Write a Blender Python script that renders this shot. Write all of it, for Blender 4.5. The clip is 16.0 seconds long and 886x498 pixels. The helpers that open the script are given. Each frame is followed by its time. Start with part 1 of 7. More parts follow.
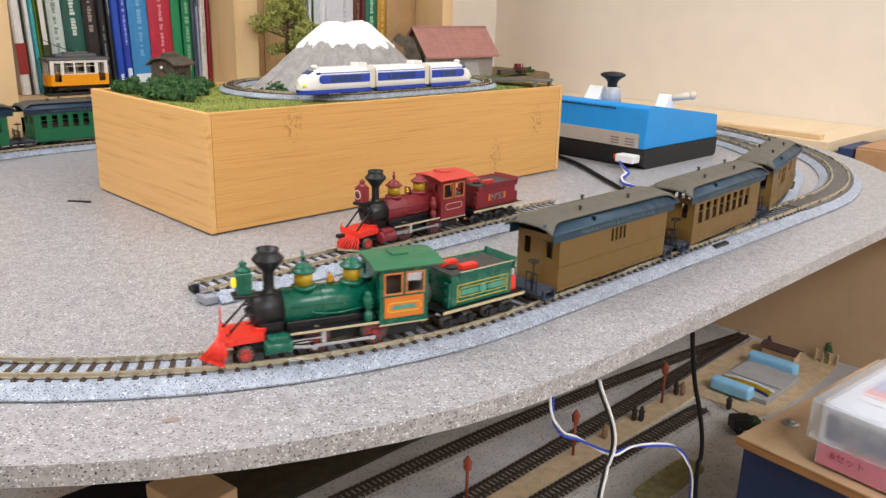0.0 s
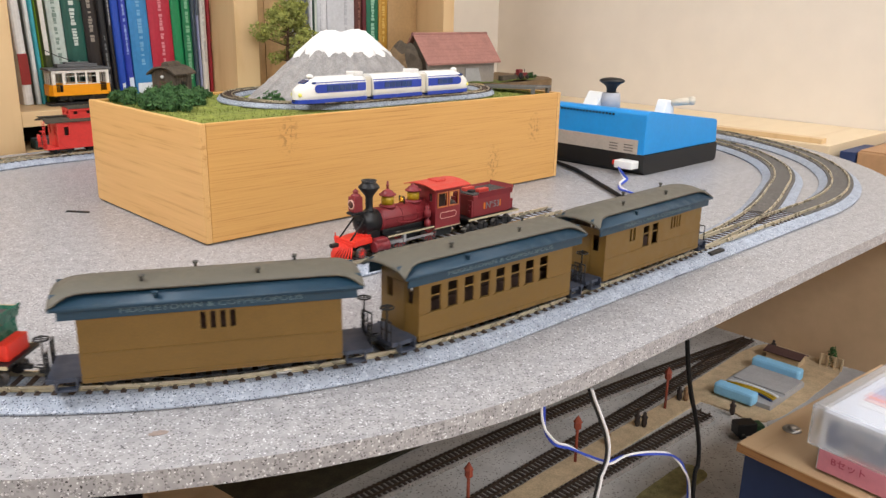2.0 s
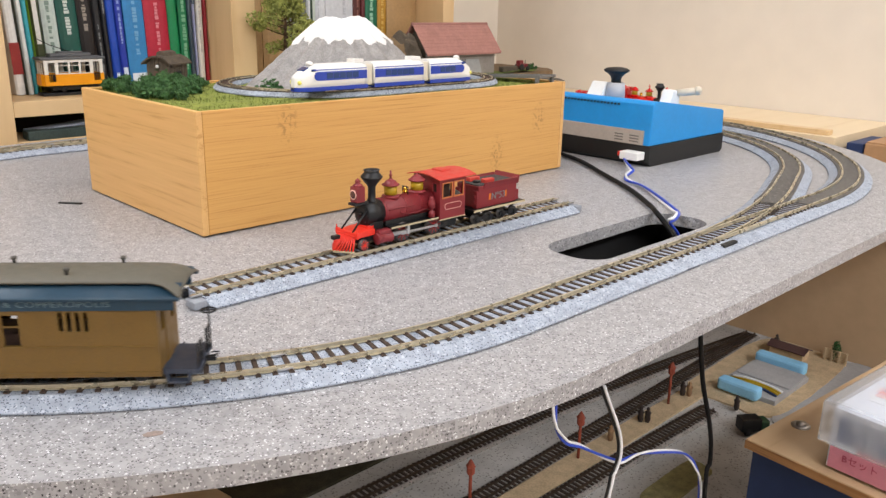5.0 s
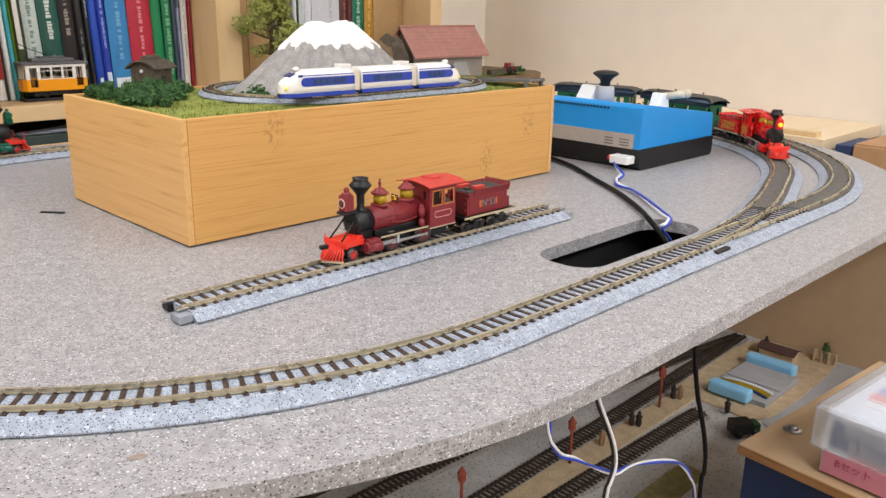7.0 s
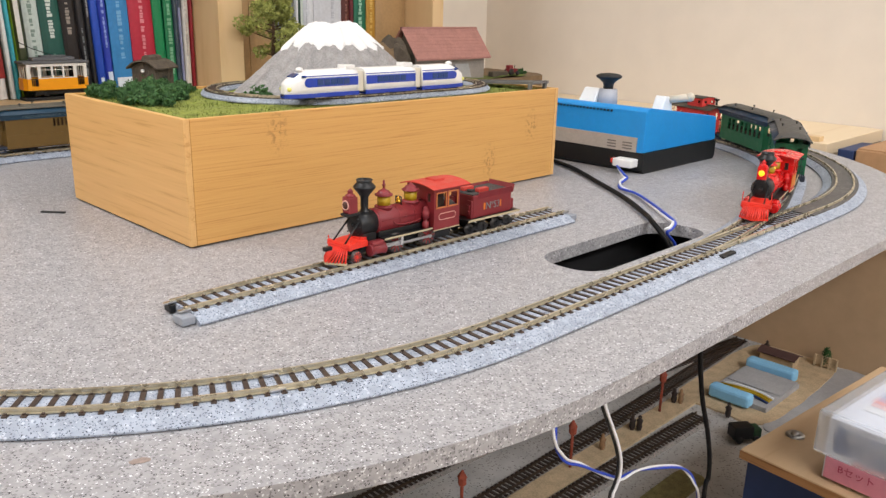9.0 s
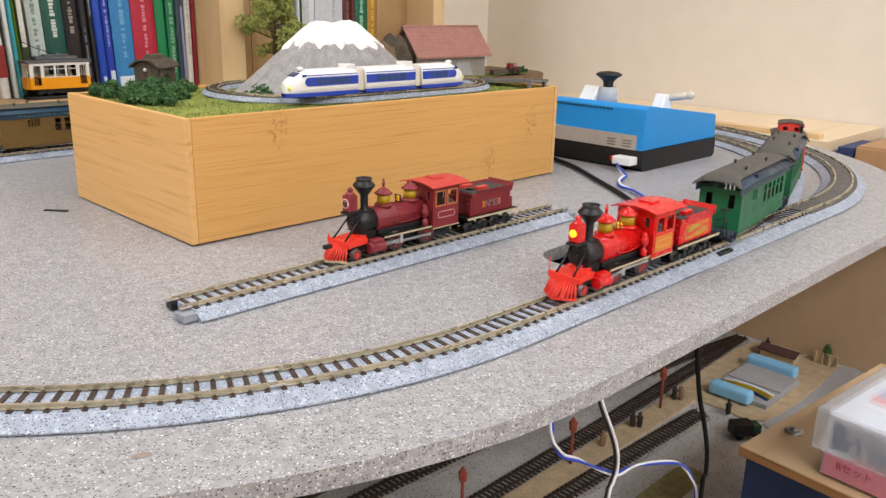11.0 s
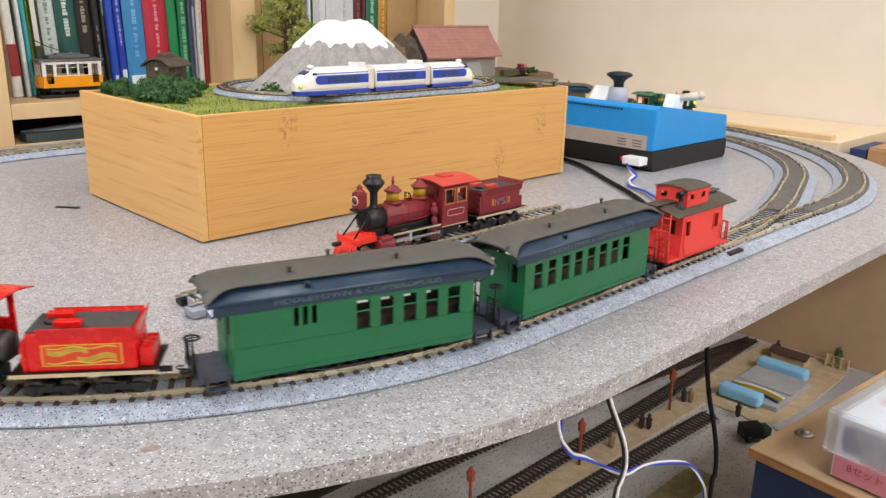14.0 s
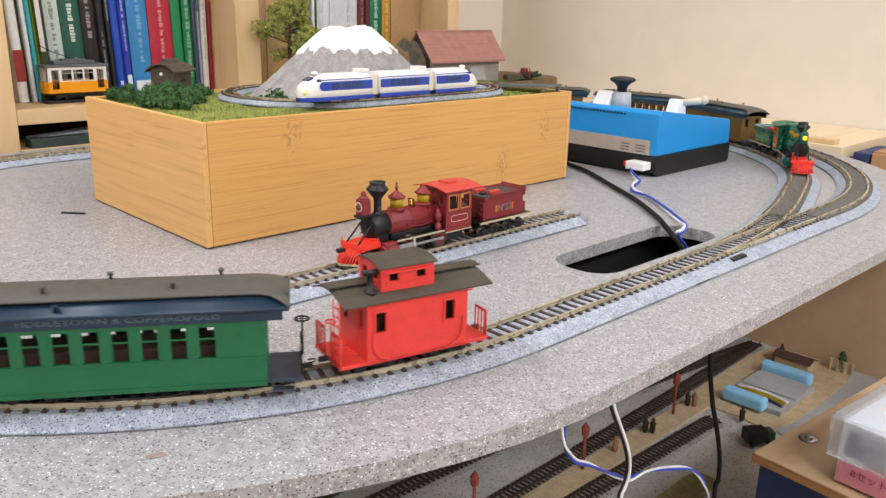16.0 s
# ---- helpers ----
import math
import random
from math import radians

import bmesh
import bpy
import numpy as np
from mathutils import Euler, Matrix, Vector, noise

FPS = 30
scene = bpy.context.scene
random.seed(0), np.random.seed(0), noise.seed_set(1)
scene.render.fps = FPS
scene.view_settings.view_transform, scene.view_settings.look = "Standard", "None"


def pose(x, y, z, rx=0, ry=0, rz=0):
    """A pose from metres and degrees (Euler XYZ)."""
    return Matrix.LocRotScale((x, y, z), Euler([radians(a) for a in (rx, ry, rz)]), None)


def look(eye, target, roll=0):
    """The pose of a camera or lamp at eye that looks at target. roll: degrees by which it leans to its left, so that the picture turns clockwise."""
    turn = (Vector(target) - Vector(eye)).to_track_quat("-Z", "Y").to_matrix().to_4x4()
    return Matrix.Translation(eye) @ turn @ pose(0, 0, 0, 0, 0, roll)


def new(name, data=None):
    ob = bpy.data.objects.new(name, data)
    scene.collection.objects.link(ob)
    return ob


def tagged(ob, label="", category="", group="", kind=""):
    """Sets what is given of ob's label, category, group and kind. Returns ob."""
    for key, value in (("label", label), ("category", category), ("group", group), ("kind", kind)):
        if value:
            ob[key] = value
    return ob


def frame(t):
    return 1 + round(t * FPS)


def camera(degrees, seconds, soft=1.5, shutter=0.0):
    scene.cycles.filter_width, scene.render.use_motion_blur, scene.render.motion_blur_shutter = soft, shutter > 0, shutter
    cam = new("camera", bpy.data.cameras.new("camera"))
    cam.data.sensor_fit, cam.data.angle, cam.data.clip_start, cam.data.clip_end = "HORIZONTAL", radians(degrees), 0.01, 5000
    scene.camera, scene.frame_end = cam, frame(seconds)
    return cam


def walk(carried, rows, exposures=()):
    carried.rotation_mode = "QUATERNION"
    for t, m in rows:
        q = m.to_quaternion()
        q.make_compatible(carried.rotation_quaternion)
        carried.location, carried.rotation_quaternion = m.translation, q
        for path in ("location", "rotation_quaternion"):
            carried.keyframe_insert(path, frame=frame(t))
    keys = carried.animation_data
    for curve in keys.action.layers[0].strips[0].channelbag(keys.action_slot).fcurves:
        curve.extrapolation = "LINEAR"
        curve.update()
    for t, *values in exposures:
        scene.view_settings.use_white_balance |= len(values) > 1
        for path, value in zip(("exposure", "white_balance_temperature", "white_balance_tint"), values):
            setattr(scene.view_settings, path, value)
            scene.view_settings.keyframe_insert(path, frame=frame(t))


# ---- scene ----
cam = camera(57.2, 16.0, soft=1.4, shutter=0.3)
PATH = [
    (0, (-0.315, -0.586, 0.187), (1.035, 0.772, -0.39), 1.6),
    (0.5, (-0.313, -0.588, 0.187), (1.03, 0.778, -0.386), 1.4),
    (1, (-0.315, -0.592, 0.188), (1.027, 0.777, -0.383), 1.3),
    (1.5, (-0.312, -0.592, 0.19), (1.029, 0.779, -0.377), 1.2),
    (2, (-0.307, -0.593, 0.191), (1.031, 0.781, -0.377), 1.1),
    (2.5, (-0.304, -0.592, 0.194), (1.034, 0.779, -0.38), 1.1),
    (3, (-0.307, -0.583, 0.191), (1.036, 0.783, -0.384), 1.1),
    (3.5, (-0.304, -0.582, 0.185), (1.04, 0.783, -0.39), 1.2),
    (4, (-0.301, -0.58, 0.183), (1.038, 0.788, -0.396), 1.2),
    (6.5, (-0.294, -0.568, 0.184), (1.062, 0.784, -0.395), 1.0),
    (7, (-0.292, -0.566, 0.186), (1.071, 0.779, -0.392), 1.0),
    (7.5, (-0.293, -0.564, 0.19), (1.074, 0.777, -0.388), 1.0),
    (8, (-0.294, -0.562, 0.189), (1.077, 0.776, -0.386), 1.1),
    (8.5, (-0.292, -0.562, 0.189), (1.077, 0.777, -0.387), 1.2),
    (9, (-0.292, -0.56, 0.185), (1.075, 0.783, -0.388), 1.4),
    (11.5, (-0.294, -0.566, 0.187), (1.067, 0.781, -0.394), 1.3),
    (12, (-0.293, -0.561, 0.187), (1.068, 0.785, -0.394), 1.4),
    (12.5, (-0.291, -0.561, 0.187), (1.068, 0.787, -0.394), 1.4),
    (13, (-0.291, -0.56, 0.184), (1.064, 0.792, -0.395), 1.5),
    (13.5, (-0.294, -0.564, 0.185), (1.055, 0.795, -0.392), 1.4),
    (14, (-0.294, -0.566, 0.184), (1.051, 0.797, -0.391), 1.4),
    (14.5, (-0.296, -0.569, 0.188), (1.047, 0.797, -0.387), 1.5),
    (15, (-0.297, -0.569, 0.187), (1.045, 0.799, -0.384), 1.4),
    (15.5, (-0.296, -0.57, 0.186), (1.046, 0.8, -0.383), 1.4),
    (16, (-0.295, -0.567, 0.187), (1.045, 0.804, -0.382), 1.3),
]
walk(cam, [(t, look(eye, target, roll)) for t, eye, target, roll in PATH], exposures=[(0.0, -0.06), (4.0, -0.06), (6.5, -0.12), (12.5, -0.14), (14.0, -0.06), (16.0, -0.06)])

# ---- light ----
world = bpy.data.worlds.new("room_air")
world.use_nodes = True
world.node_tree.nodes["Background"].inputs[0].default_value = (0.9, 0.95, 1.0, 1)
world.node_tree.nodes["Background"].inputs[1].default_value = 0.18
scene.world = world


def ceiling_lamp(x, y, z, sx, sy, watts):
    la = bpy.data.lights.new("ceiling_light", "AREA")
    la.shape, la.size, la.size_y, la.energy, la.color = "RECTANGLE", sx, sy, watts, (0.905, 0.947, 1.01)
    ob = new("ceiling_lamp", la)
    ob.matrix_world = pose(x, y, z)


ceiling_lamp(-0.9, 0.28, 1.52, 0.4, 0.9, 28)
ceiling_lamp(0.72, -0.6, 1.52, 0.6, 0.5, 9)
ceiling_lamp(-0.1, -2.25, 1.52, 2.0, 0.6, 71)

# ---- materials ----


def rgb(r, g, b):
    """Linear colour from 8-bit sRGB."""
    f = lambda c: (c / 255 / 12.92) if c <= 10 else ((c / 255 + 0.055) / 1.055) ** 2.4
    return (f(r), f(g), f(b))


def mat(name, col, rough=0.5, metal=0.0, var=0.12, scale=60, bump=0.0, bscale=300, spec=0.5, emit=None, coat=0.0, rvar=0.0):
    m = bpy.data.materials.new(name)
    m.use_nodes = True
    nt = m.node_tree
    b = nt.nodes["Principled BSDF"]
    b.inputs["Roughness"].default_value = rough
    b.inputs["Metallic"].default_value = metal
    b.inputs["Specular IOR Level"].default_value = spec
    b.inputs["Coat Weight"].default_value = coat
    b.inputs["Base Color"].default_value = (*col, 1)
    tc = nt.nodes.new("ShaderNodeTexCoord")
    if var > 0:
        n1 = nt.nodes.new("ShaderNodeTexNoise")
        n1.inputs["Scale"].default_value = scale
        n1.inputs["Detail"].default_value = 5
        n2 = nt.nodes.new("ShaderNodeTexNoise")
        n2.inputs["Scale"].default_value = scale * 7
        n2.inputs["Detail"].default_value = 3
        nt.links.new(tc.outputs["Object"], n1.inputs["Vector"])
        nt.links.new(tc.outputs["Object"], n2.inputs["Vector"])
        ad = nt.nodes.new("ShaderNodeMath")
        ad.operation = "ADD"
        nt.links.new(n1.outputs["Fac"], ad.inputs[0])
        nt.links.new(n2.outputs["Fac"], ad.inputs[1])
        mr = nt.nodes.new("ShaderNodeMapRange")
        mr.inputs[1].default_value, mr.inputs[2].default_value = 0.7, 1.3
        mr.inputs[3].default_value, mr.inputs[4].default_value = 1 - var, 1 + var
        nt.links.new(ad.outputs[0], mr.inputs[0])
        mx = nt.nodes.new("ShaderNodeMix")
        mx.data_type, mx.blend_type = "RGBA", "MULTIPLY"
        mx.inputs[0].default_value = 1
        mx.inputs[6].default_value = (*col, 1)
        nt.links.new(mr.outputs[0], mx.inputs[7])
        nt.links.new(mx.outputs[2], b.inputs["Base Color"])
        if rvar > 0:
            m2 = nt.nodes.new("ShaderNodeMapRange")
            m2.inputs[1].default_value, m2.inputs[2].default_value = 0.35, 0.65
            m2.inputs[3].default_value, m2.inputs[4].default_value = max(0.05, rough - rvar), min(1, rough + rvar)
            nt.links.new(n1.outputs["Fac"], m2.inputs[0])
            nt.links.new(m2.outputs[0], b.inputs["Roughness"])
    if bump > 0:
        nb = nt.nodes.new("ShaderNodeTexNoise")
        nb.inputs["Scale"].default_value = bscale
        nb.inputs["Detail"].default_value = 4
        nt.links.new(tc.outputs["Object"], nb.inputs["Vector"])
        bp = nt.nodes.new("ShaderNodeBump")
        bp.inputs["Strength"].default_value = bump
        bp.inputs["Distance"].default_value = 0.001
        nt.links.new(nb.outputs["Fac"], bp.inputs["Height"])
        nt.links.new(bp.outputs[0], b.inputs["Normal"])
    if emit:
        b.inputs["Emission Color"].default_value = (*emit[:3], 1)
        b.inputs["Emission Strength"].default_value = emit[3]
    return m


def speckle(name, base, chips, size, rough=0.6, bump=0.1):
    """A ground colour with chips: (colour, share, cell size in metres) over one another."""
    m = bpy.data.materials.new(name)
    m.use_nodes = True
    nt = m.node_tree
    b = nt.nodes["Principled BSDF"]
    b.inputs["Roughness"].default_value = rough
    b.inputs["Specular IOR Level"].default_value = 0.35
    tc = nt.nodes.new("ShaderNodeTexCoord")
    n = nt.nodes.new("ShaderNodeTexNoise")
    n.inputs["Scale"].default_value = 0.5 / size
    n.inputs["Detail"].default_value = 6
    nt.links.new(tc.outputs["Object"], n.inputs["Vector"])
    cr = nt.nodes.new("ShaderNodeValToRGB")
    cr.color_ramp.elements[0].position, cr.color_ramp.elements[1].position = 0.38, 0.62
    cr.color_ramp.elements[0].color = (*[c * 0.88 for c in base], 1)
    cr.color_ramp.elements[1].color = (*[min(1, c * 1.1) for c in base], 1)
    nt.links.new(n.outputs["Fac"], cr.inputs[0])
    last = cr.outputs[0]
    for k, (col, share, cell) in enumerate(chips):
        wn = nt.nodes.new("ShaderNodeTexNoise")
        wn.inputs["Scale"].default_value = 0.9 / cell
        nt.links.new(tc.outputs["Object"], wn.inputs["Vector"])
        va = nt.nodes.new("ShaderNodeVectorMath")
        va.operation = "MULTIPLY_ADD"
        va.inputs[1].default_value = (cell * 1.3, cell * 1.3, cell * 1.3)
        nt.links.new(wn.outputs["Color"], va.inputs[0])
        nt.links.new(tc.outputs["Object"], va.inputs[2])
        vo = nt.nodes.new("ShaderNodeTexVoronoi")
        vo.inputs["Scale"].default_value = 1.0 / cell
        nt.links.new(va.outputs[0], vo.inputs["Vector"])
        sp = nt.nodes.new("ShaderNodeSeparateColor")
        nt.links.new(vo.outputs["Color"], sp.inputs[0])
        th = nt.nodes.new("ShaderNodeMapRange")
        th.inputs[1].default_value, th.inputs[2].default_value = share, share - 0.02
        th.inputs[3].default_value, th.inputs[4].default_value = 0, 1
        nt.links.new(sp.outputs[k % 3], th.inputs[0])
        ds = nt.nodes.new("ShaderNodeMapRange")
        ds.inputs[1].default_value, ds.inputs[2].default_value = 0.5, 0.35
        nt.links.new(vo.outputs["Distance"], ds.inputs[0])
        mu = nt.nodes.new("ShaderNodeMath")
        mu.operation = "MULTIPLY"
        nt.links.new(th.outputs[0], mu.inputs[0])
        nt.links.new(ds.outputs[0], mu.inputs[1])
        mx = nt.nodes.new("ShaderNodeMix")
        mx.data_type = "RGBA"
        nt.links.new(mu.outputs[0], mx.inputs[0])
        nt.links.new(last, mx.inputs[6])
        mx.inputs[7].default_value = (*col, 1)
        last = mx.outputs[2]
    nt.links.new(last, b.inputs["Base Color"])
    if bump:
        bp = nt.nodes.new("ShaderNodeBump")
        bp.inputs["Strength"].default_value = bump
        bp.inputs["Distance"].default_value = 0.0006
        n3 = nt.nodes.new("ShaderNodeTexNoise")
        n3.inputs["Scale"].default_value = 1.0 / size
        n3.inputs["Detail"].default_value = 5
        nt.links.new(tc.outputs["Object"], n3.inputs["Vector"])
        nt.links.new(n3.outputs["Fac"], bp.inputs["Height"])
        nt.links.new(bp.outputs[0], b.inputs["Normal"])
    return m


def wood(name, light, dark, axis=(1.0, 22.0, 22.0), scale=9.0, rough=0.45, knots=False):
    """Straight grain along x of the object's space, with streaks and fine pores."""
    m = bpy.data.materials.new(name)
    m.use_nodes = True
    nt = m.node_tree
    b = nt.nodes["Principled BSDF"]
    b.inputs["Roughness"].default_value = rough
    tc = nt.nodes.new("ShaderNodeTexCoord")
    mp = nt.nodes.new("ShaderNodeMapping")
    mp.inputs["Scale"].default_value = axis
    nt.links.new(tc.outputs["Object"], mp.inputs[0])
    n1 = nt.nodes.new("ShaderNodeTexNoise")
    n1.inputs["Scale"].default_value = scale
    n1.inputs["Detail"].default_value = 7
    n1.inputs["Distortion"].default_value = 0.6
    n2 = nt.nodes.new("ShaderNodeTexNoise")
    n2.inputs["Scale"].default_value = scale * 3.2
    n2.inputs["Detail"].default_value = 3
    nt.links.new(mp.outputs[0], n1.inputs["Vector"])
    nt.links.new(mp.outputs[0], n2.inputs["Vector"])
    ad = nt.nodes.new("ShaderNodeMath")
    ad.operation = "MULTIPLY_ADD"
    ad.inputs[1].default_value = 0.45
    nt.links.new(n2.outputs["Fac"], ad.inputs[0])
    nt.links.new(n1.outputs["Fac"], ad.inputs[2])
    cr = nt.nodes.new("ShaderNodeValToRGB")
    e = cr.color_ramp.elements
    e[0].position, e[1].position = 0.5, 0.86
    e[0].color, e[1].color = (*dark, 1), (*light, 1)
    mid = e.new(0.64)
    mid.color = (*[0.25 * d + 0.75 * c for c, d in zip(light, dark)], 1)
    nt.links.new(ad.outputs[0], cr.inputs[0])
    last = cr.outputs[0]
    if knots:
        sx = nt.nodes.new("ShaderNodeSeparateXYZ")
        nt.links.new(tc.outputs["Object"], sx.inputs[0])
        for kx, kz in ((0.083, 0.084), (0.412, 0.062), (0.345, 0.030)):
            nk = nt.nodes.new("ShaderNodeTexNoise")
            nk.inputs["Scale"].default_value = 260
            nk.inputs["Detail"].default_value = 3
            nt.links.new(tc.outputs["Object"], nk.inputs["Vector"])
            dm = nt.nodes.new("ShaderNodeVectorMath")
            dm.operation = "DISTANCE"
            cmb = nt.nodes.new("ShaderNodeCombineXYZ")
            sc = nt.nodes.new("ShaderNodeMath")
            sc.operation = "MULTIPLY"
            sc.inputs[1].default_value = 1.7
            nt.links.new(sx.outputs[0], sc.inputs[0])
            nt.links.new(sc.outputs[0], cmb.inputs[0])
            nt.links.new(sx.outputs[2], cmb.inputs[2])
            nt.links.new(cmb.outputs[0], dm.inputs[0])
            dm.inputs[1].default_value = (kx * 1.7, 0, kz)
            near = nt.nodes.new("ShaderNodeMapRange")
            near.inputs[1].default_value, near.inputs[2].default_value = 0.022, 0.006
            nt.links.new(dm.outputs["Value"], near.inputs[0])
            lines = nt.nodes.new("ShaderNodeMapRange")
            lines.inputs[1].default_value, lines.inputs[2].default_value = 0.50, 0.62
            lines.inputs[4].default_value = 0.75
            nt.links.new(nk.outputs["Fac"], lines.inputs[0])
            mu = nt.nodes.new("ShaderNodeMath")
            mu.operation = "MULTIPLY"
            nt.links.new(near.outputs[0], mu.inputs[0])
            nt.links.new(lines.outputs[0], mu.inputs[1])
            mk = nt.nodes.new("ShaderNodeMix")
            mk.data_type = "RGBA"
            nt.links.new(mu.outputs[0], mk.inputs[0])
            nt.links.new(last, mk.inputs[6])
            mk.inputs[7].default_value = (*[d * 0.62 for d in dark], 1)
            last = mk.outputs[2]
    nt.links.new(last, b.inputs["Base Color"])
    bp = nt.nodes.new("ShaderNodeBump")
    bp.inputs["Strength"].default_value = 0.12
    bp.inputs["Distance"].default_value = 0.0005
    nt.links.new(n2.outputs["Fac"], bp.inputs["Height"])
    nt.links.new(bp.outputs[0], b.inputs["Normal"])
    return m


M_TABLE = speckle("grey_chipped_laminate", rgb(160, 158, 160), [(rgb(138, 136, 137), 0.34, 0.0019), (rgb(114, 112, 114), 0.19, 0.0013), (rgb(188, 186, 187), 0.22, 0.0015), (rgb(58, 56, 57), 0.12, 0.0011), (rgb(220, 221, 223), 0.11, 0.0011), (rgb(226, 228, 230), 0.04, 0.0015)], 0.004, 0.42, 0.25)
M_BED = speckle("blue_grey_ballast_plastic", rgb(158, 165, 178), [(rgb(186, 192, 202), 0.25, 0.0020), (rgb(108, 116, 130), 0.26, 0.0010), (rgb(48, 54, 66), 0.18, 0.0008)], 0.004, 0.7, 0.6)
M_BEDDARK = speckle("weathered_ballast", rgb(96, 92, 88), [(rgb(130, 126, 120), 0.2, 0.002), (rgb(60, 56, 52), 0.2, 0.0016)], 0.004, 0.8, 0.5)
M_SLEEPER = mat("brown_sleeper_plastic", rgb(66, 52, 44), 0.6, var=0.25, scale=200, bump=0.2)
M_RAIL = mat("tarnished_nickel_rail", rgb(190, 180, 156), 0.3, 0.6, var=0.12, scale=80, rvar=0.08)
M_WALL = mat("cream_wall_paint", rgb(232, 222, 209), 0.8, var=0.03, scale=3, bump=0.08, bscale=120)
M_CEIL = mat("white_ceiling_paint", rgb(236, 234, 228), 0.9, var=0.03, scale=3)
M_FLOOR = wood("brown_floor_boards", rgb(158, 138, 116), rgb(124, 104, 84), (1, 8, 8), 3)
M_BAMBOO = wood("pressed_bamboo", rgb(213, 163, 94), rgb(190, 136, 72), (1.5, 60.0, 120.0), 7, 0.42, True)
M_BAMBOO_END = wood("pressed_bamboo_side", rgb(220, 174, 112), rgb(198, 148, 86), (30.0, 1.3, 40.0), 5, 0.45)
M_SHELF = wood("pale_shelf_wood", rgb(222, 190, 144), rgb(204, 168, 120), (6, 6, 1), 3, 0.5)
M_PLY = wood("birch_plywood", rgb(206, 174, 136), rgb(190, 156, 118), (1, 8, 8), 4, 0.55)
M_PLYEDGE = wood("plywood_edge", rgb(176, 130, 84), rgb(120, 80, 48), (1, 1, 60), 6, 0.6)
M_NAVY = mat("navy_painted_board", rgb(34, 52, 92), 0.6, var=0.1, scale=12)
M_CABLE = mat("black_rubber_cable", rgb(18, 17, 18), 0.6, var=0.1, scale=60, spec=0.2)
M_TONGUE = mat("slate_grey_plastic", rgb(142, 146, 154), 0.6, var=0.1, scale=90)
M_BLACK = mat("black_plastic", rgb(19, 19, 20), 0.5, var=0.1, scale=60, bump=0.1)
M_SOOT = mat("satin_black_paint", rgb(23, 23, 25), 0.42, var=0.15, scale=200, spec=0.4)
M_STEEL = mat("bright_steel", rgb(190, 190, 192), 0.3, 1.0, var=0.1, scale=200)
M_BRASS = mat("polished_brass", rgb(214, 164, 62), 0.25, 1.0, var=0.08, scale=300)
M_GOLD = mat("gold_band_paint", rgb(176, 144, 24), 0.42, 0.1, var=0.1, scale=300)
M_CREAM = mat("cream_edge_paint", rgb(182, 168, 136), 0.5, var=0.15, scale=200)
M_WHITE = mat("white_plastic", rgb(236, 236, 234), 0.35, var=0.03, scale=60)
M_WOODTAN = mat("tan_window_frame", rgb(190, 112, 60), 0.5, var=0.12, scale=300)
M_BLUE = mat("bright_blue_plastic", rgb(28, 142, 216), 0.4, var=0.05, scale=30, bump=0.08, bscale=900)
M_GRASS = mat("turf_flock", rgb(126, 134, 58), 0.95, var=0.5, scale=180, bump=0.8, bscale=700)
M_GRASSD = mat("dark_turf", rgb(104, 116, 50), 0.95, var=0.5, scale=180, bump=0.8, bscale=700)
M_BUSH = mat("dark_green_foam", rgb(62, 96, 52), 0.95, var=0.5, scale=300, bump=0.9, bscale=600)
M_LEAF = mat("olive_leaf_flock", rgb(156, 160, 84), 0.9, var=0.4, scale=90, bump=0.8, bscale=500)
M_TRUNK = mat("twig_bark", rgb(92, 72, 50), 0.9, var=0.3, scale=200, bump=0.5)
M_SOIL = mat("dark_mossy_soil", rgb(62, 58, 42), 0.95, var=0.35, scale=60, bump=0.6, bscale=400)
M_EARTH = mat("model_earth", rgb(122, 100, 74), 0.95, var=0.3, scale=60, bump=0.6, bscale=400)
M_SAND = mat("sand_platform", rgb(198, 174, 140), 0.95, var=0.2, scale=60, bump=0.5, bscale=500)
M_LOWBED = speckle("dusty_grey_ballast", rgb(150, 144, 138), [(rgb(170, 154, 148), 0.25, 0.003), (rgb(84, 78, 72), 0.25, 0.0026)], 0.01, 0.9, 0.5)
M_DRY = mat("dry_olive_turf", rgb(146, 138, 96), 0.95, var=0.4, scale=90, bump=0.8, bscale=500)
M_GRAVEL = speckle("grey_model_gravel", rgb(190, 186, 182), [(rgb(166, 162, 158), 0.25, 0.004), (rgb(128, 122, 116), 0.16, 0.003)], 0.03, 0.9, 0.5)
M_RAILDARK = mat("browned_rail", rgb(90, 76, 64), 0.45, 0.7, var=0.2, scale=100)
M_FOAMBLUE = mat("pale_blue_foam", rgb(146, 204, 240), 0.7, var=0.06, scale=40, bump=0.2)
M_CONCRETE = mat("grey_card", rgb(170, 168, 168), 0.8, var=0.1, scale=40)

# ---- mesh helpers ----


def part(name, bm, material, parent=None, label=""):
    me = bpy.data.meshes.new(name)
    bmesh.ops.recalc_face_normals(bm, faces=bm.faces)
    bm.to_mesh(me)
    bm.free()
    for m in material if isinstance(material, (list, tuple)) else [material]:
        me.materials.append(m)
    ob = new(name, me)
    if parent is not None:
        ob.parent = parent
    return tagged(ob, label)


def thing(name, label, category, at=None, group="", kind=""):
    ob = new(name)
    ob.empty_display_size = 0.01
    if at is not None:
        ob.matrix_basis = at
    return tagged(ob, label, category, group, kind)


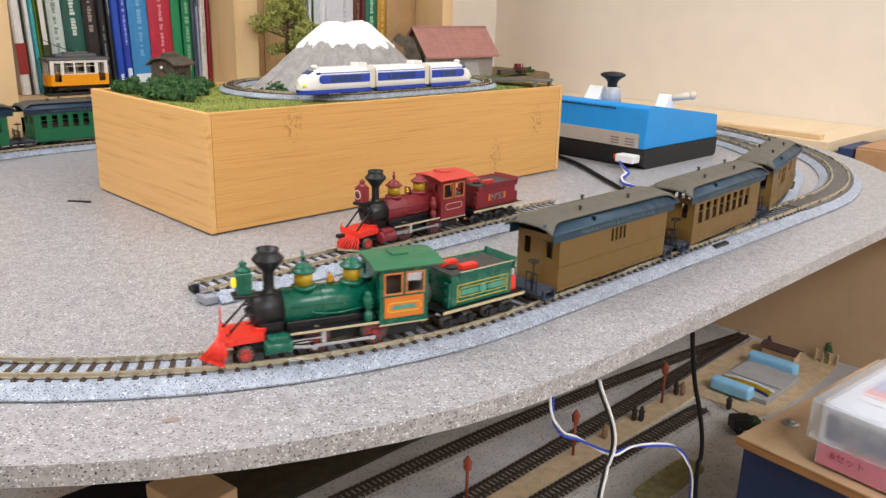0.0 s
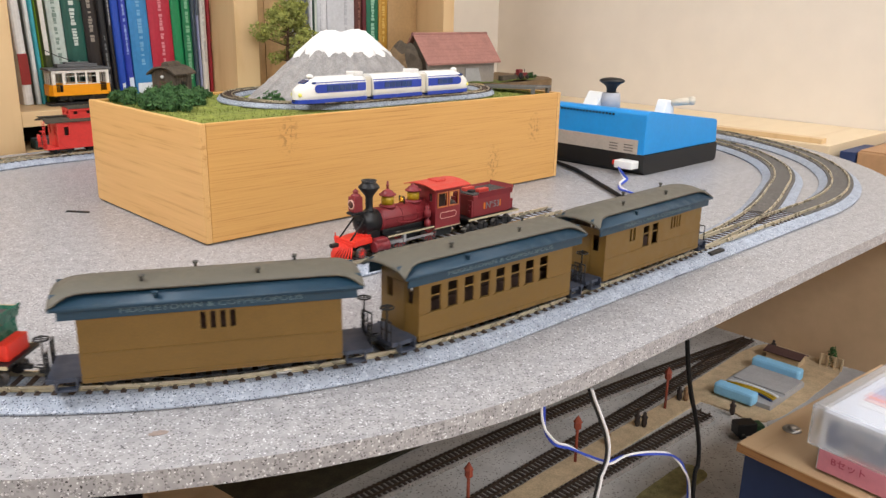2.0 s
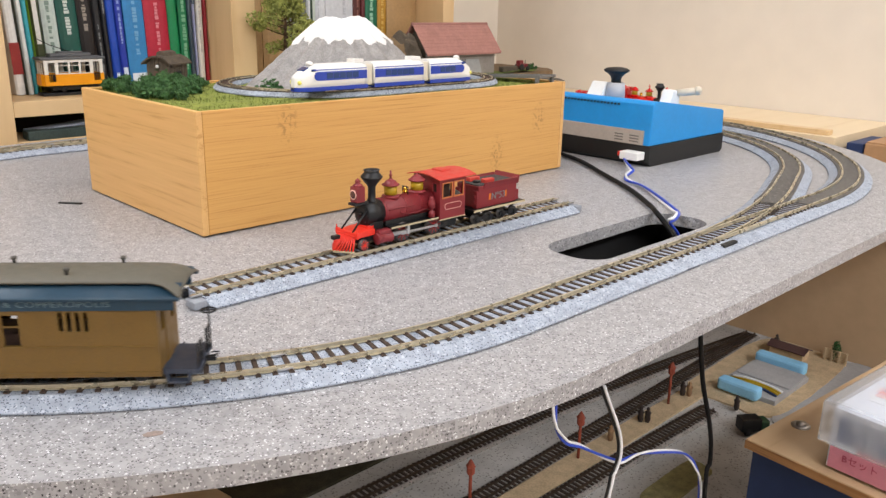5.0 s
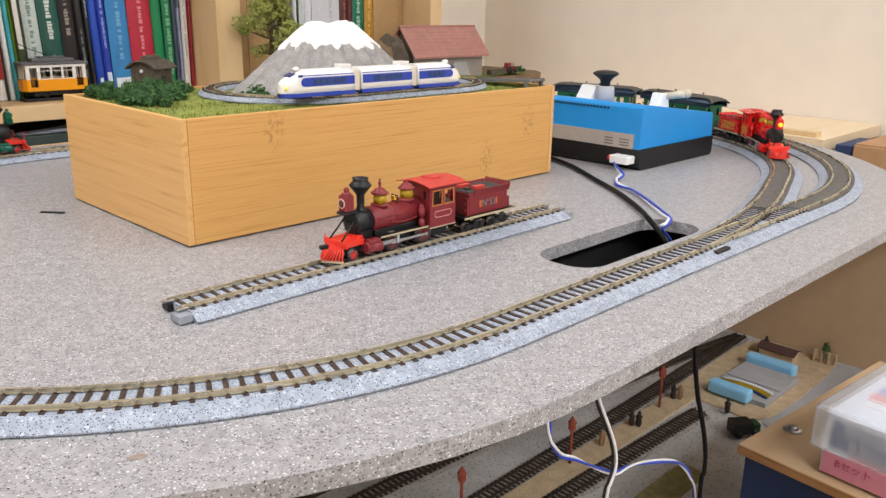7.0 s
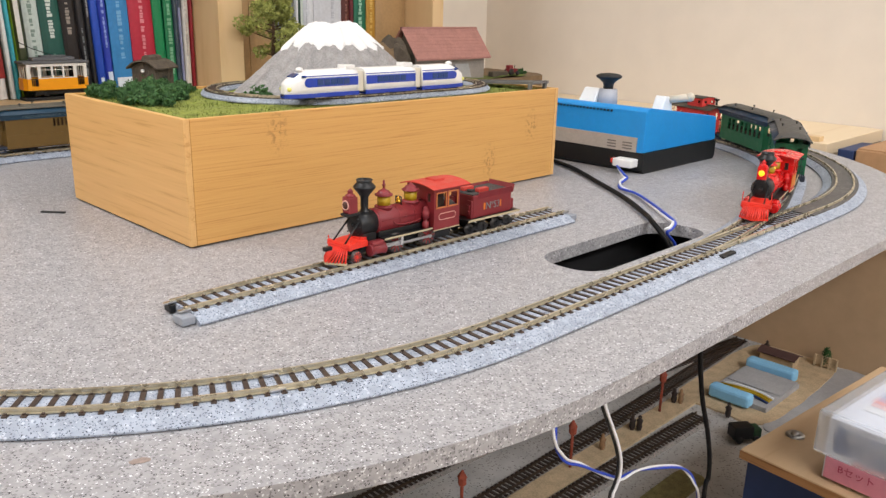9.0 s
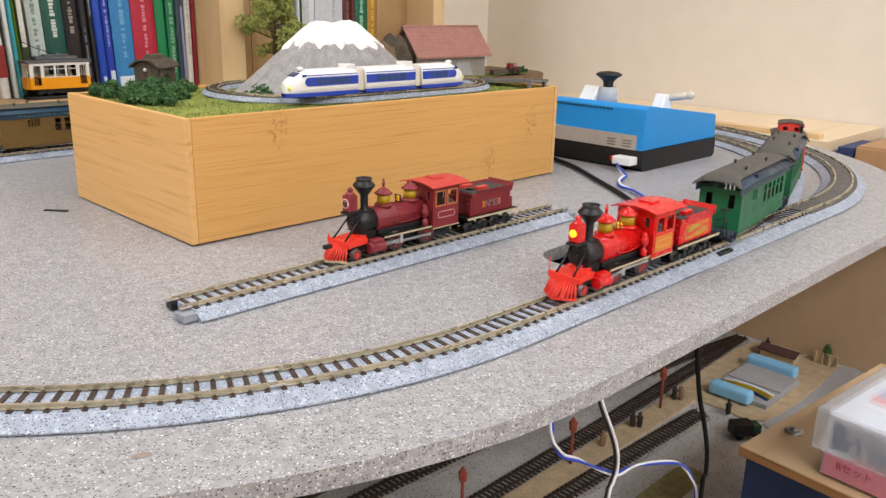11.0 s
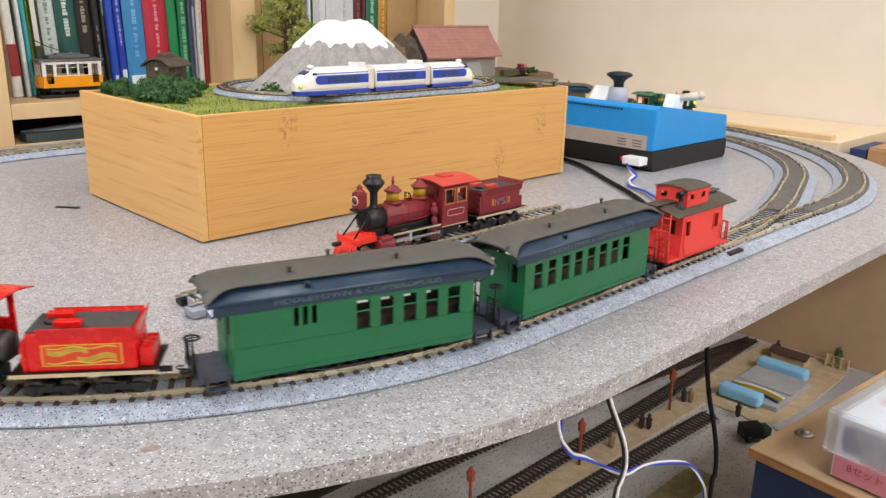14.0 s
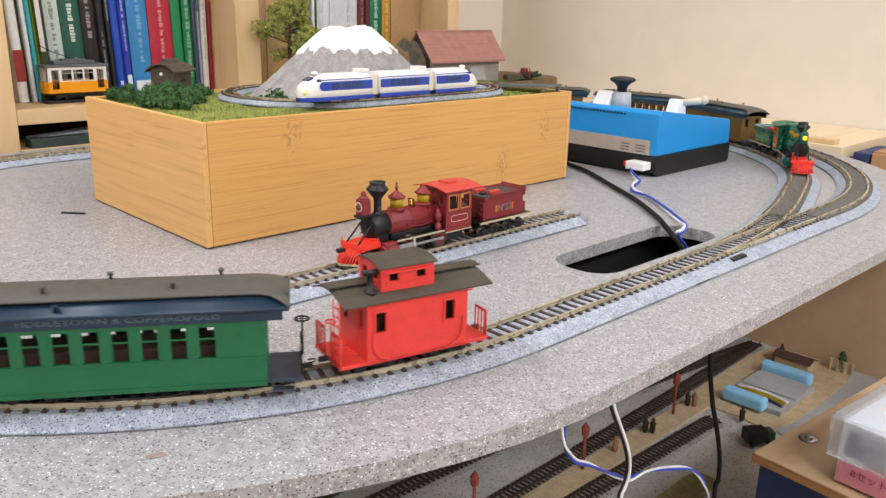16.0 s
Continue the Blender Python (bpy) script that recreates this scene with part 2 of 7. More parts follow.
def box(bm, x0, x1, y0, y1, z0, z1, bev=0.0, mi=0, m=None):
    """An upright box; bev: rounded edges."""
    d = bmesh.ops.create_cube(bm, size=1)
    vs = d["verts"]
    for v in vs:
        v.co = Vector((x0 + (v.co.x + 0.5) * (x1 - x0), y0 + (v.co.y + 0.5) * (y1 - y0), z0 + (v.co.z + 0.5) * (z1 - z0)))
        if m is not None:
            v.co = m @ v.co
    fs = list({f for v in vs for f in v.link_faces})
    for f in fs:
        f.material_index = mi
    if bev > 0:
        es = list({e for v in vs for e in v.link_edges})
        r = bmesh.ops.bevel(bm, geom=es, offset=bev, segments=2, profile=0.5, affect="EDGES")
        for f in r["faces"]:
            f.material_index = mi
    return bm


def lathe(bm, rows, m=None, n=20, mi=0, smooth=True):
    """Turned form: rows of (radius, height), round z, closed at both ends."""
    rings = []
    for r, z in rows:
        ring = []
        for i in range(n):
            a = 2 * math.pi * i / n
            co = Vector((r * math.cos(a), r * math.sin(a), z))
            ring.append(bm.verts.new(m @ co if m is not None else co))
        rings.append(ring)
    for a, b in zip(rings, rings[1:]):
        for i in range(n):
            f = bm.faces.new((a[i], a[(i + 1) % n], b[(i + 1) % n], b[i]))
            f.material_index, f.smooth = mi, smooth
    for ring in (rings[0], rings[-1]):
        f = bm.faces.new(ring)
        f.material_index = mi
    return bm


def rod(bm, a, b, r, n=8, mi=0, r2=None):
    a, b = Vector(a), Vector(b)
    q = (b - a).to_track_quat("Z", "Y").to_matrix().to_4x4()
    return lathe(bm, [(r, 0), (r if r2 is None else r2, (b - a).length)], Matrix.Translation(a) @ q, n, mi)


def tube(bm, pts, r, n=8, mi=0):
    """A bent round bar through points."""
    pts = [Vector(p) for p in pts]
    rings = []
    side = Vector((0.31, 0.52, 0.79))
    for i, p in enumerate(pts):
        d = (pts[min(i + 1, len(pts) - 1)] - pts[max(i - 1, 0)]).normalized()
        u = d.cross(side).normalized()
        w = d.cross(u)
        rings.append([bm.verts.new(p + r * (math.cos(2 * math.pi * k / n) * u + math.sin(2 * math.pi * k / n) * w)) for k in range(n)])
    for a, b in zip(rings, rings[1:]):
        for k in range(n):
            f = bm.faces.new((a[k], a[(k + 1) % n], b[(k + 1) % n], b[k]))
            f.smooth, f.material_index = True, mi
    bm.faces.new(rings[0]), bm.faces.new(rings[-1])
    return bm


def smooth_line(pts, steps=8):
    """Catmull-Rom points through pts."""
    pts = [Vector(p) for p in pts]
    out = []
    for i in range(len(pts) - 1):
        p0, p1, p2, p3 = pts[max(i - 1, 0)], pts[i], pts[i + 1], pts[min(i + 2, len(pts) - 1)]
        for k in range(steps):
            t = k / steps
            out.append(0.5 * (2 * p1 + (p2 - p0) * t + (2 * p0 - 5 * p1 + 4 * p2 - p3) * t * t + (3 * p1 - p0 - 3 * p2 + p3) * t ** 3))
    return out + [pts[-1]]


def prism(bm, outline, axis, lo, hi, mi=0, m=None):
    """A flat outline drawn out along an axis: outline in the two other axes, in order."""
    ends = []
    for v in (lo, hi):
        row = []
        for a, b in outline:
            co = Vector({"x": (v, a, b), "y": (a, v, b), "z": (a, b, v)}[axis])
            row.append(bm.verts.new(m @ co if m is not None else co))
        ends.append(row)
    n = len(outline)
    fs = [bm.faces.new(ends[0]), bm.faces.new(ends[1])]
    fs += [bm.faces.new((ends[0][i], ends[0][(i + 1) % n], ends[1][(i + 1) % n], ends[1][i])) for i in range(n)]
    for f in fs:
        f.material_index = mi
    return bm


def sweep(bm, line, profile, mi=0, closed=False, smooth=False):
    """Draws a profile of (side, height) along a level line of (x, y, heading)."""
    rings = [[bm.verts.new((x - math.sin(h) * s, y + math.cos(h) * s, z)) for s, z in profile] for x, y, h in line]
    n = len(profile)
    pairs = list(zip(rings, rings[1:])) + ([(rings[-1], rings[0])] if closed else [])
    for a, b in pairs:
        for k in range(n):
            f = bm.faces.new((a[k], a[(k + 1) % n], b[(k + 1) % n], b[k]))
            f.material_index, f.smooth = mi, smooth
    if not closed:
        for r in (rings[0], rings[-1]):
            bm.faces.new(r).material_index = mi
    return bm


def pierced(bm, x0, x1, z0, z1, y0, y1, holes, mi=0):
    """A wall along x with rectangular openings (x0, x1, z0, z1) right through it."""
    xs = sorted({x0, x1, *[h[0] for h in holes], *[h[1] for h in holes]})
    for a, b in zip(xs, xs[1:]):
        mid = 0.5 * (a + b)
        cuts = sorted((h[2], h[3]) for h in holes if h[0] < mid < h[1])
        z = z0
        for lo, hi in cuts:
            if lo > z:
                box(bm, a, b, y0, y1, z, lo, mi=mi)
            z = hi
        if z1 > z:
            box(bm, a, b, y0, y1, z, z1, mi=mi)
    bmesh.ops.remove_doubles(bm, verts=bm.verts, dist=1e-6)
    return bm


def lettering(text, size, m, material, parent, name="lettering", depth=0.0001, width=None):
    cu = bpy.data.curves.new(name, "FONT")
    cu.body, cu.size, cu.extrude, cu.align_x, cu.align_y, cu.resolution_u = text, size, depth, "CENTER", "CENTER", 2
    tmp = bpy.data.objects.new("tmp", cu)
    scene.collection.objects.link(tmp)
    me = bpy.data.meshes.new_from_object(tmp.evaluated_get(bpy.context.evaluated_depsgraph_get()))
    bpy.data.objects.remove(tmp)
    if width and len(me.vertices):
        w = max(v.co.x for v in me.vertices) - min(v.co.x for v in me.vertices)
        for v in me.vertices:
            v.co.x *= width / w
    me.name = name
    me.materials.clear()
    me.materials.append(material)
    ob = new(name, me)
    ob.parent = parent
    ob.matrix_basis = m
    return ob

# ---- the room ----


def slab(name, x0, x1, y0, y1, z0, z1, material, label, category):
    return tagged(part(name, box(bmesh.new(), x0, x1, y0, y1, z0, z1), material), label, category, kind="structure")


FLOOR_Z = -0.85
slab("floor", -2.1, 1.35, -3.5, 0.91, FLOOR_Z - 0.05, FLOOR_Z, M_FLOOR, "brown wooden floor of the hobby room", "floor")
slab("ceiling", -2.1, 1.35, -3.5, 0.91, 1.55, 1.6, M_CEIL, "plain white painted ceiling", "ceiling")
slab("wall_east", 1.25, 1.35, -3.4, 0.824, FLOOR_Z, 1.55, M_WALL, "plain cream painted wall", "wall")
slab("wall_north", -2.0, 1.35, 0.824, 0.91, FLOOR_Z, 1.55, M_WALL, "plain cream painted wall behind the bookcase", "wall")
slab("wall_west", -2.1, -2.0, -3.4, 0.91, FLOOR_Z, 1.55, M_WALL, "plain cream painted wall", "wall")
slab("wall_south", -2.1, 1.35, -3.5, -3.4, FLOOR_Z, 1.55, M_WALL, "plain cream painted wall", "wall")

# ---- the railway table ----
FRONT_Y, BACK_Y = -0.2775, 0.4625
LEFT_C, LEFT_R = (0.05, 0.0925), 0.37
RIGHT_C, RIGHT_R = (0.497, 0.1475), 0.37
OUTER_C, OUTER_R = (0.515, 0.1525), 0.43
RAIL_Z = 0.0095


def arc(c, r, a0, a1, n):
    return [(c[0] + r * math.cos(radians(a0 + (a1 - a0) * i / n)), c[1] + r * math.sin(radians(a0 + (a1 - a0) * i / n))) for i in range(n + 1)]


def build_table():
    t = thing("railway_table", "grey speckled laminate tabletop with rounded corners and a cut-out", "table")
    edge = arc((0.05, 0.0925), 0.4475, -90, -270, 40)[:-1] + [(0.05, 0.54), (0.6, 0.545), (0.84, 0.56)]
    edge += [(0.99, 0.56)] + arc((0.49, 0.143), 0.5, 0, -90, 40)
    hole = arc((0.209, -0.212), 0.024, 90, 180, 8) + arc((0.208, -0.222), 0.023, 180, 270, 8) + arc((0.344, -0.222), 0.023, -90, 0, 8) + arc((0.342, -0.211), 0.023, 0, 90, 8)
    bm = bmesh.new()
    for loop in (edge, hole):
        vs = [bm.verts.new((x, y, 0)) for x, y in loop]
        for a, b in zip(vs, vs[1:] + vs[:1]):
            bm.edges.new((a, b))
    bmesh.ops.triangle_fill(bm, edges=bm.edges[:], use_beauty=True)
    for f in bm.faces:
        if f.normal.z < 0:
            f.normal_flip()
    r = bmesh.ops.extrude_face_region(bm, geom=bm.faces[:])
    for v in r["geom"]:
        if isinstance(v, bmesh.types.BMVert):
            v.co.z = -0.0105
    part("tabletop", bm, M_TABLE, t)
    for x, y in ((0.2, 0.5), (0.8, 0.5), (-0.3, 0.09)):
        part("leg", box(bmesh.new(), x - 0.02, x + 0.02, y - 0.02, y + 0.02, FLOOR_Z, -0.0105, 0.002), M_SHELF, t)


build_table()


def heading_line(pts):
    out = []
    for i, (x, y) in enumerate(pts):
        a, b = pts[max(i - 1, 0)], pts[min(i + 1, len(pts) - 1)]
        out.append((x, y, math.atan2(b[1] - a[1], b[0] - a[0])))
    return out


def main_centre():
    """The loop's centre line in the way of travel, from the start of the left-hand curve."""
    pts = arc(LEFT_C, LEFT_R, -90, -270, 120)
    pts += [(0.05 + 0.502 * i / 24, BACK_Y) for i in range(1, 24)]
    pts += arc((0.552, 0.1475), 0.315, 90, 0, 60)
    pts += arc(RIGHT_C, RIGHT_R, 0, -71.5, 60)[1:]
    ex, ey = pts[-1]
    c, s = math.cos(radians(18.5)), math.sin(radians(18.5))
    rise = ey - FRONT_Y
    easing = 0.90 * (1 - c)
    run = (rise - easing) / s
    pts += [(ex - c * run * i / 12, ey - s * run * i / 12) for i in range(1, 13)]
    ex, ey = pts[-1]
    pts += arc((ex - s * 0.90, ey + c * 0.90), 0.90, -71.5, -90, 24)[1:]
    x1 = pts[-1][0]
    pts += [(x1 + (0.05 - x1) * i / 14, FRONT_Y) for i in range(1, 14)]
    return pts


MAIN = main_centre()
CUM = [0.0]
for (ax, ay), (bx_, by_) in zip(MAIN, MAIN[1:] + MAIN[:1]):
    CUM.append(CUM[-1] + math.hypot(bx_ - ax, by_ - ay))
LOOP = CUM[-1]


def on_loop(s):
    """Place and heading at the distance s along the loop."""
    s %= LOOP
    i = int(np.searchsorted(CUM, s, side="right")) - 1
    i = min(max(i, 0), len(MAIN) - 1)
    a, b = MAIN[i], MAIN[(i + 1) % len(MAIN)]
    u = (s - CUM[i]) / max(1e-9, CUM[i + 1] - CUM[i])
    return a[0] + (b[0] - a[0]) * u, a[1] + (b[1] - a[1]) * u


def loop_piece(s0, s1, step=0.008):
    n = max(2, int(math.ceil((s1 - s0) / step)))
    out = []
    for i in range(n + 1):
        s = s0 + (s1 - s0) * i / n
        a, b = on_loop(s - 0.004), on_loop(s + 0.004)
        x, y = on_loop(s)
        out.append((x, y, math.atan2(b[1] - a[1], b[0] - a[0])))
    return out


BED = [(-0.0212, 0.0), (0.0212, 0.0), (0.0225, 0.0009), (0.0225, 0.0018), (0.0138, 0.0062), (-0.0138, 0.0062), (-0.0225, 0.0018), (-0.0225, 0.0009)]
RAIL_H = [(-0.0011, 0.0068), (0.0011, 0.0068), (0.0011, 0.0073), (0.0004, 0.0075), (0.0004, 0.0086), (0.0007, 0.0088), (0.0007, RAIL_Z), (-0.0007, RAIL_Z), (-0.0007, 0.0088), (-0.0004, 0.0086), (-0.0004, 0.0075), (-0.0011, 0.0073)]


def shifted(profile, d):
    return [(s + d, z) for s, z in profile]


def rails(line, parent, material=None):
    for d in (-0.0089, 0.0089):
        part("rail", sweep(bmesh.new(), line, shifted(RAIL_H, d)), material or M_RAIL, parent)


def sleeper_mesh():
    bm = box(bmesh.new(), -0.0013, 0.0013, -0.0124, 0.0124, 0.0058, 0.0069)
    for s in (-1, 1):
        for d in (-0.0107, -0.0072):
            box(bm, -0.0007, 0.0007, s * d - 0.0005, s * d + 0.0005, 0.0069, 0.0077)
    me = bpy.data.meshes.new("sleeper")
    bm.to_mesh(me)
    bm.free()
    me.materials.append(M_SLEEPER)
    return me


SLEEPER = sleeper_mesh()
sleeper_jobs = []


def joiners(line, parent):
    """Rail joiners at the start of a piece of track."""
    x, y, h = line[0]
    for d in (-0.0089, 0.0089):
        bm = box(bmesh.new(), -0.004, 0.004, d - 0.0016, d + 0.0016, 0.0068, 0.0082, 0.0003)
        ob = part("rail_joiner", bm, M_STEEL, parent)
        ob.matrix_basis = pose(x, y, 0, 0, 0, math.degrees(h))


def build_main_track():
    t = thing("railway_track", "model railway loop with blue-grey ballast bed and metal rails", "railway track")
    cuts = [0.0, 0.145, 0.29, 0.435, 0.58, 0.872, 1.162, 1.664, 1.912, 2.162, 2.412, 2.65, LOOP - 0.26, LOOP]
    for a, b in zip(cuts, cuts[1:]):
        line = loop_piece(a + 0.00008, b - 0.00008)
        part("roadbed", sweep(bmesh.new(), line, BED), M_BED, t)
        joiners(line, t)
    for a, b in ((LOOP - 0.98, LOOP - 0.40),):
        part("bed_infill", sweep(bmesh.new(), loop_piece(a, b), [(-0.0078, 0.0063), (0.0078, 0.0063), (0.0078, 0.0078), (-0.0078, 0.0078)]), M_BEDDARK, t)
        part("bed_infill", sweep(bmesh.new(), loop_piece(a, b), [(0.0102, 0.0063), (0.0138, 0.0061), (0.0134, 0.0076), (0.0102, 0.0076)]), M_BEDDARK, t)
        part("bed_infill", sweep(bmesh.new(), loop_piece(a, b), [(-0.0138, 0.0061), (-0.0102, 0.0063), (-0.0102, 0.0076), (-0.0134, 0.0076)]), M_BEDDARK, t)
    rails(loop_piece(0, LOOP), t)
    n = int(LOOP / 0.0079)
    rest = []
    for i in range(n):
        s = LOOP * i / n
        x, y, h = loop_piece(s, s + 0.001)[0]
        near = s < 0.5 or s > LOOP - 0.62
        (sleeper_jobs if near else rest).append((x, y, h, t))
    bm = bmesh.new()
    for x, y, h, _ in rest:
        box(bm, -0.0013, 0.0013, -0.0124, 0.0124, 0.0058, 0.0069, m=pose(x, y, 0, 0, 0, math.degrees(h)))
    tagged(part("far_sleeper_row", bm, M_SLEEPER, t), kind="stuff")
    return t


MAIN_TRACK = build_main_track()


def build_outer_track():
    t = thing("outer_track", "outer curved siding of the model railway on a ballast bed", "railway track")
    pts = [(0.22 + (0.515 - 0.22) * i / 40, FRONT_Y) for i in range(40)] + arc(OUTER_C, OUTER_R, -90, 15, 70)
    line = heading_line(pts)
    k = next(i for i, p in enumerate(pts) if p[0] > 0.40)
    part("roadbed", sweep(bmesh.new(), line[k:], shifted(BED, 0)), M_BED, t)
    part("roadbed", sweep(bmesh.new(), line[:k + 1], [(s, z - 0.0002) for s, z in BED]), M_BED, t)
    j = next(i for i, p in enumerate(pts) if p[0] > 0.47)
    for pr in ([(-0.0078, 0.0063), (0.0078, 0.0063), (0.0078, 0.0078), (-0.0078, 0.0078)], [(0.0102, 0.0063), (0.0138, 0.0061), (0.0134, 0.0076), (0.0102, 0.0076)], [(-0.0138, 0.0061), (-0.0102, 0.0063), (-0.0102, 0.0076), (-0.0134, 0.0076)]):
        part("bed_infill", sweep(bmesh.new(), line[j:], pr), M_BEDDARK, t)
    rails(line[6:], t)
    acc, nxt = 0.0, 0.19
    for (x0, y0, h0), (x1, y1, h1) in zip(line, line[1:]):
        d = math.hypot(x1 - x0, y1 - y0)
        while nxt <= acc + d and nxt < 0.36:
            u = (nxt - acc) / d
            sleeper_jobs.append((x0 + (x1 - x0) * u, y0 + (y1 - y0) * u, h0, t))
            nxt += 0.0079
        acc += d
    # point blades, guard rails and the lever beside the turnout
    for y in (-0.2675, -0.2878):
        part("check_rail", box(bmesh.new(), 0.325, 0.372, y - 0.0006, y + 0.0006, 0.0068, RAIL_Z, 0.0003), M_RAIL, t)
    fr = bmesh.new()
    prism(fr, [(0.398, -0.2690), (0.450, -0.2680), (0.450, -0.2620), (0.401, -0.2676)], "z", 0.0068, 0.0093)
    part("frog", fr, M_BLACK, t)
    part("point_lever", box(bmesh.new(), 0.284, 0.306, -0.2955, -0.2905, 0.0035, 0.0062, 0.0008), M_BLACK, t, "small black point lever")
    for x in (0.335, 0.405, 0.46):
        part("screw_cover", box(bmesh.new(), x, x + 0.007, -0.2932, -0.2916, 0.0052, 0.0060, 0.0004), M_BED, t)


build_outer_track()


def build_spur():
    t = thing("spur_track", "straight piece of model track with grey ballast bed", "railway track")
    y = -0.124
    line = [(-0.0735 + 0.372 * i / 20, y, 0.0) for i in range(21)]
    part("roadbed", sweep(bmesh.new(), line, BED), M_BED, t)
    rails([(-0.0765, y, 0.0), (0.2985, y, 0.0)], t)
    for k in range(47):
        sleeper_jobs.append((-0.0705 + 0.0079 * k, y, 0.0, t))
    for s, x in ((-1, -0.0735), (1, 0.2985)):
        part("track_coupler", box(bmesh.new(), min(x, x + s * 0.009), max(x, x + s * 0.009), y - 0.0175, y - 0.0055, 0.0006, 0.0058, 0.0007), M_TONGUE, t, "grey plastic joint tongue")
        part("track_coupler", box(bmesh.new(), min(x, x + s * 0.004), max(x, x + s * 0.004), y + 0.007, y + 0.015, 0.0010, 0.0062, 0.0007), M_SOOT, t, "dark joint socket")
    for x in (-0.0785, 0.2985):
        for d in (-0.0089, 0.0089):
            part("rail_joiner", box(bmesh.new(), x - 0.002, x + 0.006, y + d - 0.0015, y + d + 0.0015, 0.0068, 0.0082, 0.0003), M_STEEL, t)


build_spur()
tagged(part("loose_strip", box(bmesh.new(), -0.011, 0.011, -0.0018, 0.0018, 0.0, 0.0012, 0.0003), M_BLACK), "small dark strip lying on the grey tabletop", "scrap").matrix_basis = pose(-0.0355, 0.181, 0, 0, 0, -50)

stain = [(0.0045 * (1 + 0.35 * noise.noise((math.cos(k), math.sin(k), 5.0))) * math.cos(k * math.pi / 9), 0.0022 * (1 + 0.4 * noise.noise((math.cos(k), math.sin(k), 8.0))) * math.sin(k * math.pi / 9)) for k in range(18)]
tagged(part("glue_spot", prism(bmesh.new(), stain, "z", 0.0, 0.0002), mat("brown_glue", rgb(146, 130, 122), 0.5, var=0.2, scale=300)), "small dried brown glue spot on the tabletop", "glue spot").matrix_basis = pose(-0.1660, -0.2620, 0.0001, 0, 0, -25)

# ---- rolling stock; x is forward from the tip, rail tops at z = 0 ----


def paint(name, r, g, b, rough=0.35):
    return mat(name, rgb(r, g, b), rough, var=0.10, scale=150, bump=0.04, bscale=1500, rvar=0.08)


GREEN = paint("loco_green", 5, 88, 68, 0.25)
GREENL = paint("roof_green", 46, 104, 72, 0.45)
RED = paint("loco_red", 204, 20, 20, 0.25)
MAROON = paint("loco_maroon", 124, 34, 40, 0.5)
ROOFRED = paint("brick_red", 190, 62, 52, 0.5)
PILOT = paint("pilot_red", 222, 50, 34, 0.45)
ORANGE = paint("panel_orange", 206, 112, 34, 0.45)
OLIVE = paint("ochre_brown", 104, 78, 30, 0.5)
CARGREEN = paint("coach_green", 14, 95, 59, 0.45)
BLUEROOF = paint("slate_blue", 22, 54, 74, 0.5)
GREYROOF = paint("grey_roof", 88, 84, 74, 0.6)
DARKROOF = paint("dark_slate_roof", 76, 73, 68, 0.6)
NAVYROOF = paint("dark_navy_roof", 22, 46, 68, 0.45)
CABOOSE = paint("caboose_red", 214, 56, 50, 0.5)
BROWNROOF = paint("brown_black_roof", 66, 60, 50, 0.6)
PALEBLUE = paint("pale_step_grey", 54, 60, 74, 0.6)
SILVER = mat("silver_print", rgb(122, 136, 136), 0.5, 0.2, var=0.2, scale=300)
DIMPRINT = mat("dim_grey_print", rgb(84, 104, 112), 0.5, var=0.3, scale=300)
YELLOWPRINT = mat("yellow_print", rgb(206, 176, 60), 0.5, var=0.1, scale=300)
PALEPRINT = mat("pale_pink_print", rgb(226, 178, 164), 0.5, var=0.1, scale=300)
TEALPRINT = mat("teal_print", rgb(70, 140, 120), 0.5, var=0.2, scale=300)
AMBER = mat("lit_amber_lens", rgb(255, 180, 20), 0.3, var=0, emit=(1.0, 0.5, 0.02, 1.3))
GLOW = mat("lit_yellow_lens", rgb(255, 205, 10), 0.3, var=0, emit=(1.0, 0.62, 0.0, 1.0))
LENS = mat("dull_lens", rgb(84, 50, 40), 0.15, var=0.1, scale=300)
M_TYRE = mat("dark_steel_tyre", rgb(92, 86, 84), 0.4, 0.8, var=0.15, scale=200)
M_DULL = mat("blackened_wheel", rgb(72, 68, 66), 0.45, 0.6, var=0.15, scale=200)
WHEELRED = paint("dull_wheel_red", 150, 44, 44, 0.5)
ORANGEPANEL = paint("vermilion_panel", 196, 62, 30, 0.45)
BANNER = mat("old_gold_print", rgb(176, 146, 52), 0.5, var=0.25, scale=500)
COAL = mat("dark_coal_top", rgb(62, 58, 56), 0.8, var=0.3, scale=300, bump=0.6, bscale=1200)
# brown of floors, benches and the blocks added to darken window openings
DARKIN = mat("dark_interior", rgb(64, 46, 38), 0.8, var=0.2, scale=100)


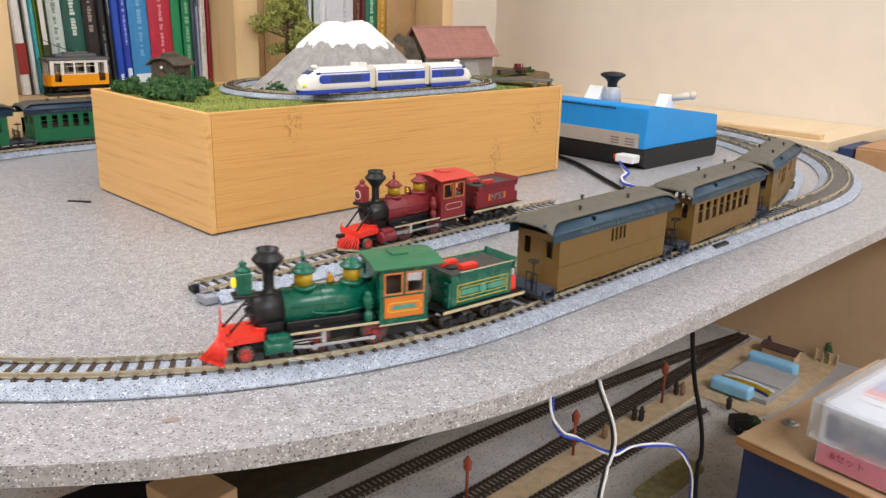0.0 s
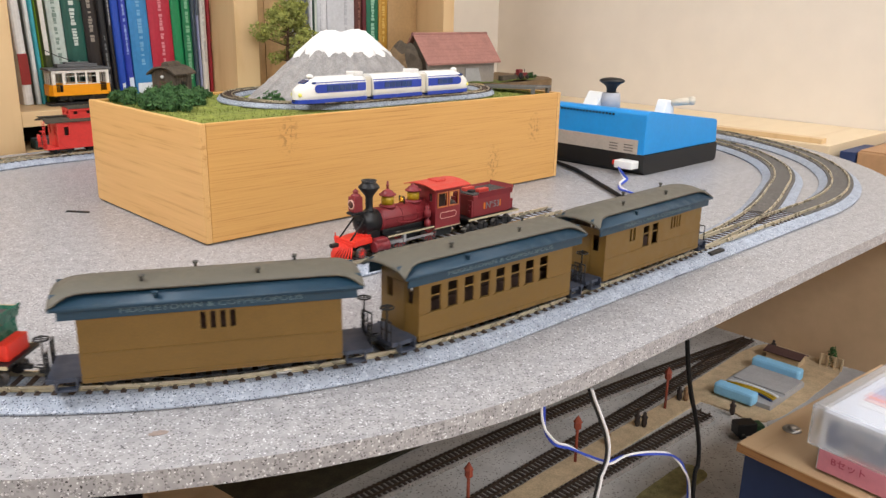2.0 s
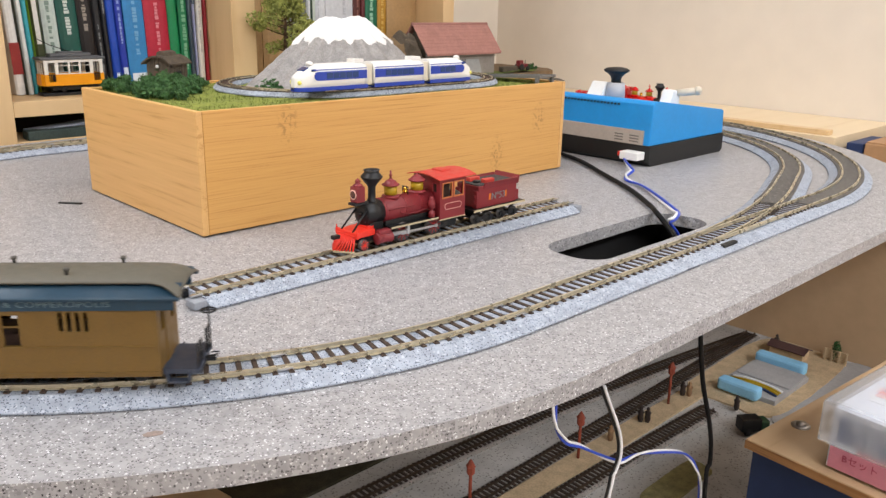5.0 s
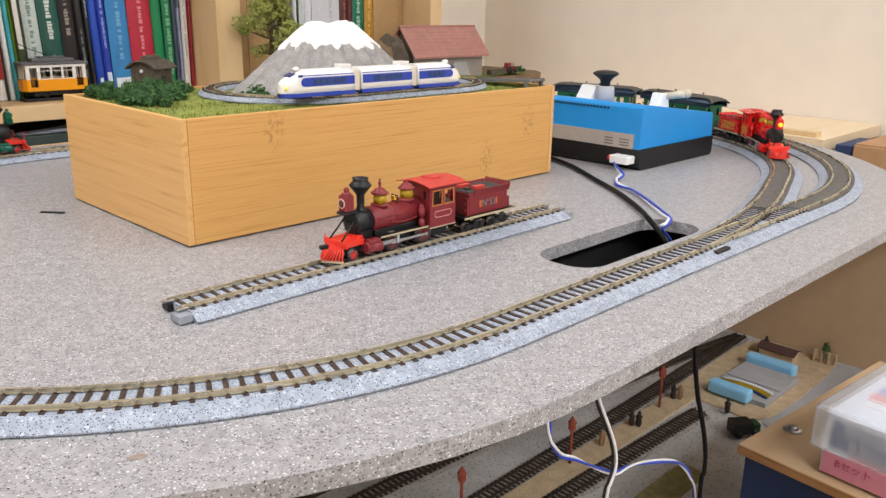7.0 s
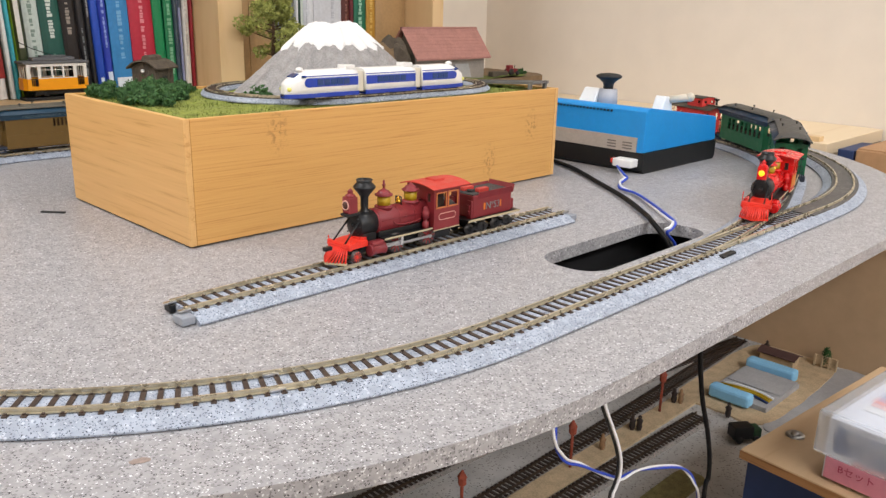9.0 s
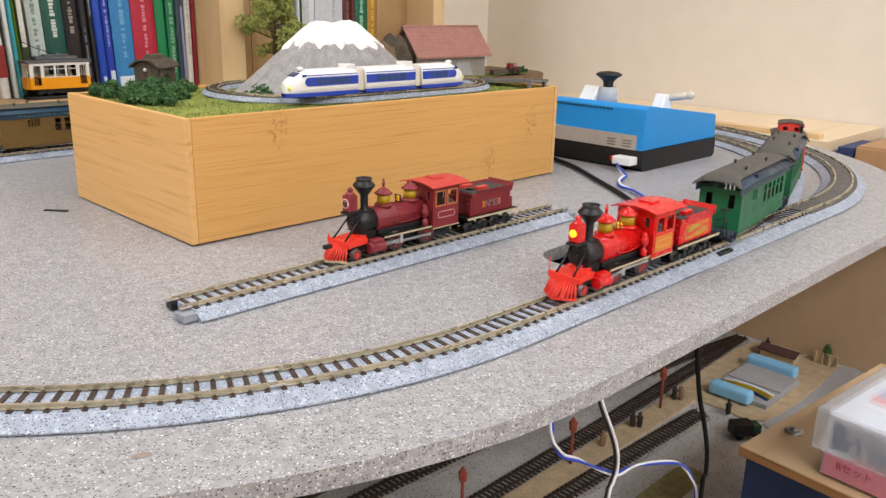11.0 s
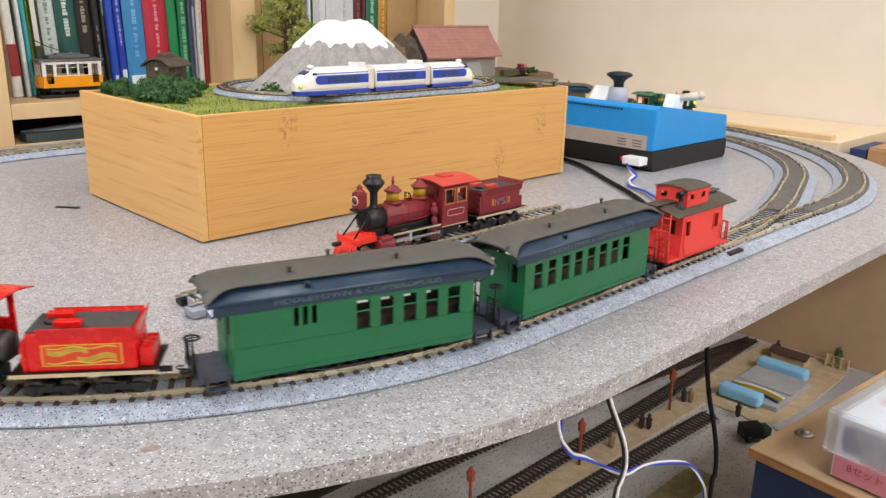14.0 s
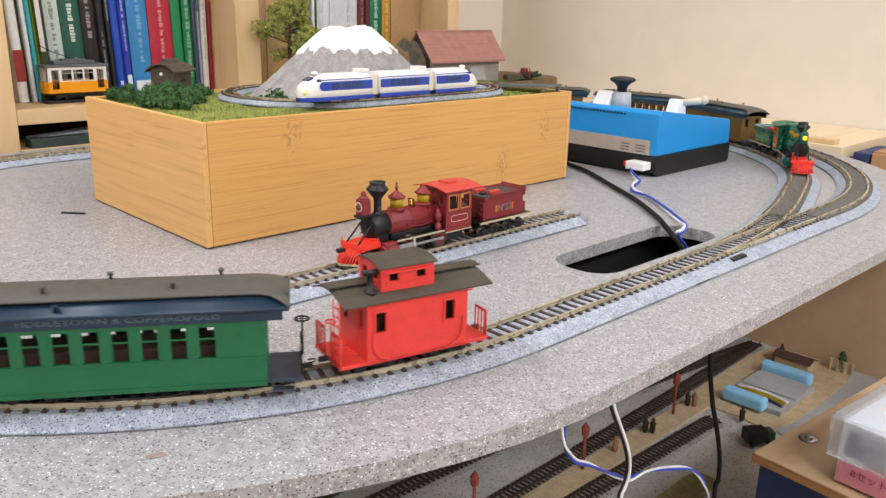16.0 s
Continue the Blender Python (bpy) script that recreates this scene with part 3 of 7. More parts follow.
def wheel_mesh(r, w, hub, rim):
    """A wheelset across the track, at its own centre."""
    bm = bmesh.new()
    for s in (-1, 1):
        y0 = s * 0.0085
        m = pose(0, y0, 0, 90 * s, 0, 0)
        lathe(bm, [(r * 0.80, -w), (r, -w), (r, w * 0.6), (r * 1.1, w * 0.6), (r * 1.1, w), (r * 0.8, w)], m, 24, 0)
        lathe(bm, [(r * 0.22, -w * 1.5), (r * 0.22, w)], m, 10, 1)
        for k in range(10):
            a = 2 * math.pi * k / 10
            d = Vector((math.cos(a), 0, math.sin(a)))
            rod(bm, Vector((0, y0 + s * w * 0.9, 0)) + d * r * 0.18, Vector((0, y0 + s * w * 0.9, 0)) + d * r * 0.90, r * 0.085, 5, 1)
    rod(bm, (0, -0.0085, 0), (0, 0.0085, 0), 0.001, 8, 1)
    return bm


def outline_strip(bm, x0, x1, z0, z1, y, r, w, n=6):
    """A raised oblong line on a side face, with rounded ends."""
    def ring(k):
        pts = []
        for cx, cz, a0 in ((x1 - r, z1 - r, 0), (x0 + r, z1 - r, 90), (x0 + r, z0 + r, 180), (x1 - r, z0 + r, 270)):
            for i in range(n + 1):
                a = radians(a0 + 90 * i / n)
                pts.append((cx + (r - k) * math.cos(a), cz + (r - k) * math.sin(a)))
        return pts
    o, i_ = ring(0), ring(w)
    vo = [bm.verts.new((a, y, b)) for a, b in o]
    vi = [bm.verts.new((a, y, b)) for a, b in i_]
    m = len(o)
    for k in range(m):
        bm.faces.new((vo[k], vo[(k + 1) % m], vi[(k + 1) % m], vi[k]))
    return bm


MAIN_ROD = 0.0215


def main_rod_pose(a):
    """The main rod from the crank of the front driver, turned by a, to the crosshead."""
    px, pz = -0.0585 + 0.0032 * math.sin(a), 0.0074 + 0.0032 * math.cos(a)
    return pose(px, 0, pz, 0, math.degrees(-math.asin((0.0080 - pz) / MAIN_ROD)), 0)


def make_loco(label, body, roof, pilot, domeband, panel, lit, style):
    lo = thing("steam_locomotive", label, "locomotive", group="model steam locomotives")
    P = lambda n, bm, m, lab="": part(n, bm, m, lo, lab)
    zc = 0.0250
    along = lambda x: Matrix.Translation((x, 0, zc)) @ pose(0, 0, 0, 0, -90, 0)
    # boiler, bands and smokebox
    P("boiler", lathe(bmesh.new(), [(0.0090, 0.0), (0.0095, 0.0006), (0.0095, 0.050)], along(-0.042), 32), body)
    P("boiler_skirt", box(bmesh.new(), -0.092, -0.043, -0.0078, 0.0078, 0.0140, 0.0185, 0.0008), M_SOOT)
    bm = bmesh.new()
    for x in (-0.0432, -0.062, -0.077):
        lathe(bm, [(0.0097, 0), (0.0097, 0.0007)], along(x), 32)
    P("boiler_band", bm, body)
    bm = lathe(bmesh.new(), [(0.0042, 0.0), (0.0068, 0.0004), (0.0082, 0.0012), (0.0090, 0.0016), (0.0090, 0.0168)], along(-0.0255), 32)
    lathe(bm, [(0.0012, -0.0022), (0.0018, -0.0012), (0.0018, 0.001)], along(-0.0255), 12)
    for k in range(8):
        a = 2 * math.pi * k / 8
        rod(bm, (-0.0262, 0.0076 * math.cos(a), zc + 0.0076 * math.sin(a)), (-0.0246, 0.0076 * math.cos(a), zc + 0.0076 * math.sin(a)), 0.0004, 6)
    P("smokebox", bm, M_SOOT)
    P("backhead", lathe(bmesh.new(), [(0.0072, 0.0), (0.0072, 0.011), (0.0060, 0.0135), (0.0015, 0.0142)], Matrix.Translation((-0.112, 0, 0.0225)) @ pose(0, 0, 0, 0, -90, 0), 24), M_DULL, "dull metal boiler end")
    P("smokebox_saddle", box(bmesh.new(), -0.042, -0.029, -0.0065, 0.0065, 0.008, 0.0195, 0.001), M_SOOT)
    # stack
    up = lambda x, z=0.0: Matrix.Translation((x, 0, z))
    P("chimney", lathe(bmesh.new(), [(0.0044, 0.0326), (0.0035, 0.0342), (0.0028, 0.0356), (0.0029, 0.0442), (0.0042, 0.0462), (0.0079, 0.0508), (0.0082, 0.0514), (0.0080, 0.0520), (0.0056, 0.0546), (0.0054, 0.0552), (0.0060, 0.0568), (0.0052, 0.0568), (0.0046, 0.0540), (0.0008, 0.0535)], up(-0.0362), 28), M_SOOT, "black funnel-shaped stack")
    # headlight
    bm = box(bmesh.new(), -0.0272, -0.0192, -0.0040, 0.0040, 0.0345, 0.0462, 0.0008)
    lathe(bm, [(0.0040, 0.0460), (0.0034, 0.0474), (0.0020, 0.0480), (0.0018, 0.0492), (0.0023, 0.0500), (0.0010, 0.0512), (0.0003, 0.052)], up(-0.0234), 16)
    hl = P("headlight", bm, body)
    part("headlight_bracket", box(bmesh.new(), -0.0300, -0.0175, -0.0042, 0.0042, 0.0325, 0.0345, 0.0005), M_SOOT, hl)
    lens = lathe(bmesh.new(), [(0.0026, 0.0), (0.0026, 0.0010), (0.0018, 0.0016), (0.0006, 0.0018)], Matrix.Translation((-0.0194, 0, 0.0405)) @ pose(0, 0, 0, 0, 90, 0), 18)
    part("lens", lens, lit, hl, "round headlight lens")
    if style == 2:
        ringb = lathe(bmesh.new(), [(0.0036, 0.0), (0.0036, 0.0007), (0.0028, 0.0007), (0.0028, 0.0)], Matrix.Translation((-0.0194, 0, 0.0405)) @ pose(0, 0, 0, 0, 90, 0), 18)
        part("lens_ring", ringb, PALEPRINT, hl)
    # domes
    for x, name, whistle in ((-0.0545, "sand_dome", True), (-0.081, "steam_dome", False)):
        rows = [(0.0063, 0.0315), (0.0063, 0.0338), (0.0070, 0.0342), (0.0068, 0.0350), (0.0050, 0.0358)]
        d = P(name, lathe(bmesh.new(), rows, up(x), 28), body)
        part("dome_band", lathe(bmesh.new(), [(0.0049, 0.0356), (0.0049, 0.0425)], up(x), 28), domeband, d, "gold band")
        part("dome_cap", lathe(bmesh.new(), [(0.0050, 0.0423), (0.0066, 0.0427), (0.0067, 0.0436), (0.0055, 0.0441), (0.0044, 0.0450), (0.0042, 0.0458), (0.0030, 0.0464), (0.0012, 0.0474), (0.0005, 0.0486)], up(x), 28), body, d)
        if whistle:
            part("valve", lathe(bmesh.new(), [(0.0009, 0.046), (0.0009, 0.0495), (0.0013, 0.0500), (0.0013, 0.0508), (0.0008, 0.0512), (0.0008, 0.0535), (0.0002, 0.054)], up(x), 10), body, d)
    bm = lathe(bmesh.new(), [(0.0024, 0.0352), (0.0020, 0.0362), (0.0014, 0.0378), (0.0011, 0.0392), (0.0004, 0.0398)], up(-0.069), 14)
    be = P("bell", bm, M_BRASS, "brass bell")
    bm = bmesh.new()
    for s in (-1, 1):
        rod(bm, (-0.069, s * 0.003, 0.0335), (-0.069, s * 0.003, 0.0395), 0.0005, 6)
    rod(bm, (-0.069, -0.003, 0.0395), (-0.069, 0.003, 0.0395), 0.0005, 6)
    part("bell_yoke", bm, M_SOOT if style == 2 else M_BRASS, be)
    # running boards, air pump, pipes
    bm = box(bmesh.new(), -0.0925, -0.0435, -0.0138, -0.0070, 0.0138, 0.0146)
    box(bm, -0.0925, -0.0435, 0.0070, 0.0138, 0.0138, 0.0146)
    rb = P("running_board", bm, M_SOOT)
    for s in (-1, 1):
        part("board_edge", box(bmesh.new(), -0.0925, -0.0435, s * 0.01385 - 0.0002, s * 0.01385 + 0.0002, 0.0134, 0.0147), M_CREAM, rb)
        pump = lathe(bmesh.new(), [(0.0020, 0.0147), (0.0026, 0.0150), (0.0026, 0.0195), (0.0015, 0.0200), (0.0015, 0.0222), (0.0029, 0.0226), (0.0029, 0.0275), (0.0018, 0.0285), (0.0022, 0.0295), (0.0012, 0.0315)], Matrix.Translation((-0.0862, s * 0.0112, 0)), 16)
        P("air_pump", pump, body)
        P("hand_rail", tube(bmesh.new(), [(-0.0445, s * 0.0100, 0.0270), (-0.066, s * 0.0100, 0.0270), (-0.083, s * 0.0100, 0.0270)], 0.0004, 6), body)
        P("feed_pipe", tube(bmesh.new(), smooth_line([(-0.083, s * 0.0100, 0.0225), (-0.07, s * 0.0100, 0.0212), (-0.058, s * 0.0099, 0.0225), (-0.056, s * 0.0096, 0.0245)], 4), 0.0005, 6), body)
    # cab
    cab = P("cab", pierced(bmesh.new(), -0.119, -0.0915, 0.0125, 0.0445, -0.0150, -0.0138, [(-0.1160, -0.1070, 0.0298, 0.0402), (-0.1035, -0.0945, 0.0298, 0.0402)]), body)
    part("cab_side", pierced(bmesh.new(), -0.119, -0.0915, 0.0125, 0.0445, 0.0138, 0.0150, [(-0.1160, -0.1070, 0.0298, 0.0402), (-0.1035, -0.0945, 0.0298, 0.0402)]), body, cab)
    bm = bmesh.new()
    for a, b, z0, z1 in ((-0.0138, -0.0108, 0.0145, 0.0450), (0.0108, 0.0138, 0.0145, 0.0450), (-0.0108, -0.0072, 0.0145, 0.0335), (0.0072, 0.0108, 0.0145, 0.0335), (-0.0072, 0.0072, 0.0145, 0.0460), (-0.0108, -0.0072, 0.0402, 0.0455), (0.0072, 0.0108, 0.0402, 0.0455)):
        box(bm, -0.0927, -0.0915, a, b, z0, z1)
    part("cab_front", bm, body, cab)
    part("cab_floor", box(bmesh.new(), -0.119, -0.0928, -0.0138, 0.0138, 0.0120, 0.0132), M_SOOT, cab)
    # block added inside so that the cab windows look dark
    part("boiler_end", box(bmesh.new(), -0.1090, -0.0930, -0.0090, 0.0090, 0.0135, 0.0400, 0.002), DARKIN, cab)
    part("backhead", lathe(bmesh.new(), [(0.0085, 0), (0.0085, 0.011), (0.0078, 0.012)], Matrix.Translation((-0.0928, 0, 0.0245)) @ pose(0, 0, 0, 0, -90, 0), 24), M_SOOT, cab)
    for s in (-1, 1):
        for a, b in ((-0.1160, -0.1070), (-0.1035, -0.0945)):
            fr = bmesh.new()
            w = 0.0010
            y = s * 0.0152
            for q in ((a - w, b + w, 0.0288, 0.0298), (a - w, b + w, 0.0402, 0.0412), (a - w, a, 0.0298, 0.0402), (b, b + w, 0.0298, 0.0402)):
                box(fr, q[0], q[1], y - 0.0005, y + 0.0003, q[2], q[3])
            part("window_frame", fr, M_WOODTAN if style != 1 else PILOT, cab)
        if style == 2:
            part("side_panel", outline_strip(bmesh.new(), -0.1150, -0.0965, 0.0195, 0.0248, s * 0.01512, 0.0025, 0.0005), PALEPRINT, cab)
        else:
            pn = bmesh.new()
            box(pn, -0.1165, -0.0940, s * 0.0151 - 0.0003, s * 0.0151 + 0.0003, 0.0160, 0.0276)
            pn_ob = part("side_panel", pn, panel, cab)
            part("panel_line", outline_strip(bmesh.new(), -0.1150, -0.0955, 0.0190, 0.0246, s * 0.01550, 0.0024, 0.0006), YELLOWPRINT, pn_ob)
            if style == 0:
                bar = box(bmesh.new(), -0.1120, -0.0985, s * 0.01546 - 0.0001, s * 0.01546 + 0.0001, 0.0206, 0.0230)
                part("name_bar", bar, TEALPRINT, pn_ob)
        part("cab_sill", box(bmesh.new(), -0.1192, -0.0912, s * 0.0150 - 0.0003, s * 0.0150 + 0.0005, 0.0119, 0.0126), M_CREAM, cab)
    # roof: shallow arch with a hatch
    prof = [(-0.0184, 0.0442), (-0.012, 0.0458), (-0.006, 0.0467), (0, 0.0470), (0.006, 0.0467), (0.012, 0.0458), (0.0184, 0.0442), (0.0184, 0.0449), (0.012, 0.0466), (0.006, 0.0475), (0, 0.0478), (-0.006, 0.0475), (-0.012, 0.0466), (-0.0184, 0.0449)]
    rf = part("roof", prism(bmesh.new(), prof, "x", -0.1275, -0.0872), roof, cab)
    part("roof_hatch", box(bmesh.new(), -0.1115, -0.1015, -0.0055, 0.0055, 0.0472, 0.0490, 0.0004), roof, rf)
    # frame, cylinders, pilot
    P("frame", box(bmesh.new(), -0.120, -0.0190, -0.0052, 0.0052, 0.0048, 0.0120, 0.0005), M_SOOT)
    P("ash_pan", box(bmesh.new(), -0.1155, -0.097, -0.0090, 0.0090, 0.0035, 0.0118, 0.0008), M_SOOT)
    P("drawbar", box(bmesh.new(), -0.1300, -0.118, -0.0015, 0.0015, 0.0072, 0.0086), M_SOOT)
    for s in (-1, 1):
        cy = lathe(bmesh.new(), [(0.0036, 0.0), (0.0043, 0.0006), (0.0043, 0.0016), (0.0038, 0.0020), (0.0038, 0.0120), (0.0043, 0.0124), (0.0043, 0.0136), (0.0036, 0.0142)], Matrix.Translation((-0.0302, s * 0.0122, 0.0080)) @ pose(0, 0, 0, 0, -90, 0), 20)
        box(cy, -0.0430, -0.0318, s * 0.0116 - 0.0032, s * 0.0116 + 0.0032, 0.0100, 0.0142, 0.0012)
        c = P("cylinder", cy, body)
        part("piston_rod", tube(bmesh.new(), [(-0.0440, s * 0.0122, 0.0080), (-0.0560, s * 0.0122, 0.0080)], 0.0005, 6), M_STEEL, c)
        part("guide_bar", box(bmesh.new(), -0.0600, -0.0442, s * 0.0122 - 0.0009, s * 0.0122 + 0.0009, 0.0095, 0.0104), M_STEEL, c)
        part("guide_bracket", box(bmesh.new(), -0.0625, -0.0600, s * 0.0095 - 0.0036, s * 0.0095 + 0.0036, 0.0065, 0.0135, 0.0004), M_CONCRETE, c)
        P("brace", tube(bmesh.new(), [(-0.0128, s * 0.0066, 0.0146), (-0.0262, s * 0.0058, 0.0285)], 0.0007, 6), M_SOOT)
    pd = bmesh.new()
    prism(pd, [(-0.0310, 0.0110), (-0.0125, 0.0105), (-0.0125, 0.0138), (-0.0240, 0.0152), (-0.0310, 0.0152)], "y", -0.0100, 0.0100)
    box(pd, -0.0148, -0.0120, -0.0128, 0.0128, 0.0108, 0.0150, 0.0006)
    box(pd, -0.0330, -0.0265, -0.0066, 0.0066, 0.0140, 0.0172, 0.0006)
    deck = P("pilot_deck", pd, pilot)
    for s in (-1, 1):
        part("flag_pole", tube(bmesh.new(), [(-0.0130, s * 0.0122, 0.0148), (-0.0130, s * 0.0122, 0.0240 if style != 2 else 0.0175)], 0.0004, 6), pilot, deck)
    n = 13
    cow = P("cowcatcher", prism(bmesh.new(), [(-0.0112, 0.0110), (-0.0132, 0.0110), (-0.0132, 0.0130), (-0.0112, 0.0130)], "y", -0.0105, 0.0105), pilot, "slatted red pilot")
    for k in range(n):
        y = -0.0118 + 0.0236 * k / (n - 1)
        x = -0.0085 * abs(y / 0.0118) ** 1.15
        part("slat", rod(bmesh.new(), (-0.0124, y * 0.80, 0.0125), (x - 0.0006, y, 0.0022), 0.00075, 6), pilot, cow)
    sill = bmesh.new()
    for s in (-1, 1):
        prism(sill, [(0.0, 0.0), (-0.0020, 0.0), (-0.0105, s * 0.0122), (-0.0085, s * 0.0124)], "z", 0.0012, 0.0026)
    part("cow_sill", sill, M_CREAM if style == 2 else pilot, cow)
    part("cow_backing", prism(bmesh.new(), [(-0.0040, 0.0026), (-0.0128, 0.0026), (-0.0132, 0.0122), (-0.0124, 0.0122)], "y", -0.0055, 0.0055), M_SOOT if style == 2 else pilot, cow)
    if style == 2:
        part("knuckle", box(bmesh.new(), -0.0060, 0.0005, -0.0018, 0.0018, 0.0105, 0.0135, 0.0006), M_SOOT, deck)
    # wheels
    lw = P("leading_wheel", wheel_mesh(0.0042, 0.0012, 0, 0), [M_TYRE, PILOT])
    lw.matrix_basis = pose(-0.0215, 0, 0.0042)
    drivers, rods_, mains = [], [], []
    for x in (-0.0585, -0.0905):
        w = P("driving_wheel", wheel_mesh(0.0074, 0.0013, 0, 0), [M_TYRE, WHEELRED])
        w.matrix_basis = pose(x, 0, 0.0078)
        drivers.append((w, x))
    for s in (-1, 1):
        bm = box(bmesh.new(), -0.0925, -0.0565, s * 0.0117 - 0.0004, s * 0.0117 + 0.0004, -0.0009, 0.0009, 0.0002)
        for x in (-0.0585, -0.0905):
            rod(bm, (x, s * 0.0100, 0), (x, s * 0.0125, 0), 0.0013, 10)
        r = P("side_rod", bm, M_STEEL)
        r.matrix_basis = pose(0, 0, 0.0078)
        rods_.append((r, s))
        mb = box(bmesh.new(), 0.0, MAIN_ROD, s * 0.0128 - 0.0004, s * 0.0128 + 0.0004, -0.0009, 0.0009, 0.0002)
        rod(mb, (0, s * 0.0122, 0), (0, s * 0.0136, 0), 0.0017, 10)
        box(mb, MAIN_ROD - 0.0022, MAIN_ROD + 0.0022, s * 0.0125 - 0.0012, s * 0.0125 + 0.0012, -0.0020, 0.0020, 0.0004)
        mr = P("main_rod", mb, M_STEEL)
        mr.matrix_basis = main_rod_pose(1.2)
        mains.append((mr, s))
    return lo, drivers, rods_, mains


def truck(parent, x, r=0.0042, half=0.0075, material=None):
    m = material or M_SOOT
    bm = bmesh.new()
    for s in (-1, 1):
        box(bm, x - half - 0.004, x + half + 0.004, s * 0.0112 - 0.0007, s * 0.0112 + 0.0007, r - 0.001, r + 0.0018, 0.0004)
        for k in (-1, 1):
            box(bm, x + k * half - 0.0018, x + k * half + 0.0018, s * 0.0117 - 0.0009, s * 0.0117 + 0.0009, r - 0.0022, r + 0.0024, 0.0004)
        box(bm, x - 0.002, x + 0.002, s * 0.0117 - 0.0009, s * 0.0117 + 0.0009, r - 0.001, r + 0.0035, 0.0004)
    box(bm, x - 0.0025, x + 0.0025, -0.0112, 0.0112, r - 0.001, r + 0.003)
    box(bm, x - 0.003, x + 0.003, -0.004, 0.004, r + 0.003, r + 0.0078)
    tr = part("truck", bm, m, parent)
    for k in (-1, 1):
        w = bmesh.new()
        for s in (-1, 1):
            lathe(w, [(r * 0.5, -0.0012), (r, -0.0012), (r, 0.0008), (r * 1.12, 0.0008), (r * 1.12, 0.0014), (r * 0.5, 0.0014)], Matrix.Translation((x + k * half, s * 0.0085, r)) @ pose(0, 0, 0, 90 * s, 0, 0), 18)
        rod(w, (x + k * half, -0.0085, r), (x + k * half, 0.0085, r), 0.0008, 6)
        part("wheelset", w, M_DULL, tr)
    return tr


def make_tender(label, body, style, load):
    te = thing("tender", label, "tender", group="model steam locomotives")
    P = lambda n, bm, m, lab="": part(n, bm, m, te, lab)
    # x runs from the front of the deck at 0 backwards to -0.0585
    deck = P("deck", box(bmesh.new(), -0.0585, 0.0, -0.0148, 0.0148, 0.0092, 0.0108), M_SOOT)
    for s in (-1, 1):
        part("deck_edge", box(bmesh.new(), -0.0585, 0.0, s * 0.0149 - 0.0002, s * 0.0149 + 0.0003, 0.0092, 0.0109), M_CREAM, deck)
    bm = bmesh.new()
    box(bm, -0.0505, -0.0068, -0.0125, 0.0125, 0.0108, 0.0292, 0.0009)
    tank = P("tank", bm, body)
    flare = bmesh.new()
    for s in (-1, 1):
        prism(flare, [(s * 0.0119, 0.0272), (s * 0.0126, 0.0262), (s * 0.0139, 0.0312), (s * 0.0134, 0.0314)], "x", -0.0500, -0.0120)
    prism(flare, [(-0.0498, 0.0272), (-0.0506, 0.0262), (-0.0524, 0.0330), (-0.0518, 0.0332)], "y", -0.0138, 0.0138)
    part("flared_coping", flare, body, tank)
    for s in (-1, 1):
        part("coping_edge", box(bmesh.new(), -0.0500, -0.0120, s * 0.01365 - 0.0003, s * 0.01365 + 0.0003, 0.0312, 0.0317), M_CREAM if style == 0 else body, tank)
    part("coal_deck", box(bmesh.new(), -0.0490, -0.0075, -0.0117, 0.0117, 0.0292, 0.0299), COAL, tank)
    part("filler_hatch", lathe(bmesh.new(), [(0.0032, 0.0298), (0.0032, 0.0311), (0.0026, 0.0315)], Matrix.Translation((-0.0155, 0.001, 0)), 18), M_SOOT, tank)
    for y0, x0 in ((-0.0075, -0.0120), (0.0035, -0.0175)):
        part("tool_box", box(bmesh.new(), x0 - 0.0110, x0, y0, y0 + 0.0048, 0.0299, 0.0330, 0.0005), load, tank)
    for s in (-1, 1):
        part("front_leg", box(bmesh.new(), -0.0068, -0.0050, s * 0.0100 - 0.0025, s * 0.0100 + 0.0025, 0.0108, 0.0255, 0.0004), body, tank)
        for z in (0.0145, 0.0195):
            part("latch", box(bmesh.new(), -0.0050, -0.0040, s * 0.0100 - 0.0012, s * 0.0100 + 0.0012, z, z + 0.0025), body, tank)
        y = s * 0.01262
        if style == 2:
            lettering("Nº53", 0.0080, Matrix.Translation((-0.0290, s * 0.0127, 0.0190)) @ pose(0, 0, 0, 90, 0, 180 if s > 0 else 0), SILVER, tank)
            part("gilding", box(bmesh.new(), -0.0385, -0.0370, s * 0.01258 - 0.0001, s * 0.01258 + 0.0001, 0.0165, 0.0220), ORANGE, tank)
            part("gilding", box(bmesh.new(), -0.0205, -0.0185, s * 0.01258 - 0.0001, s * 0.01258 + 0.0001, 0.0165, 0.0220), ORANGE, tank)
        elif style == 0:
            part("lining", outline_strip(bmesh.new(), -0.0470, -0.0110, 0.0135, 0.0238, y, 0.0004, 0.0005), YELLOWPRINT, tank)
            part("lining", outline_strip(bmesh.new(), -0.0455, -0.0125, 0.0158, 0.0216, y, 0.0016, 0.0004), YELLOWPRINT, tank)
            for x0, x1 in ((-0.0440, -0.0325), (-0.0255, -0.0140)):
                part("letter_bar", box(bmesh.new(), x0, x1, y - 0.0001, y + 0.0001, 0.0172, 0.0202), TEALPRINT, tank)
            em = lathe(bmesh.new(), [(0.0026, -0.0002), (0.0026, 0.0002)], Matrix.Translation((-0.0290, y, 0.0187)) @ pose(0, 0, 0, 90, 0, 0), 16)
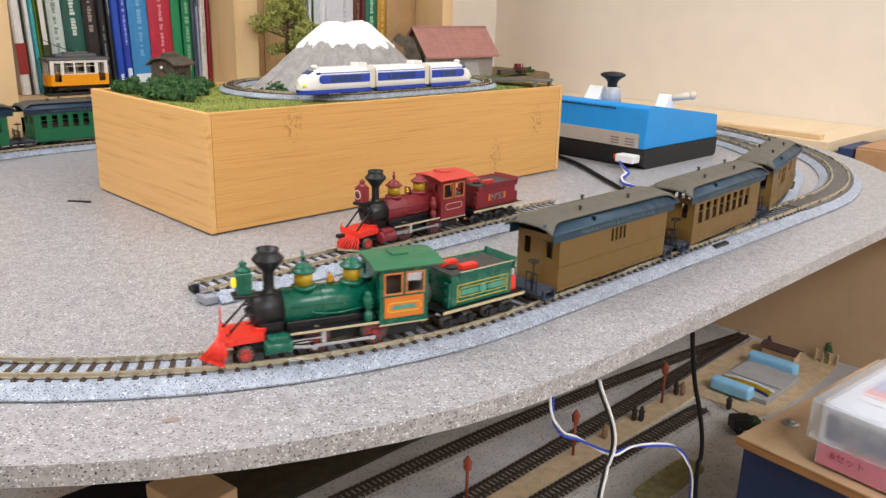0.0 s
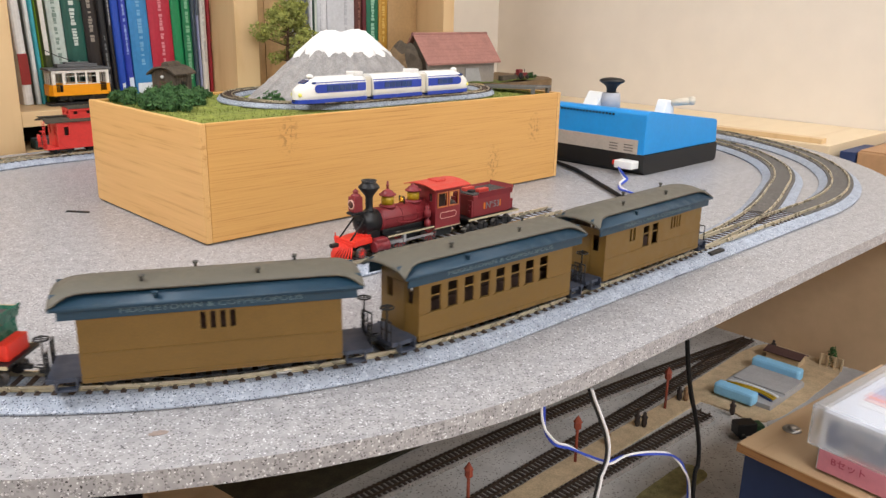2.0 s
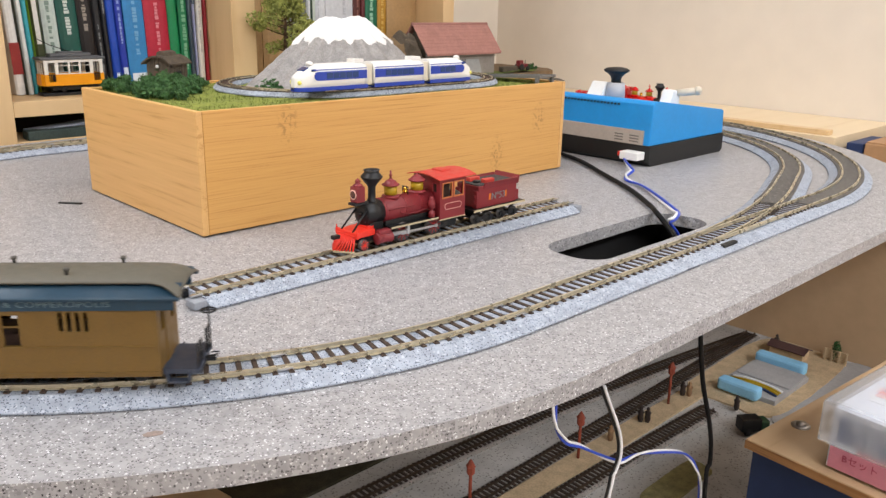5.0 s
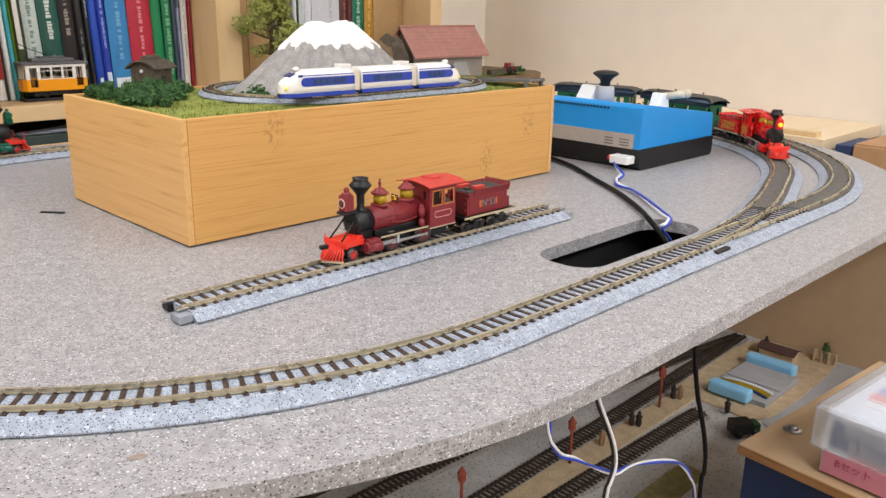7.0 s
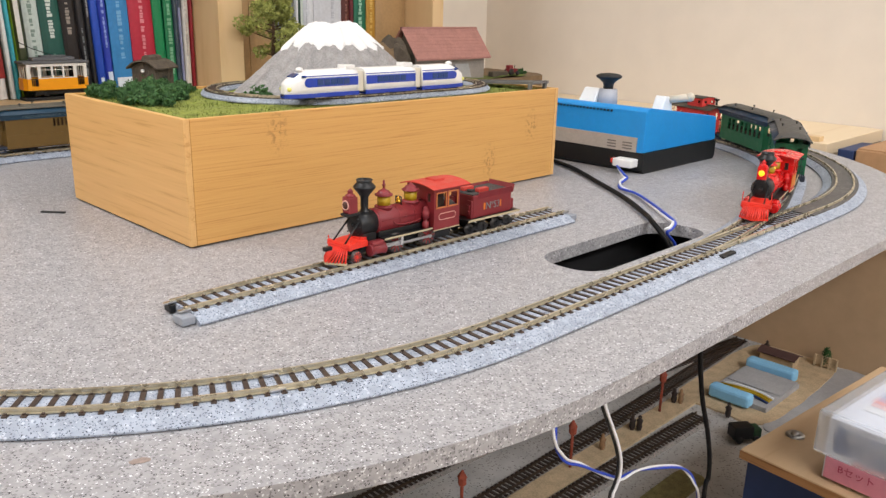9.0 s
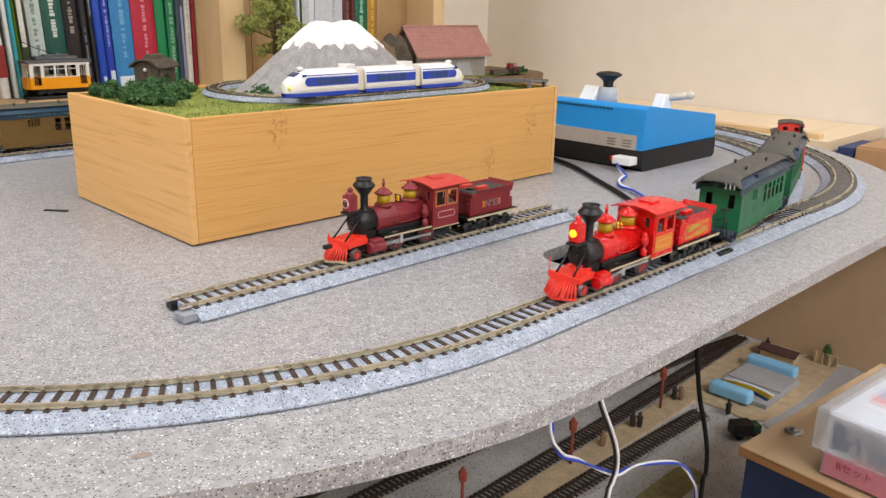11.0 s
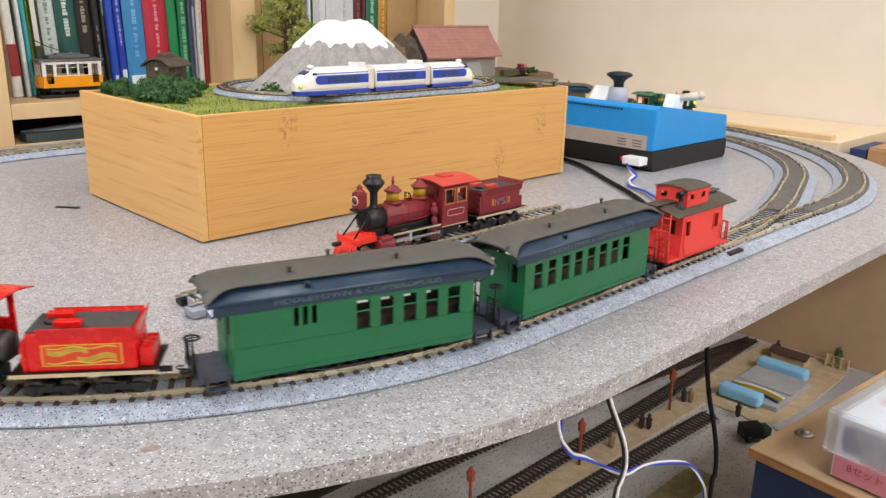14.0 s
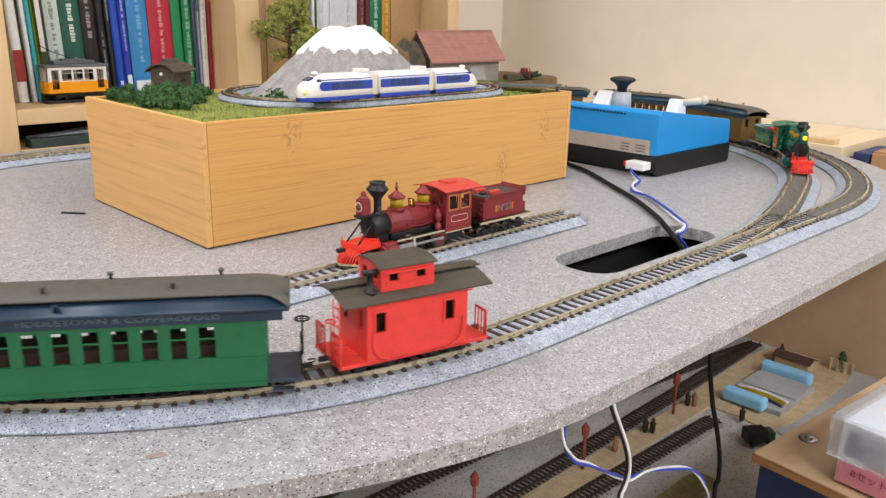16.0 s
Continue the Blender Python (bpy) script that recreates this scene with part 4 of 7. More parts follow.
            part("emblem", em, TEALPRINT, tank)
        else:
            part("lining", outline_strip(bmesh.new(), -0.0450, -0.0130, 0.0135, 0.0238, y, 0.0004, 0.0005), YELLOWPRINT, tank)
            part("panel", box(bmesh.new(), -0.0444, -0.0136, y - 0.0001, y + 0.00005, 0.0141, 0.0232), ORANGEPANEL, tank)
            for x0, x1, zc in ((-0.0425, -0.0270, 0.0172), (-0.0315, -0.0155, 0.0205)):
                bn = bmesh.new()
                for k in range(10):
                    a_, b_ = x0 + (x1 - x0) * k / 10, x0 + (x1 - x0) * (k + 1) / 10
                    za, zb = (zc + 0.0011 * math.sin(6.0 * (q - x0) / (x1 - x0)) for q in (a_, b_))
                    prism(bn, [(a_, za - 0.0013), (b_, zb - 0.0013), (b_, zb + 0.0013), (a_, za + 0.0013)], "y", *sorted((y, y + s * 0.0002)))
                part("banner", bn, BANNER, tank)
            for dz in (0.0152, 0.0222):
                wav = [(-0.0430 + 0.0280 * k / 14, y + s * 0.0001, dz + 0.0006 * math.sin(k * 0.9)) for k in range(15)]
                part("scroll", tube(bmesh.new(), wav, 0.0003, 5), YELLOWPRINT, tank)
    part("tail_box", box(bmesh.new(), -0.0565, -0.0510, -0.0095, 0.0095, 0.0108, 0.0195, 0.0005), load if style != 2 else body, tank)
    for x in (-0.0155, -0.0465):
        truck(te, x)
    for o in te.children:
        if not o.name.startswith("truck"):
            o.location.z += 0.0026
            for q in (o,) + tuple(o.children):
                if q.name.startswith("letter") and q.matrix_basis.to_translation().length > 0.005:
                    q.location.x *= 1.075
                else:
                    q.data.transform(Matrix.Diagonal((1.075, 1, 1, 1)))
    P("coupler", box(bmesh.new(), -0.0670, -0.0610, -0.0012, 0.0012, 0.0060, 0.0085, 0.0004), M_SOOT)
    return te


def make_coach(label, body, side, upper, windows, vents, letter):
    """Coach with open platforms; x from 0 at the front of the body to -0.1255."""
    L, hw, z0, z1 = 0.1255, 0.0170, 0.0058, 0.0410
    co = thing("passenger_car", label, "railway car", group="model railway cars")
    P = lambda n, bm, m, lab="": part(n, bm, m, co, lab)
    holes = [(-b, -a, lo, hi) for a, b, lo, hi in windows]
    for s in (-1, 1):
        w = P("side_wall", pierced(bmesh.new(), -L, 0, z0, z1, *sorted((s * hw, s * (hw - 0.0012))), holes), body)
        for a, b, lo, hi in windows:
            if b - a > 0.004:
                wf = bmesh.new()
                y = s * (hw - 0.0005)
                zc = lo + (hi - lo) * 0.62
                box(wf, -b, -a, y - 0.0003, y + 0.0003, zc - 0.0004, zc + 0.0004)
                box(wf, -b, -b + 0.0005, y - 0.0003, y + 0.0003, lo, hi)
                box(wf, -a - 0.0005, -a, y - 0.0003, y + 0.0003, lo, hi)
                part("window_frame", wf, body, w)
                part("window_sill", box(bmesh.new(), -b - 0.0006, -a + 0.0006, *sorted((s * hw, s * (hw + 0.0004))), lo - 0.0010, lo), body, w)
        part("belt_rail", box(bmesh.new(), -L, 0, *sorted((s * hw, s * (hw + 0.0003))), z0 + 0.0148, z0 + 0.0154), body, w)
        part("lower_rail", box(bmesh.new(), -L, 0, *sorted((s * hw, s * (hw + 0.0004))), z0 + 0.0020, z0 + 0.0026), body, w)
        fas = part("letter_board", box(bmesh.new(), -L - 0.008, 0.008, *sorted((s * (hw + 0.0001), s * (hw + 0.0009))), z1 - 0.0022, z1 + 0.0038), side, w)
        lettering("FIDDLETOWN & COPPEROPOLIS", 0.0038, Matrix.Translation((-L / 2, s * (hw + 0.00095), z1 + 0.0007)) @ pose(0, 0, 0, 90, 0, 180 if s > 0 else 0), DIMPRINT, fas, width=0.086)
    for x, e in ((-0.0006, 1), (-L + 0.0006, -1)):
        ew = bmesh.new()
        for y0, y1, a, b in ((-hw + 0.0012, -0.0115, z0, z1), (-0.0115, -0.0065, z0, z0 + 0.020), (-0.0115, -0.0065, z0 + 0.031, z1), (-0.0065, 0.0065, z0, z1), (0.0065, 0.0115, z0, z0 + 0.020), (0.0065, 0.0115, z0 + 0.031, z1), (0.0115, hw - 0.0012, z0, z1)):
            box(ew, x - 0.0006, x + 0.0006, y0, y1, a, b)
        en = P("end_wall", ew, body)
        part("end_door", box(bmesh.new(), x + e * 0.0006 - 0.0004, x + e * 0.0006 + 0.0004, -0.0050, 0.0050, z0, z1 - 0.004), body, en)
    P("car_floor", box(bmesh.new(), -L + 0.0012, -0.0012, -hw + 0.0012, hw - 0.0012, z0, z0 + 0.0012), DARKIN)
    # seats; with few windows raised to an added core that darkens the openings
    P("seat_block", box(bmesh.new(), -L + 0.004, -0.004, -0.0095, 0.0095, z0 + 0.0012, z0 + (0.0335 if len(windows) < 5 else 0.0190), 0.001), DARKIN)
    P("underframe", box(bmesh.new(), -L - 0.016, 0.016, -0.0085, 0.0085, 0.0036, 0.0066), M_SOOT)
    for k in (-1, 1):
        P("truss_rod", tube(bmesh.new(), [(-0.030, k * 0.0135, 0.0045), (-0.045, k * 0.0135, 0.0018), (-L + 0.045, k * 0.0135, 0.0018), (-L + 0.030, k * 0.0135, 0.0045)], 0.0004, 5), M_SOOT)
    # platforms with steps, railings and brake wheel
    for x, e in ((0.0, 1), (-L, -1)):
        a, b = sorted((x, x + e * 0.0165))
        pl = P("platform", box(bmesh.new(), a, b, -0.0150, 0.0150, 0.0062, 0.0085), PALEBLUE)
        for s in (-1, 1):
            st = bmesh.new()
            q = sorted((x + e * 0.002, x + e * 0.0125))
            box(st, q[0], q[1], s * 0.0148 - 0.0022, s * 0.0148 + 0.0022, 0.0022, 0.0032)
            box(st, q[0], q[0] + 0.0008, s * 0.0148 - 0.0022, s * 0.0148 + 0.0022, 0.0022, 0.0085)
            box(st, q[1] - 0.0008, q[1], s * 0.0148 - 0.0022, s * 0.0148 + 0.0022, 0.0022, 0.0085)
            part("step", st, PALEBLUE, pl)
            rl = bmesh.new()
            xo = x + e * 0.0160
            for y in (0.0045, 0.0085, 0.0130):
                rod(rl, (xo, s * y, 0.0085), (xo, s * y, 0.0200), 0.0004, 6)
            rod(rl, (xo, s * 0.0045, 0.0198), (xo, s * 0.0130, 0.0198), 0.0005, 6)
            rod(rl, (xo, s * 0.0045, 0.0140), (xo, s * 0.0130, 0.0140), 0.0004, 6)
            part("railing", rl, M_SOOT, pl)
        bw = bmesh.new()
        xo = x + e * 0.0168
        rod(bw, (xo, 0.0105 * e, 0.0085), (xo, 0.0105 * e, 0.0300), 0.0005, 6)
        ring = [(xo + 0.0036 * math.cos(2 * math.pi * k / 14), 0.0105 * e + 0.0036 * math.sin(2 * math.pi * k / 14), 0.0280) for k in range(15)]
        tube(bw, ring, 0.0005, 5)
        for k in range(4):
            an = math.pi * k / 2
            rod(bw, (xo, 0.0105 * e, 0.0280), (xo + 0.0036 * math.cos(an), 0.0105 * e + 0.0036 * math.sin(an), 0.0280), 0.0003, 5)
        part("brake_wheel", bw, M_SOOT, pl)
        a, b = sorted((x + e * 0.0165, x + e * 0.0215))
        part("coupler", box(bmesh.new(), a, b, -0.0012, 0.0012, 0.0062, 0.0085, 0.0004), M_SOOT, pl)
        part("coupler_link", tube(bmesh.new(), [(x + e * 0.019, -0.002, 0.0095), (x + e * 0.0225, -0.0015, 0.0100), (x + e * 0.0225, 0.0015, 0.0100), (x + e * 0.019, 0.002, 0.0095)], 0.0004, 5), M_SOOT, pl)
    # roof: lower deck, row of small clerestory lights, upper deck turned down at the ends
    low = [(0.0118, 0.0500), (0.0132, 0.0486), (0.0155, 0.0470), (0.0182, 0.0456), (0.0198, 0.0448)]
    bm = bmesh.new()
    for s in (-1, 1):
        ends = []
        for x in (-L - 0.0110, 0.0110):
            ends.append([bm.verts.new((x, s * y, z)) for y, z in low] + [bm.verts.new((x, s * y * 0.98, z - 0.0012)) for y, z in reversed(low)])
        n = len(ends[0])
        for k in range(n):
            f = bm.faces.new((ends[0][k], ends[0][(k + 1) % n], ends[1][(k + 1) % n], ends[1][k]))
            f.smooth = k < 4
        bm.faces.new(ends[0]), bm.faces.new(ends[1])
    ro = P("lower_roof", bm, side)
    for s in (-1, 1):
        cl = bmesh.new()
        box(cl, -L - 0.002, 0.002, *sorted((s * 0.0108, s * 0.0120)), 0.0480, 0.0512)
        part("clerestory", cl, side, ro)
        for k in range(12):
            x = -0.008 - k * (L - 0.016) / 11
            part("clerestory_light", box(bmesh.new(), x - 0.0034, x + 0.0034, *sorted((s * 0.0120, s * 0.0123)), 0.0495, 0.0506), DARKROOF, ro)
    bm = bmesh.new()
    top = lambda dz, k, e: [(0.0, 0.0539 - dz), (0.006 * k, 0.0535 - dz), (0.0105 * k, 0.0525 - dz), (0.0132 * k, 0.0515 - dz - e), (0.0142 * k, 0.0509 - dz - e)]
    rows = [(0.0116, top(0.0046, 1.36, 0.0010)), (0.0096, top(0.0036, 1.32, 0.0008)), (0.0066, top(0.0021, 1.20, 0.0004)), (0.0030, top(0.0008, 1.07, 0.0001)), (-0.0015, top(0.0002, 1.0, 0)), (-0.006, top(0, 1, 0))]
    rows = rows + [(-L - x, p) for x, p in reversed(rows)]
    rings = []
    for x, pr in rows:
        full = [(-y, z) for y, z in reversed(pr)] + pr[1:]
        rings.append([bm.verts.new((x, y, z)) for y, z in full] + [bm.verts.new((x, y * 0.99, z - 0.0010)) for y, z in reversed(full)])
    n = len(rings[0])
    for a, b in zip(rings, rings[1:]):
        for k in range(n):
            f = bm.faces.new((a[k], a[(k + 1) % n], b[(k + 1) % n], b[k]))
            f.smooth = True
    bm.faces.new(rings[0]), bm.faces.new(rings[-1])
    up = P("upper_roof", bm, upper)
    for x, y in vents:
        part("roof_vent", lathe(bmesh.new(), [(0.0008, 0.0550), (0.0008, 0.0578), (0.0014, 0.0580), (0.0014, 0.0592)], Matrix.Translation((x, y, -0.0031)), 10), DARKROOF, up)
    part("lamp_vent", lathe(bmesh.new(), [(0.0010, 0.0468), (0.0010, 0.0492), (0.0015, 0.0494), (0.0015, 0.0502)], Matrix.Translation((-0.036, 0.0160, -0.0006)), 10), side, ro)
    for x in (-0.020, -L + 0.020):
        truck(co, x, 0.0042, 0.0085)
    return co


def make_caboose(label):
    """x from 0 at the front beam to -0.094."""
    ca = thing("caboose", label, "railway car", group="model railway cars")
    P = lambda n, bm, m, lab="": part(n, bm, m, ca, lab)
    b0, b1, hw, z0, z1 = -0.0785, -0.0155, 0.0165, 0.0066, 0.0325
    win = [(-0.0700, -0.0640, 0.0195, 0.0275), (-0.0265, -0.0205, 0.0195, 0.0275)]
    for s in (-1, 1):
        w = P("side_wall", pierced(bmesh.new(), b0, b1, z0, z1, *sorted((s * hw, s * (hw - 0.0012))), win), CABOOSE)
        for a, b, lo, hi in win:
            fr = bmesh.new()
            for q in ((a - 0.0012, b + 0.0012, lo - 0.0012, lo), (a - 0.0012, b + 0.0012, hi, hi + 0.0012), (a - 0.0012, a, lo, hi), (b, b + 0.0012, lo, hi)):
                box(fr, q[0], q[1], *sorted((s * hw, s * (hw + 0.0006))), q[2], q[3])
            part("window_frame", fr, CABOOSE, w)
        part("top_rail", box(bmesh.new(), b0, b1, *sorted((s * hw, s * (hw + 0.0005))), z1 - 0.0020, z1 - 0.0008), CABOOSE, w)
        for xa, e in ((b1 - 0.003, -1), (b0 + 0.003, 1)):
            pts = [(xa, s * (hw + 0.0007), 0.0200)] + [(xa + e * 0.010 * (1 - math.cos(radians(a))), s * (hw + 0.0007), 0.0200 - 0.0045 - 0.0075 * math.sin(radians(a))) for a in range(0, 91, 15)]
            part("grab_rail", tube(bmesh.new(), pts, 0.0004, 6), CABOOSE, w)
    for x, e in ((b1 - 0.0006, 1), (b0 + 0.0006, -1)):
        ew = bmesh.new()
        for y0, y1, a, b in ((-hw + 0.0012, -0.0110, z0, z1 + 0.0004), (-0.0110, -0.0070, z0, 0.0200), (-0.0110, -0.0070, 0.0280, z1 + 0.0015), (-0.0070, 0.0070, z0, z1 + 0.0032), (0.0070, 0.0110, z0, 0.0200), (0.0070, 0.0110, 0.0280, z1 + 0.0015), (0.0110, hw - 0.0012, z0, z1 + 0.0004)):
            box(ew, x - 0.0006, x + 0.0006, y0, y1, a, b)
        part("end_door", box(bmesh.new(), x + e * 0.0005 - 0.0004, x + e * 0.0005 + 0.0004, -0.0050, 0.0050, z0, 0.030), CABOOSE, P("end_wall", ew, CABOOSE))
    P("underframe", box(bmesh.new(), -0.094, 0.0, -0.0165, 0.0165, 0.0066, 0.0084, 0.0003), CABOOSE)
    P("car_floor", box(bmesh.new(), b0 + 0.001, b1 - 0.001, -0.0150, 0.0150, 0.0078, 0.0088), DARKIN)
    # solid cores added so that body and cupola windows look dark
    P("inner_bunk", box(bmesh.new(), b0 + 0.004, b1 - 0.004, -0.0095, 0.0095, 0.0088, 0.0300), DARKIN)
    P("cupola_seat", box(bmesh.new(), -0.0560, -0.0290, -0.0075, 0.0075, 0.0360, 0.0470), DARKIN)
    roofp = [(0, 0.0372), (0.006, 0.0367), (0.012, 0.0352), (0.0195, 0.0326), (0.0195, 0.0318), (0.012, 0.0344), (0.006, 0.0359), (0, 0.0364)]
    full = [(y, z) for y, z in roofp[:4]] + [(y, z) for y, z in roofp[4:]] + [(-y, z) for y, z in reversed(roofp[4:-1])] + [(-y, z) for y, z in reversed(roofp[1:4])]
    rf = P("roof", prism(bmesh.new(), full, "x", -0.0935, -0.0005), BROWNROOF)
    walk_ = bmesh.new()
    box(walk_, -0.0955, 0.0015, -0.0045, 0.0045, 0.0380, 0.0388)
    for x in (-0.09, -0.07, -0.03, -0.005):
        box(walk_, x - 0.0008, x + 0.0008, -0.0040, 0.0040, 0.0366, 0.0381)
    part("roof_walk", walk_, BROWNROOF, rf)
    cw = [(-0.0535, -0.0480, 0.0405, 0.0450), (-0.0365, -0.0310, 0.0405, 0.0450)]
    for s in (-1, 1):
        c = P("cupola_side", pierced(bmesh.new(), -0.0590, -0.0260, 0.0340, 0.0485, *sorted((s * 0.0125, s * 0.0115)), cw), CABOOSE)
        part("cupola_sill", box(bmesh.new(), -0.0560, -0.0290, *sorted((s * 0.0125, s * 0.0131)), 0.0392, 0.0405), CABOOSE, c)
        part("drip_board", box(bmesh.new(), -0.0575, -0.0275, *sorted((s * 0.0125, s * 0.0142)), 0.0455, 0.0465), CABOOSE, c)
    for x in (-0.0585, -0.0265):
        ew = bmesh.new()
        for y0, y1, a, b in ((-0.0115, -0.0085, 0.0345, 0.0495), (-0.0085, -0.0035, 0.0345, 0.0405), (-0.0085, -0.0035, 0.0450, 0.0500), (-0.0035, 0.0035, 0.0345, 0.0505), (0.0035, 0.0085, 0.0345, 0.0405), (0.0035, 0.0085, 0.0450, 0.0500), (0.0085, 0.0115, 0.0345, 0.0495)):
            box(ew, x - 0.0005, x + 0.0005, y0, y1, a, b)
        P("cupola_end", ew, CABOOSE)
    cp = [(-0.0135, 0.0483), (-0.008, 0.0500), (0, 0.0508), (0.008, 0.0500), (0.0135, 0.0483), (0.0135, 0.0490), (0.008, 0.0508), (0, 0.0516), (-0.008, 0.0508), (-0.0135, 0.0490)]
    P("cupola_roof", prism(bmesh.new(), cp, "x", -0.0605, -0.0245), BROWNROOF)
    P("stove_pipe", lathe(bmesh.new(), [(0.0034, 0.0355), (0.0034, 0.0372), (0.0017, 0.0376), (0.0017, 0.0470), (0.0019, 0.0472), (0.0019, 0.0486)], Matrix.Translation((-0.0205, 0.0105, -0.001)), 12), M_SOOT)
    P("pipe_cap", rod(bmesh.new(), (-0.0248, 0.0105, 0.0470), (-0.0162, 0.0105, 0.0470), 0.0017, 10), M_SOOT)
    for x, e in ((-0.0006, 1), (-0.0934, -1)):
        for s in (-1, 1):
            ra = bmesh.new()
            for y in (0.0045, 0.0075, 0.0105, 0.0135):
                rod(ra, (x, s * y, 0.0078), (x, s * y, 0.0190), 0.0005, 6)
            rod(ra, (x, s * 0.0045, 0.0190), (x, s * 0.0150, 0.0190), 0.0006, 6)
            rod(ra, (x, s * 0.0150, 0.0070), (x, s * 0.0150, 0.0190), 0.0006, 6)
            P("railing", ra, CABOOSE)
            if s == e:
                ld = bmesh.new()
                for y in (0.0085, 0.0150):
                    rod(ld, (x + e * 0.0008, s * y, 0.0060), (x + e * 0.0008, s * y, 0.0345), 0.0004, 6)
                for k in range(7):
                    rod(ld, (x + e * 0.0008, s * 0.0085, 0.0095 + 0.0036 * k), (x + e * 0.0008, s * 0.0150, 0.0095 + 0.0036 * k), 0.0004, 6)
                P("ladder", ld, CABOOSE)
        bw = bmesh.new()
        rod(bw, (x + e * 0.001, 0.0055 * e, 0.0078), (x + e * 0.001, 0.0055 * e, 0.0245), 0.0004, 6)
        tube(bw, [(x + e * 0.001 + 0.003 * math.cos(2 * math.pi * k / 14), 0.0055 * e + 0.003 * math.sin(2 * math.pi * k / 14), 0.0240) for k in range(15)], 0.0004, 5)
        P("brake_wheel", bw, CABOOSE)
        a, b = sorted((x, x + e * 0.006))
        P("coupler", box(bmesh.new(), a, b, -0.0012, 0.0012, 0.0062, 0.0085, 0.0004), M_SOOT)
    # the body is short and tall, with a low cupola
    for o in list(ca.children):
        for q in (o,) + tuple(o.children):
            for v in q.data.vertices:
                z = v.co.z
                v.co.x *= 0.915
                v.co.z = z if z < 0.0078 else (0.0078 + (z - 0.0078) * 1.30 if z < 0.0318 else (z + 0.0072 if z < 0.0375 else 0.0447 + (z - 0.0375) * 0.86))
    for x in (-0.0215, -0.0645):
        truck(ca, x, 0.0042, 0.0080)
    return ca


slots = lambda x0, n, w=0.0020, p=0.0037: [(x0 + p * k, x0 + p * k + w, 0.0285, 0.0375) for k in range(n)]
panes = lambda x0, n, w=0.0078, p=0.0125: [(x0 + p * k, x0 + p * k + w, 0.0215, 0.0365) for k in range(n)]
VENTS = [(-0.030, 0.0085), (-0.085, 0.0085), (-0.055, -0.0085), (-0.105, -0.0085)]

loco_green = make_loco("green steam locomotive with red cowcatcher and gold domes", GREEN, GREENL, PILOT, M_GOLD, ORANGE, GLOW, 0)
tender_green = make_tender("green tender with yellow lining and red tool boxes", GREEN, 0, PILOT)
baggage_car = make_coach("ochre baggage car with slate-blue roof and barred vents", OLIVE, BLUEROOF, GREYROOF, slots(0.0560, 4, 0.0026, 0.0047), VENTS, True)
ochre_coach = make_coach("ochre passenger car with a row of windows", OLIVE, BLUEROOF, GREYROOF, panes(0.0080, 8), VENTS, True)
combine_car = make_coach("ochre combine car with paired windows and vents", OLIVE, BLUEROOF, GREYROOF, slots(0.0285, 2, 0.0024, 0.0044) + [(0.0455, 0.0535, 0.0215, 0.0365), (0.0570, 0.065, 0.0215, 0.0365)] + slots(0.082, 4), VENTS, True)
loco_red = make_loco("bright red steam locomotive with lit amber headlight", RED, RED, PILOT, M_GOLD, ORANGE, AMBER, 1)
tender_red = make_tender("bright red tender with gold scrollwork panel", RED, 1, RED)
green_combine = make_coach("green combine car with vents and five windows", CARGREEN, NAVYROOF, DARKROOF, slots(0.0290, 3, 0.0024, 0.0044) + panes(0.0600, 5), VENTS, True)
green_coach = make_coach("green passenger car with a row of windows", CARGREEN, NAVYROOF, DARKROOF, panes(0.0080, 8), VENTS, True)
caboose = make_caboose("red caboose with cupola and dark roof")
loco_maroon = make_loco("matte maroon steam locomotive standing on the spur track", MAROON, ROOFRED, PILOT, M_GOLD, ORANGE, LENS, 2)
tender_maroon = make_tender("matte maroon tender with silver number", MAROON, 2, ROOFRED)
loco_maroon[0].matrix_basis = pose(0.0345, -0.124, RAIL_Z, 0, 0, 180)
tender_maroon.matrix_basis = pose(0.0345 + 0.130, -0.124, RAIL_Z, 0, 0, 180)
# ---- the bamboo box with the mountain scene ----
BX, BY, BZ = 0.457, 0.2205, 0.1


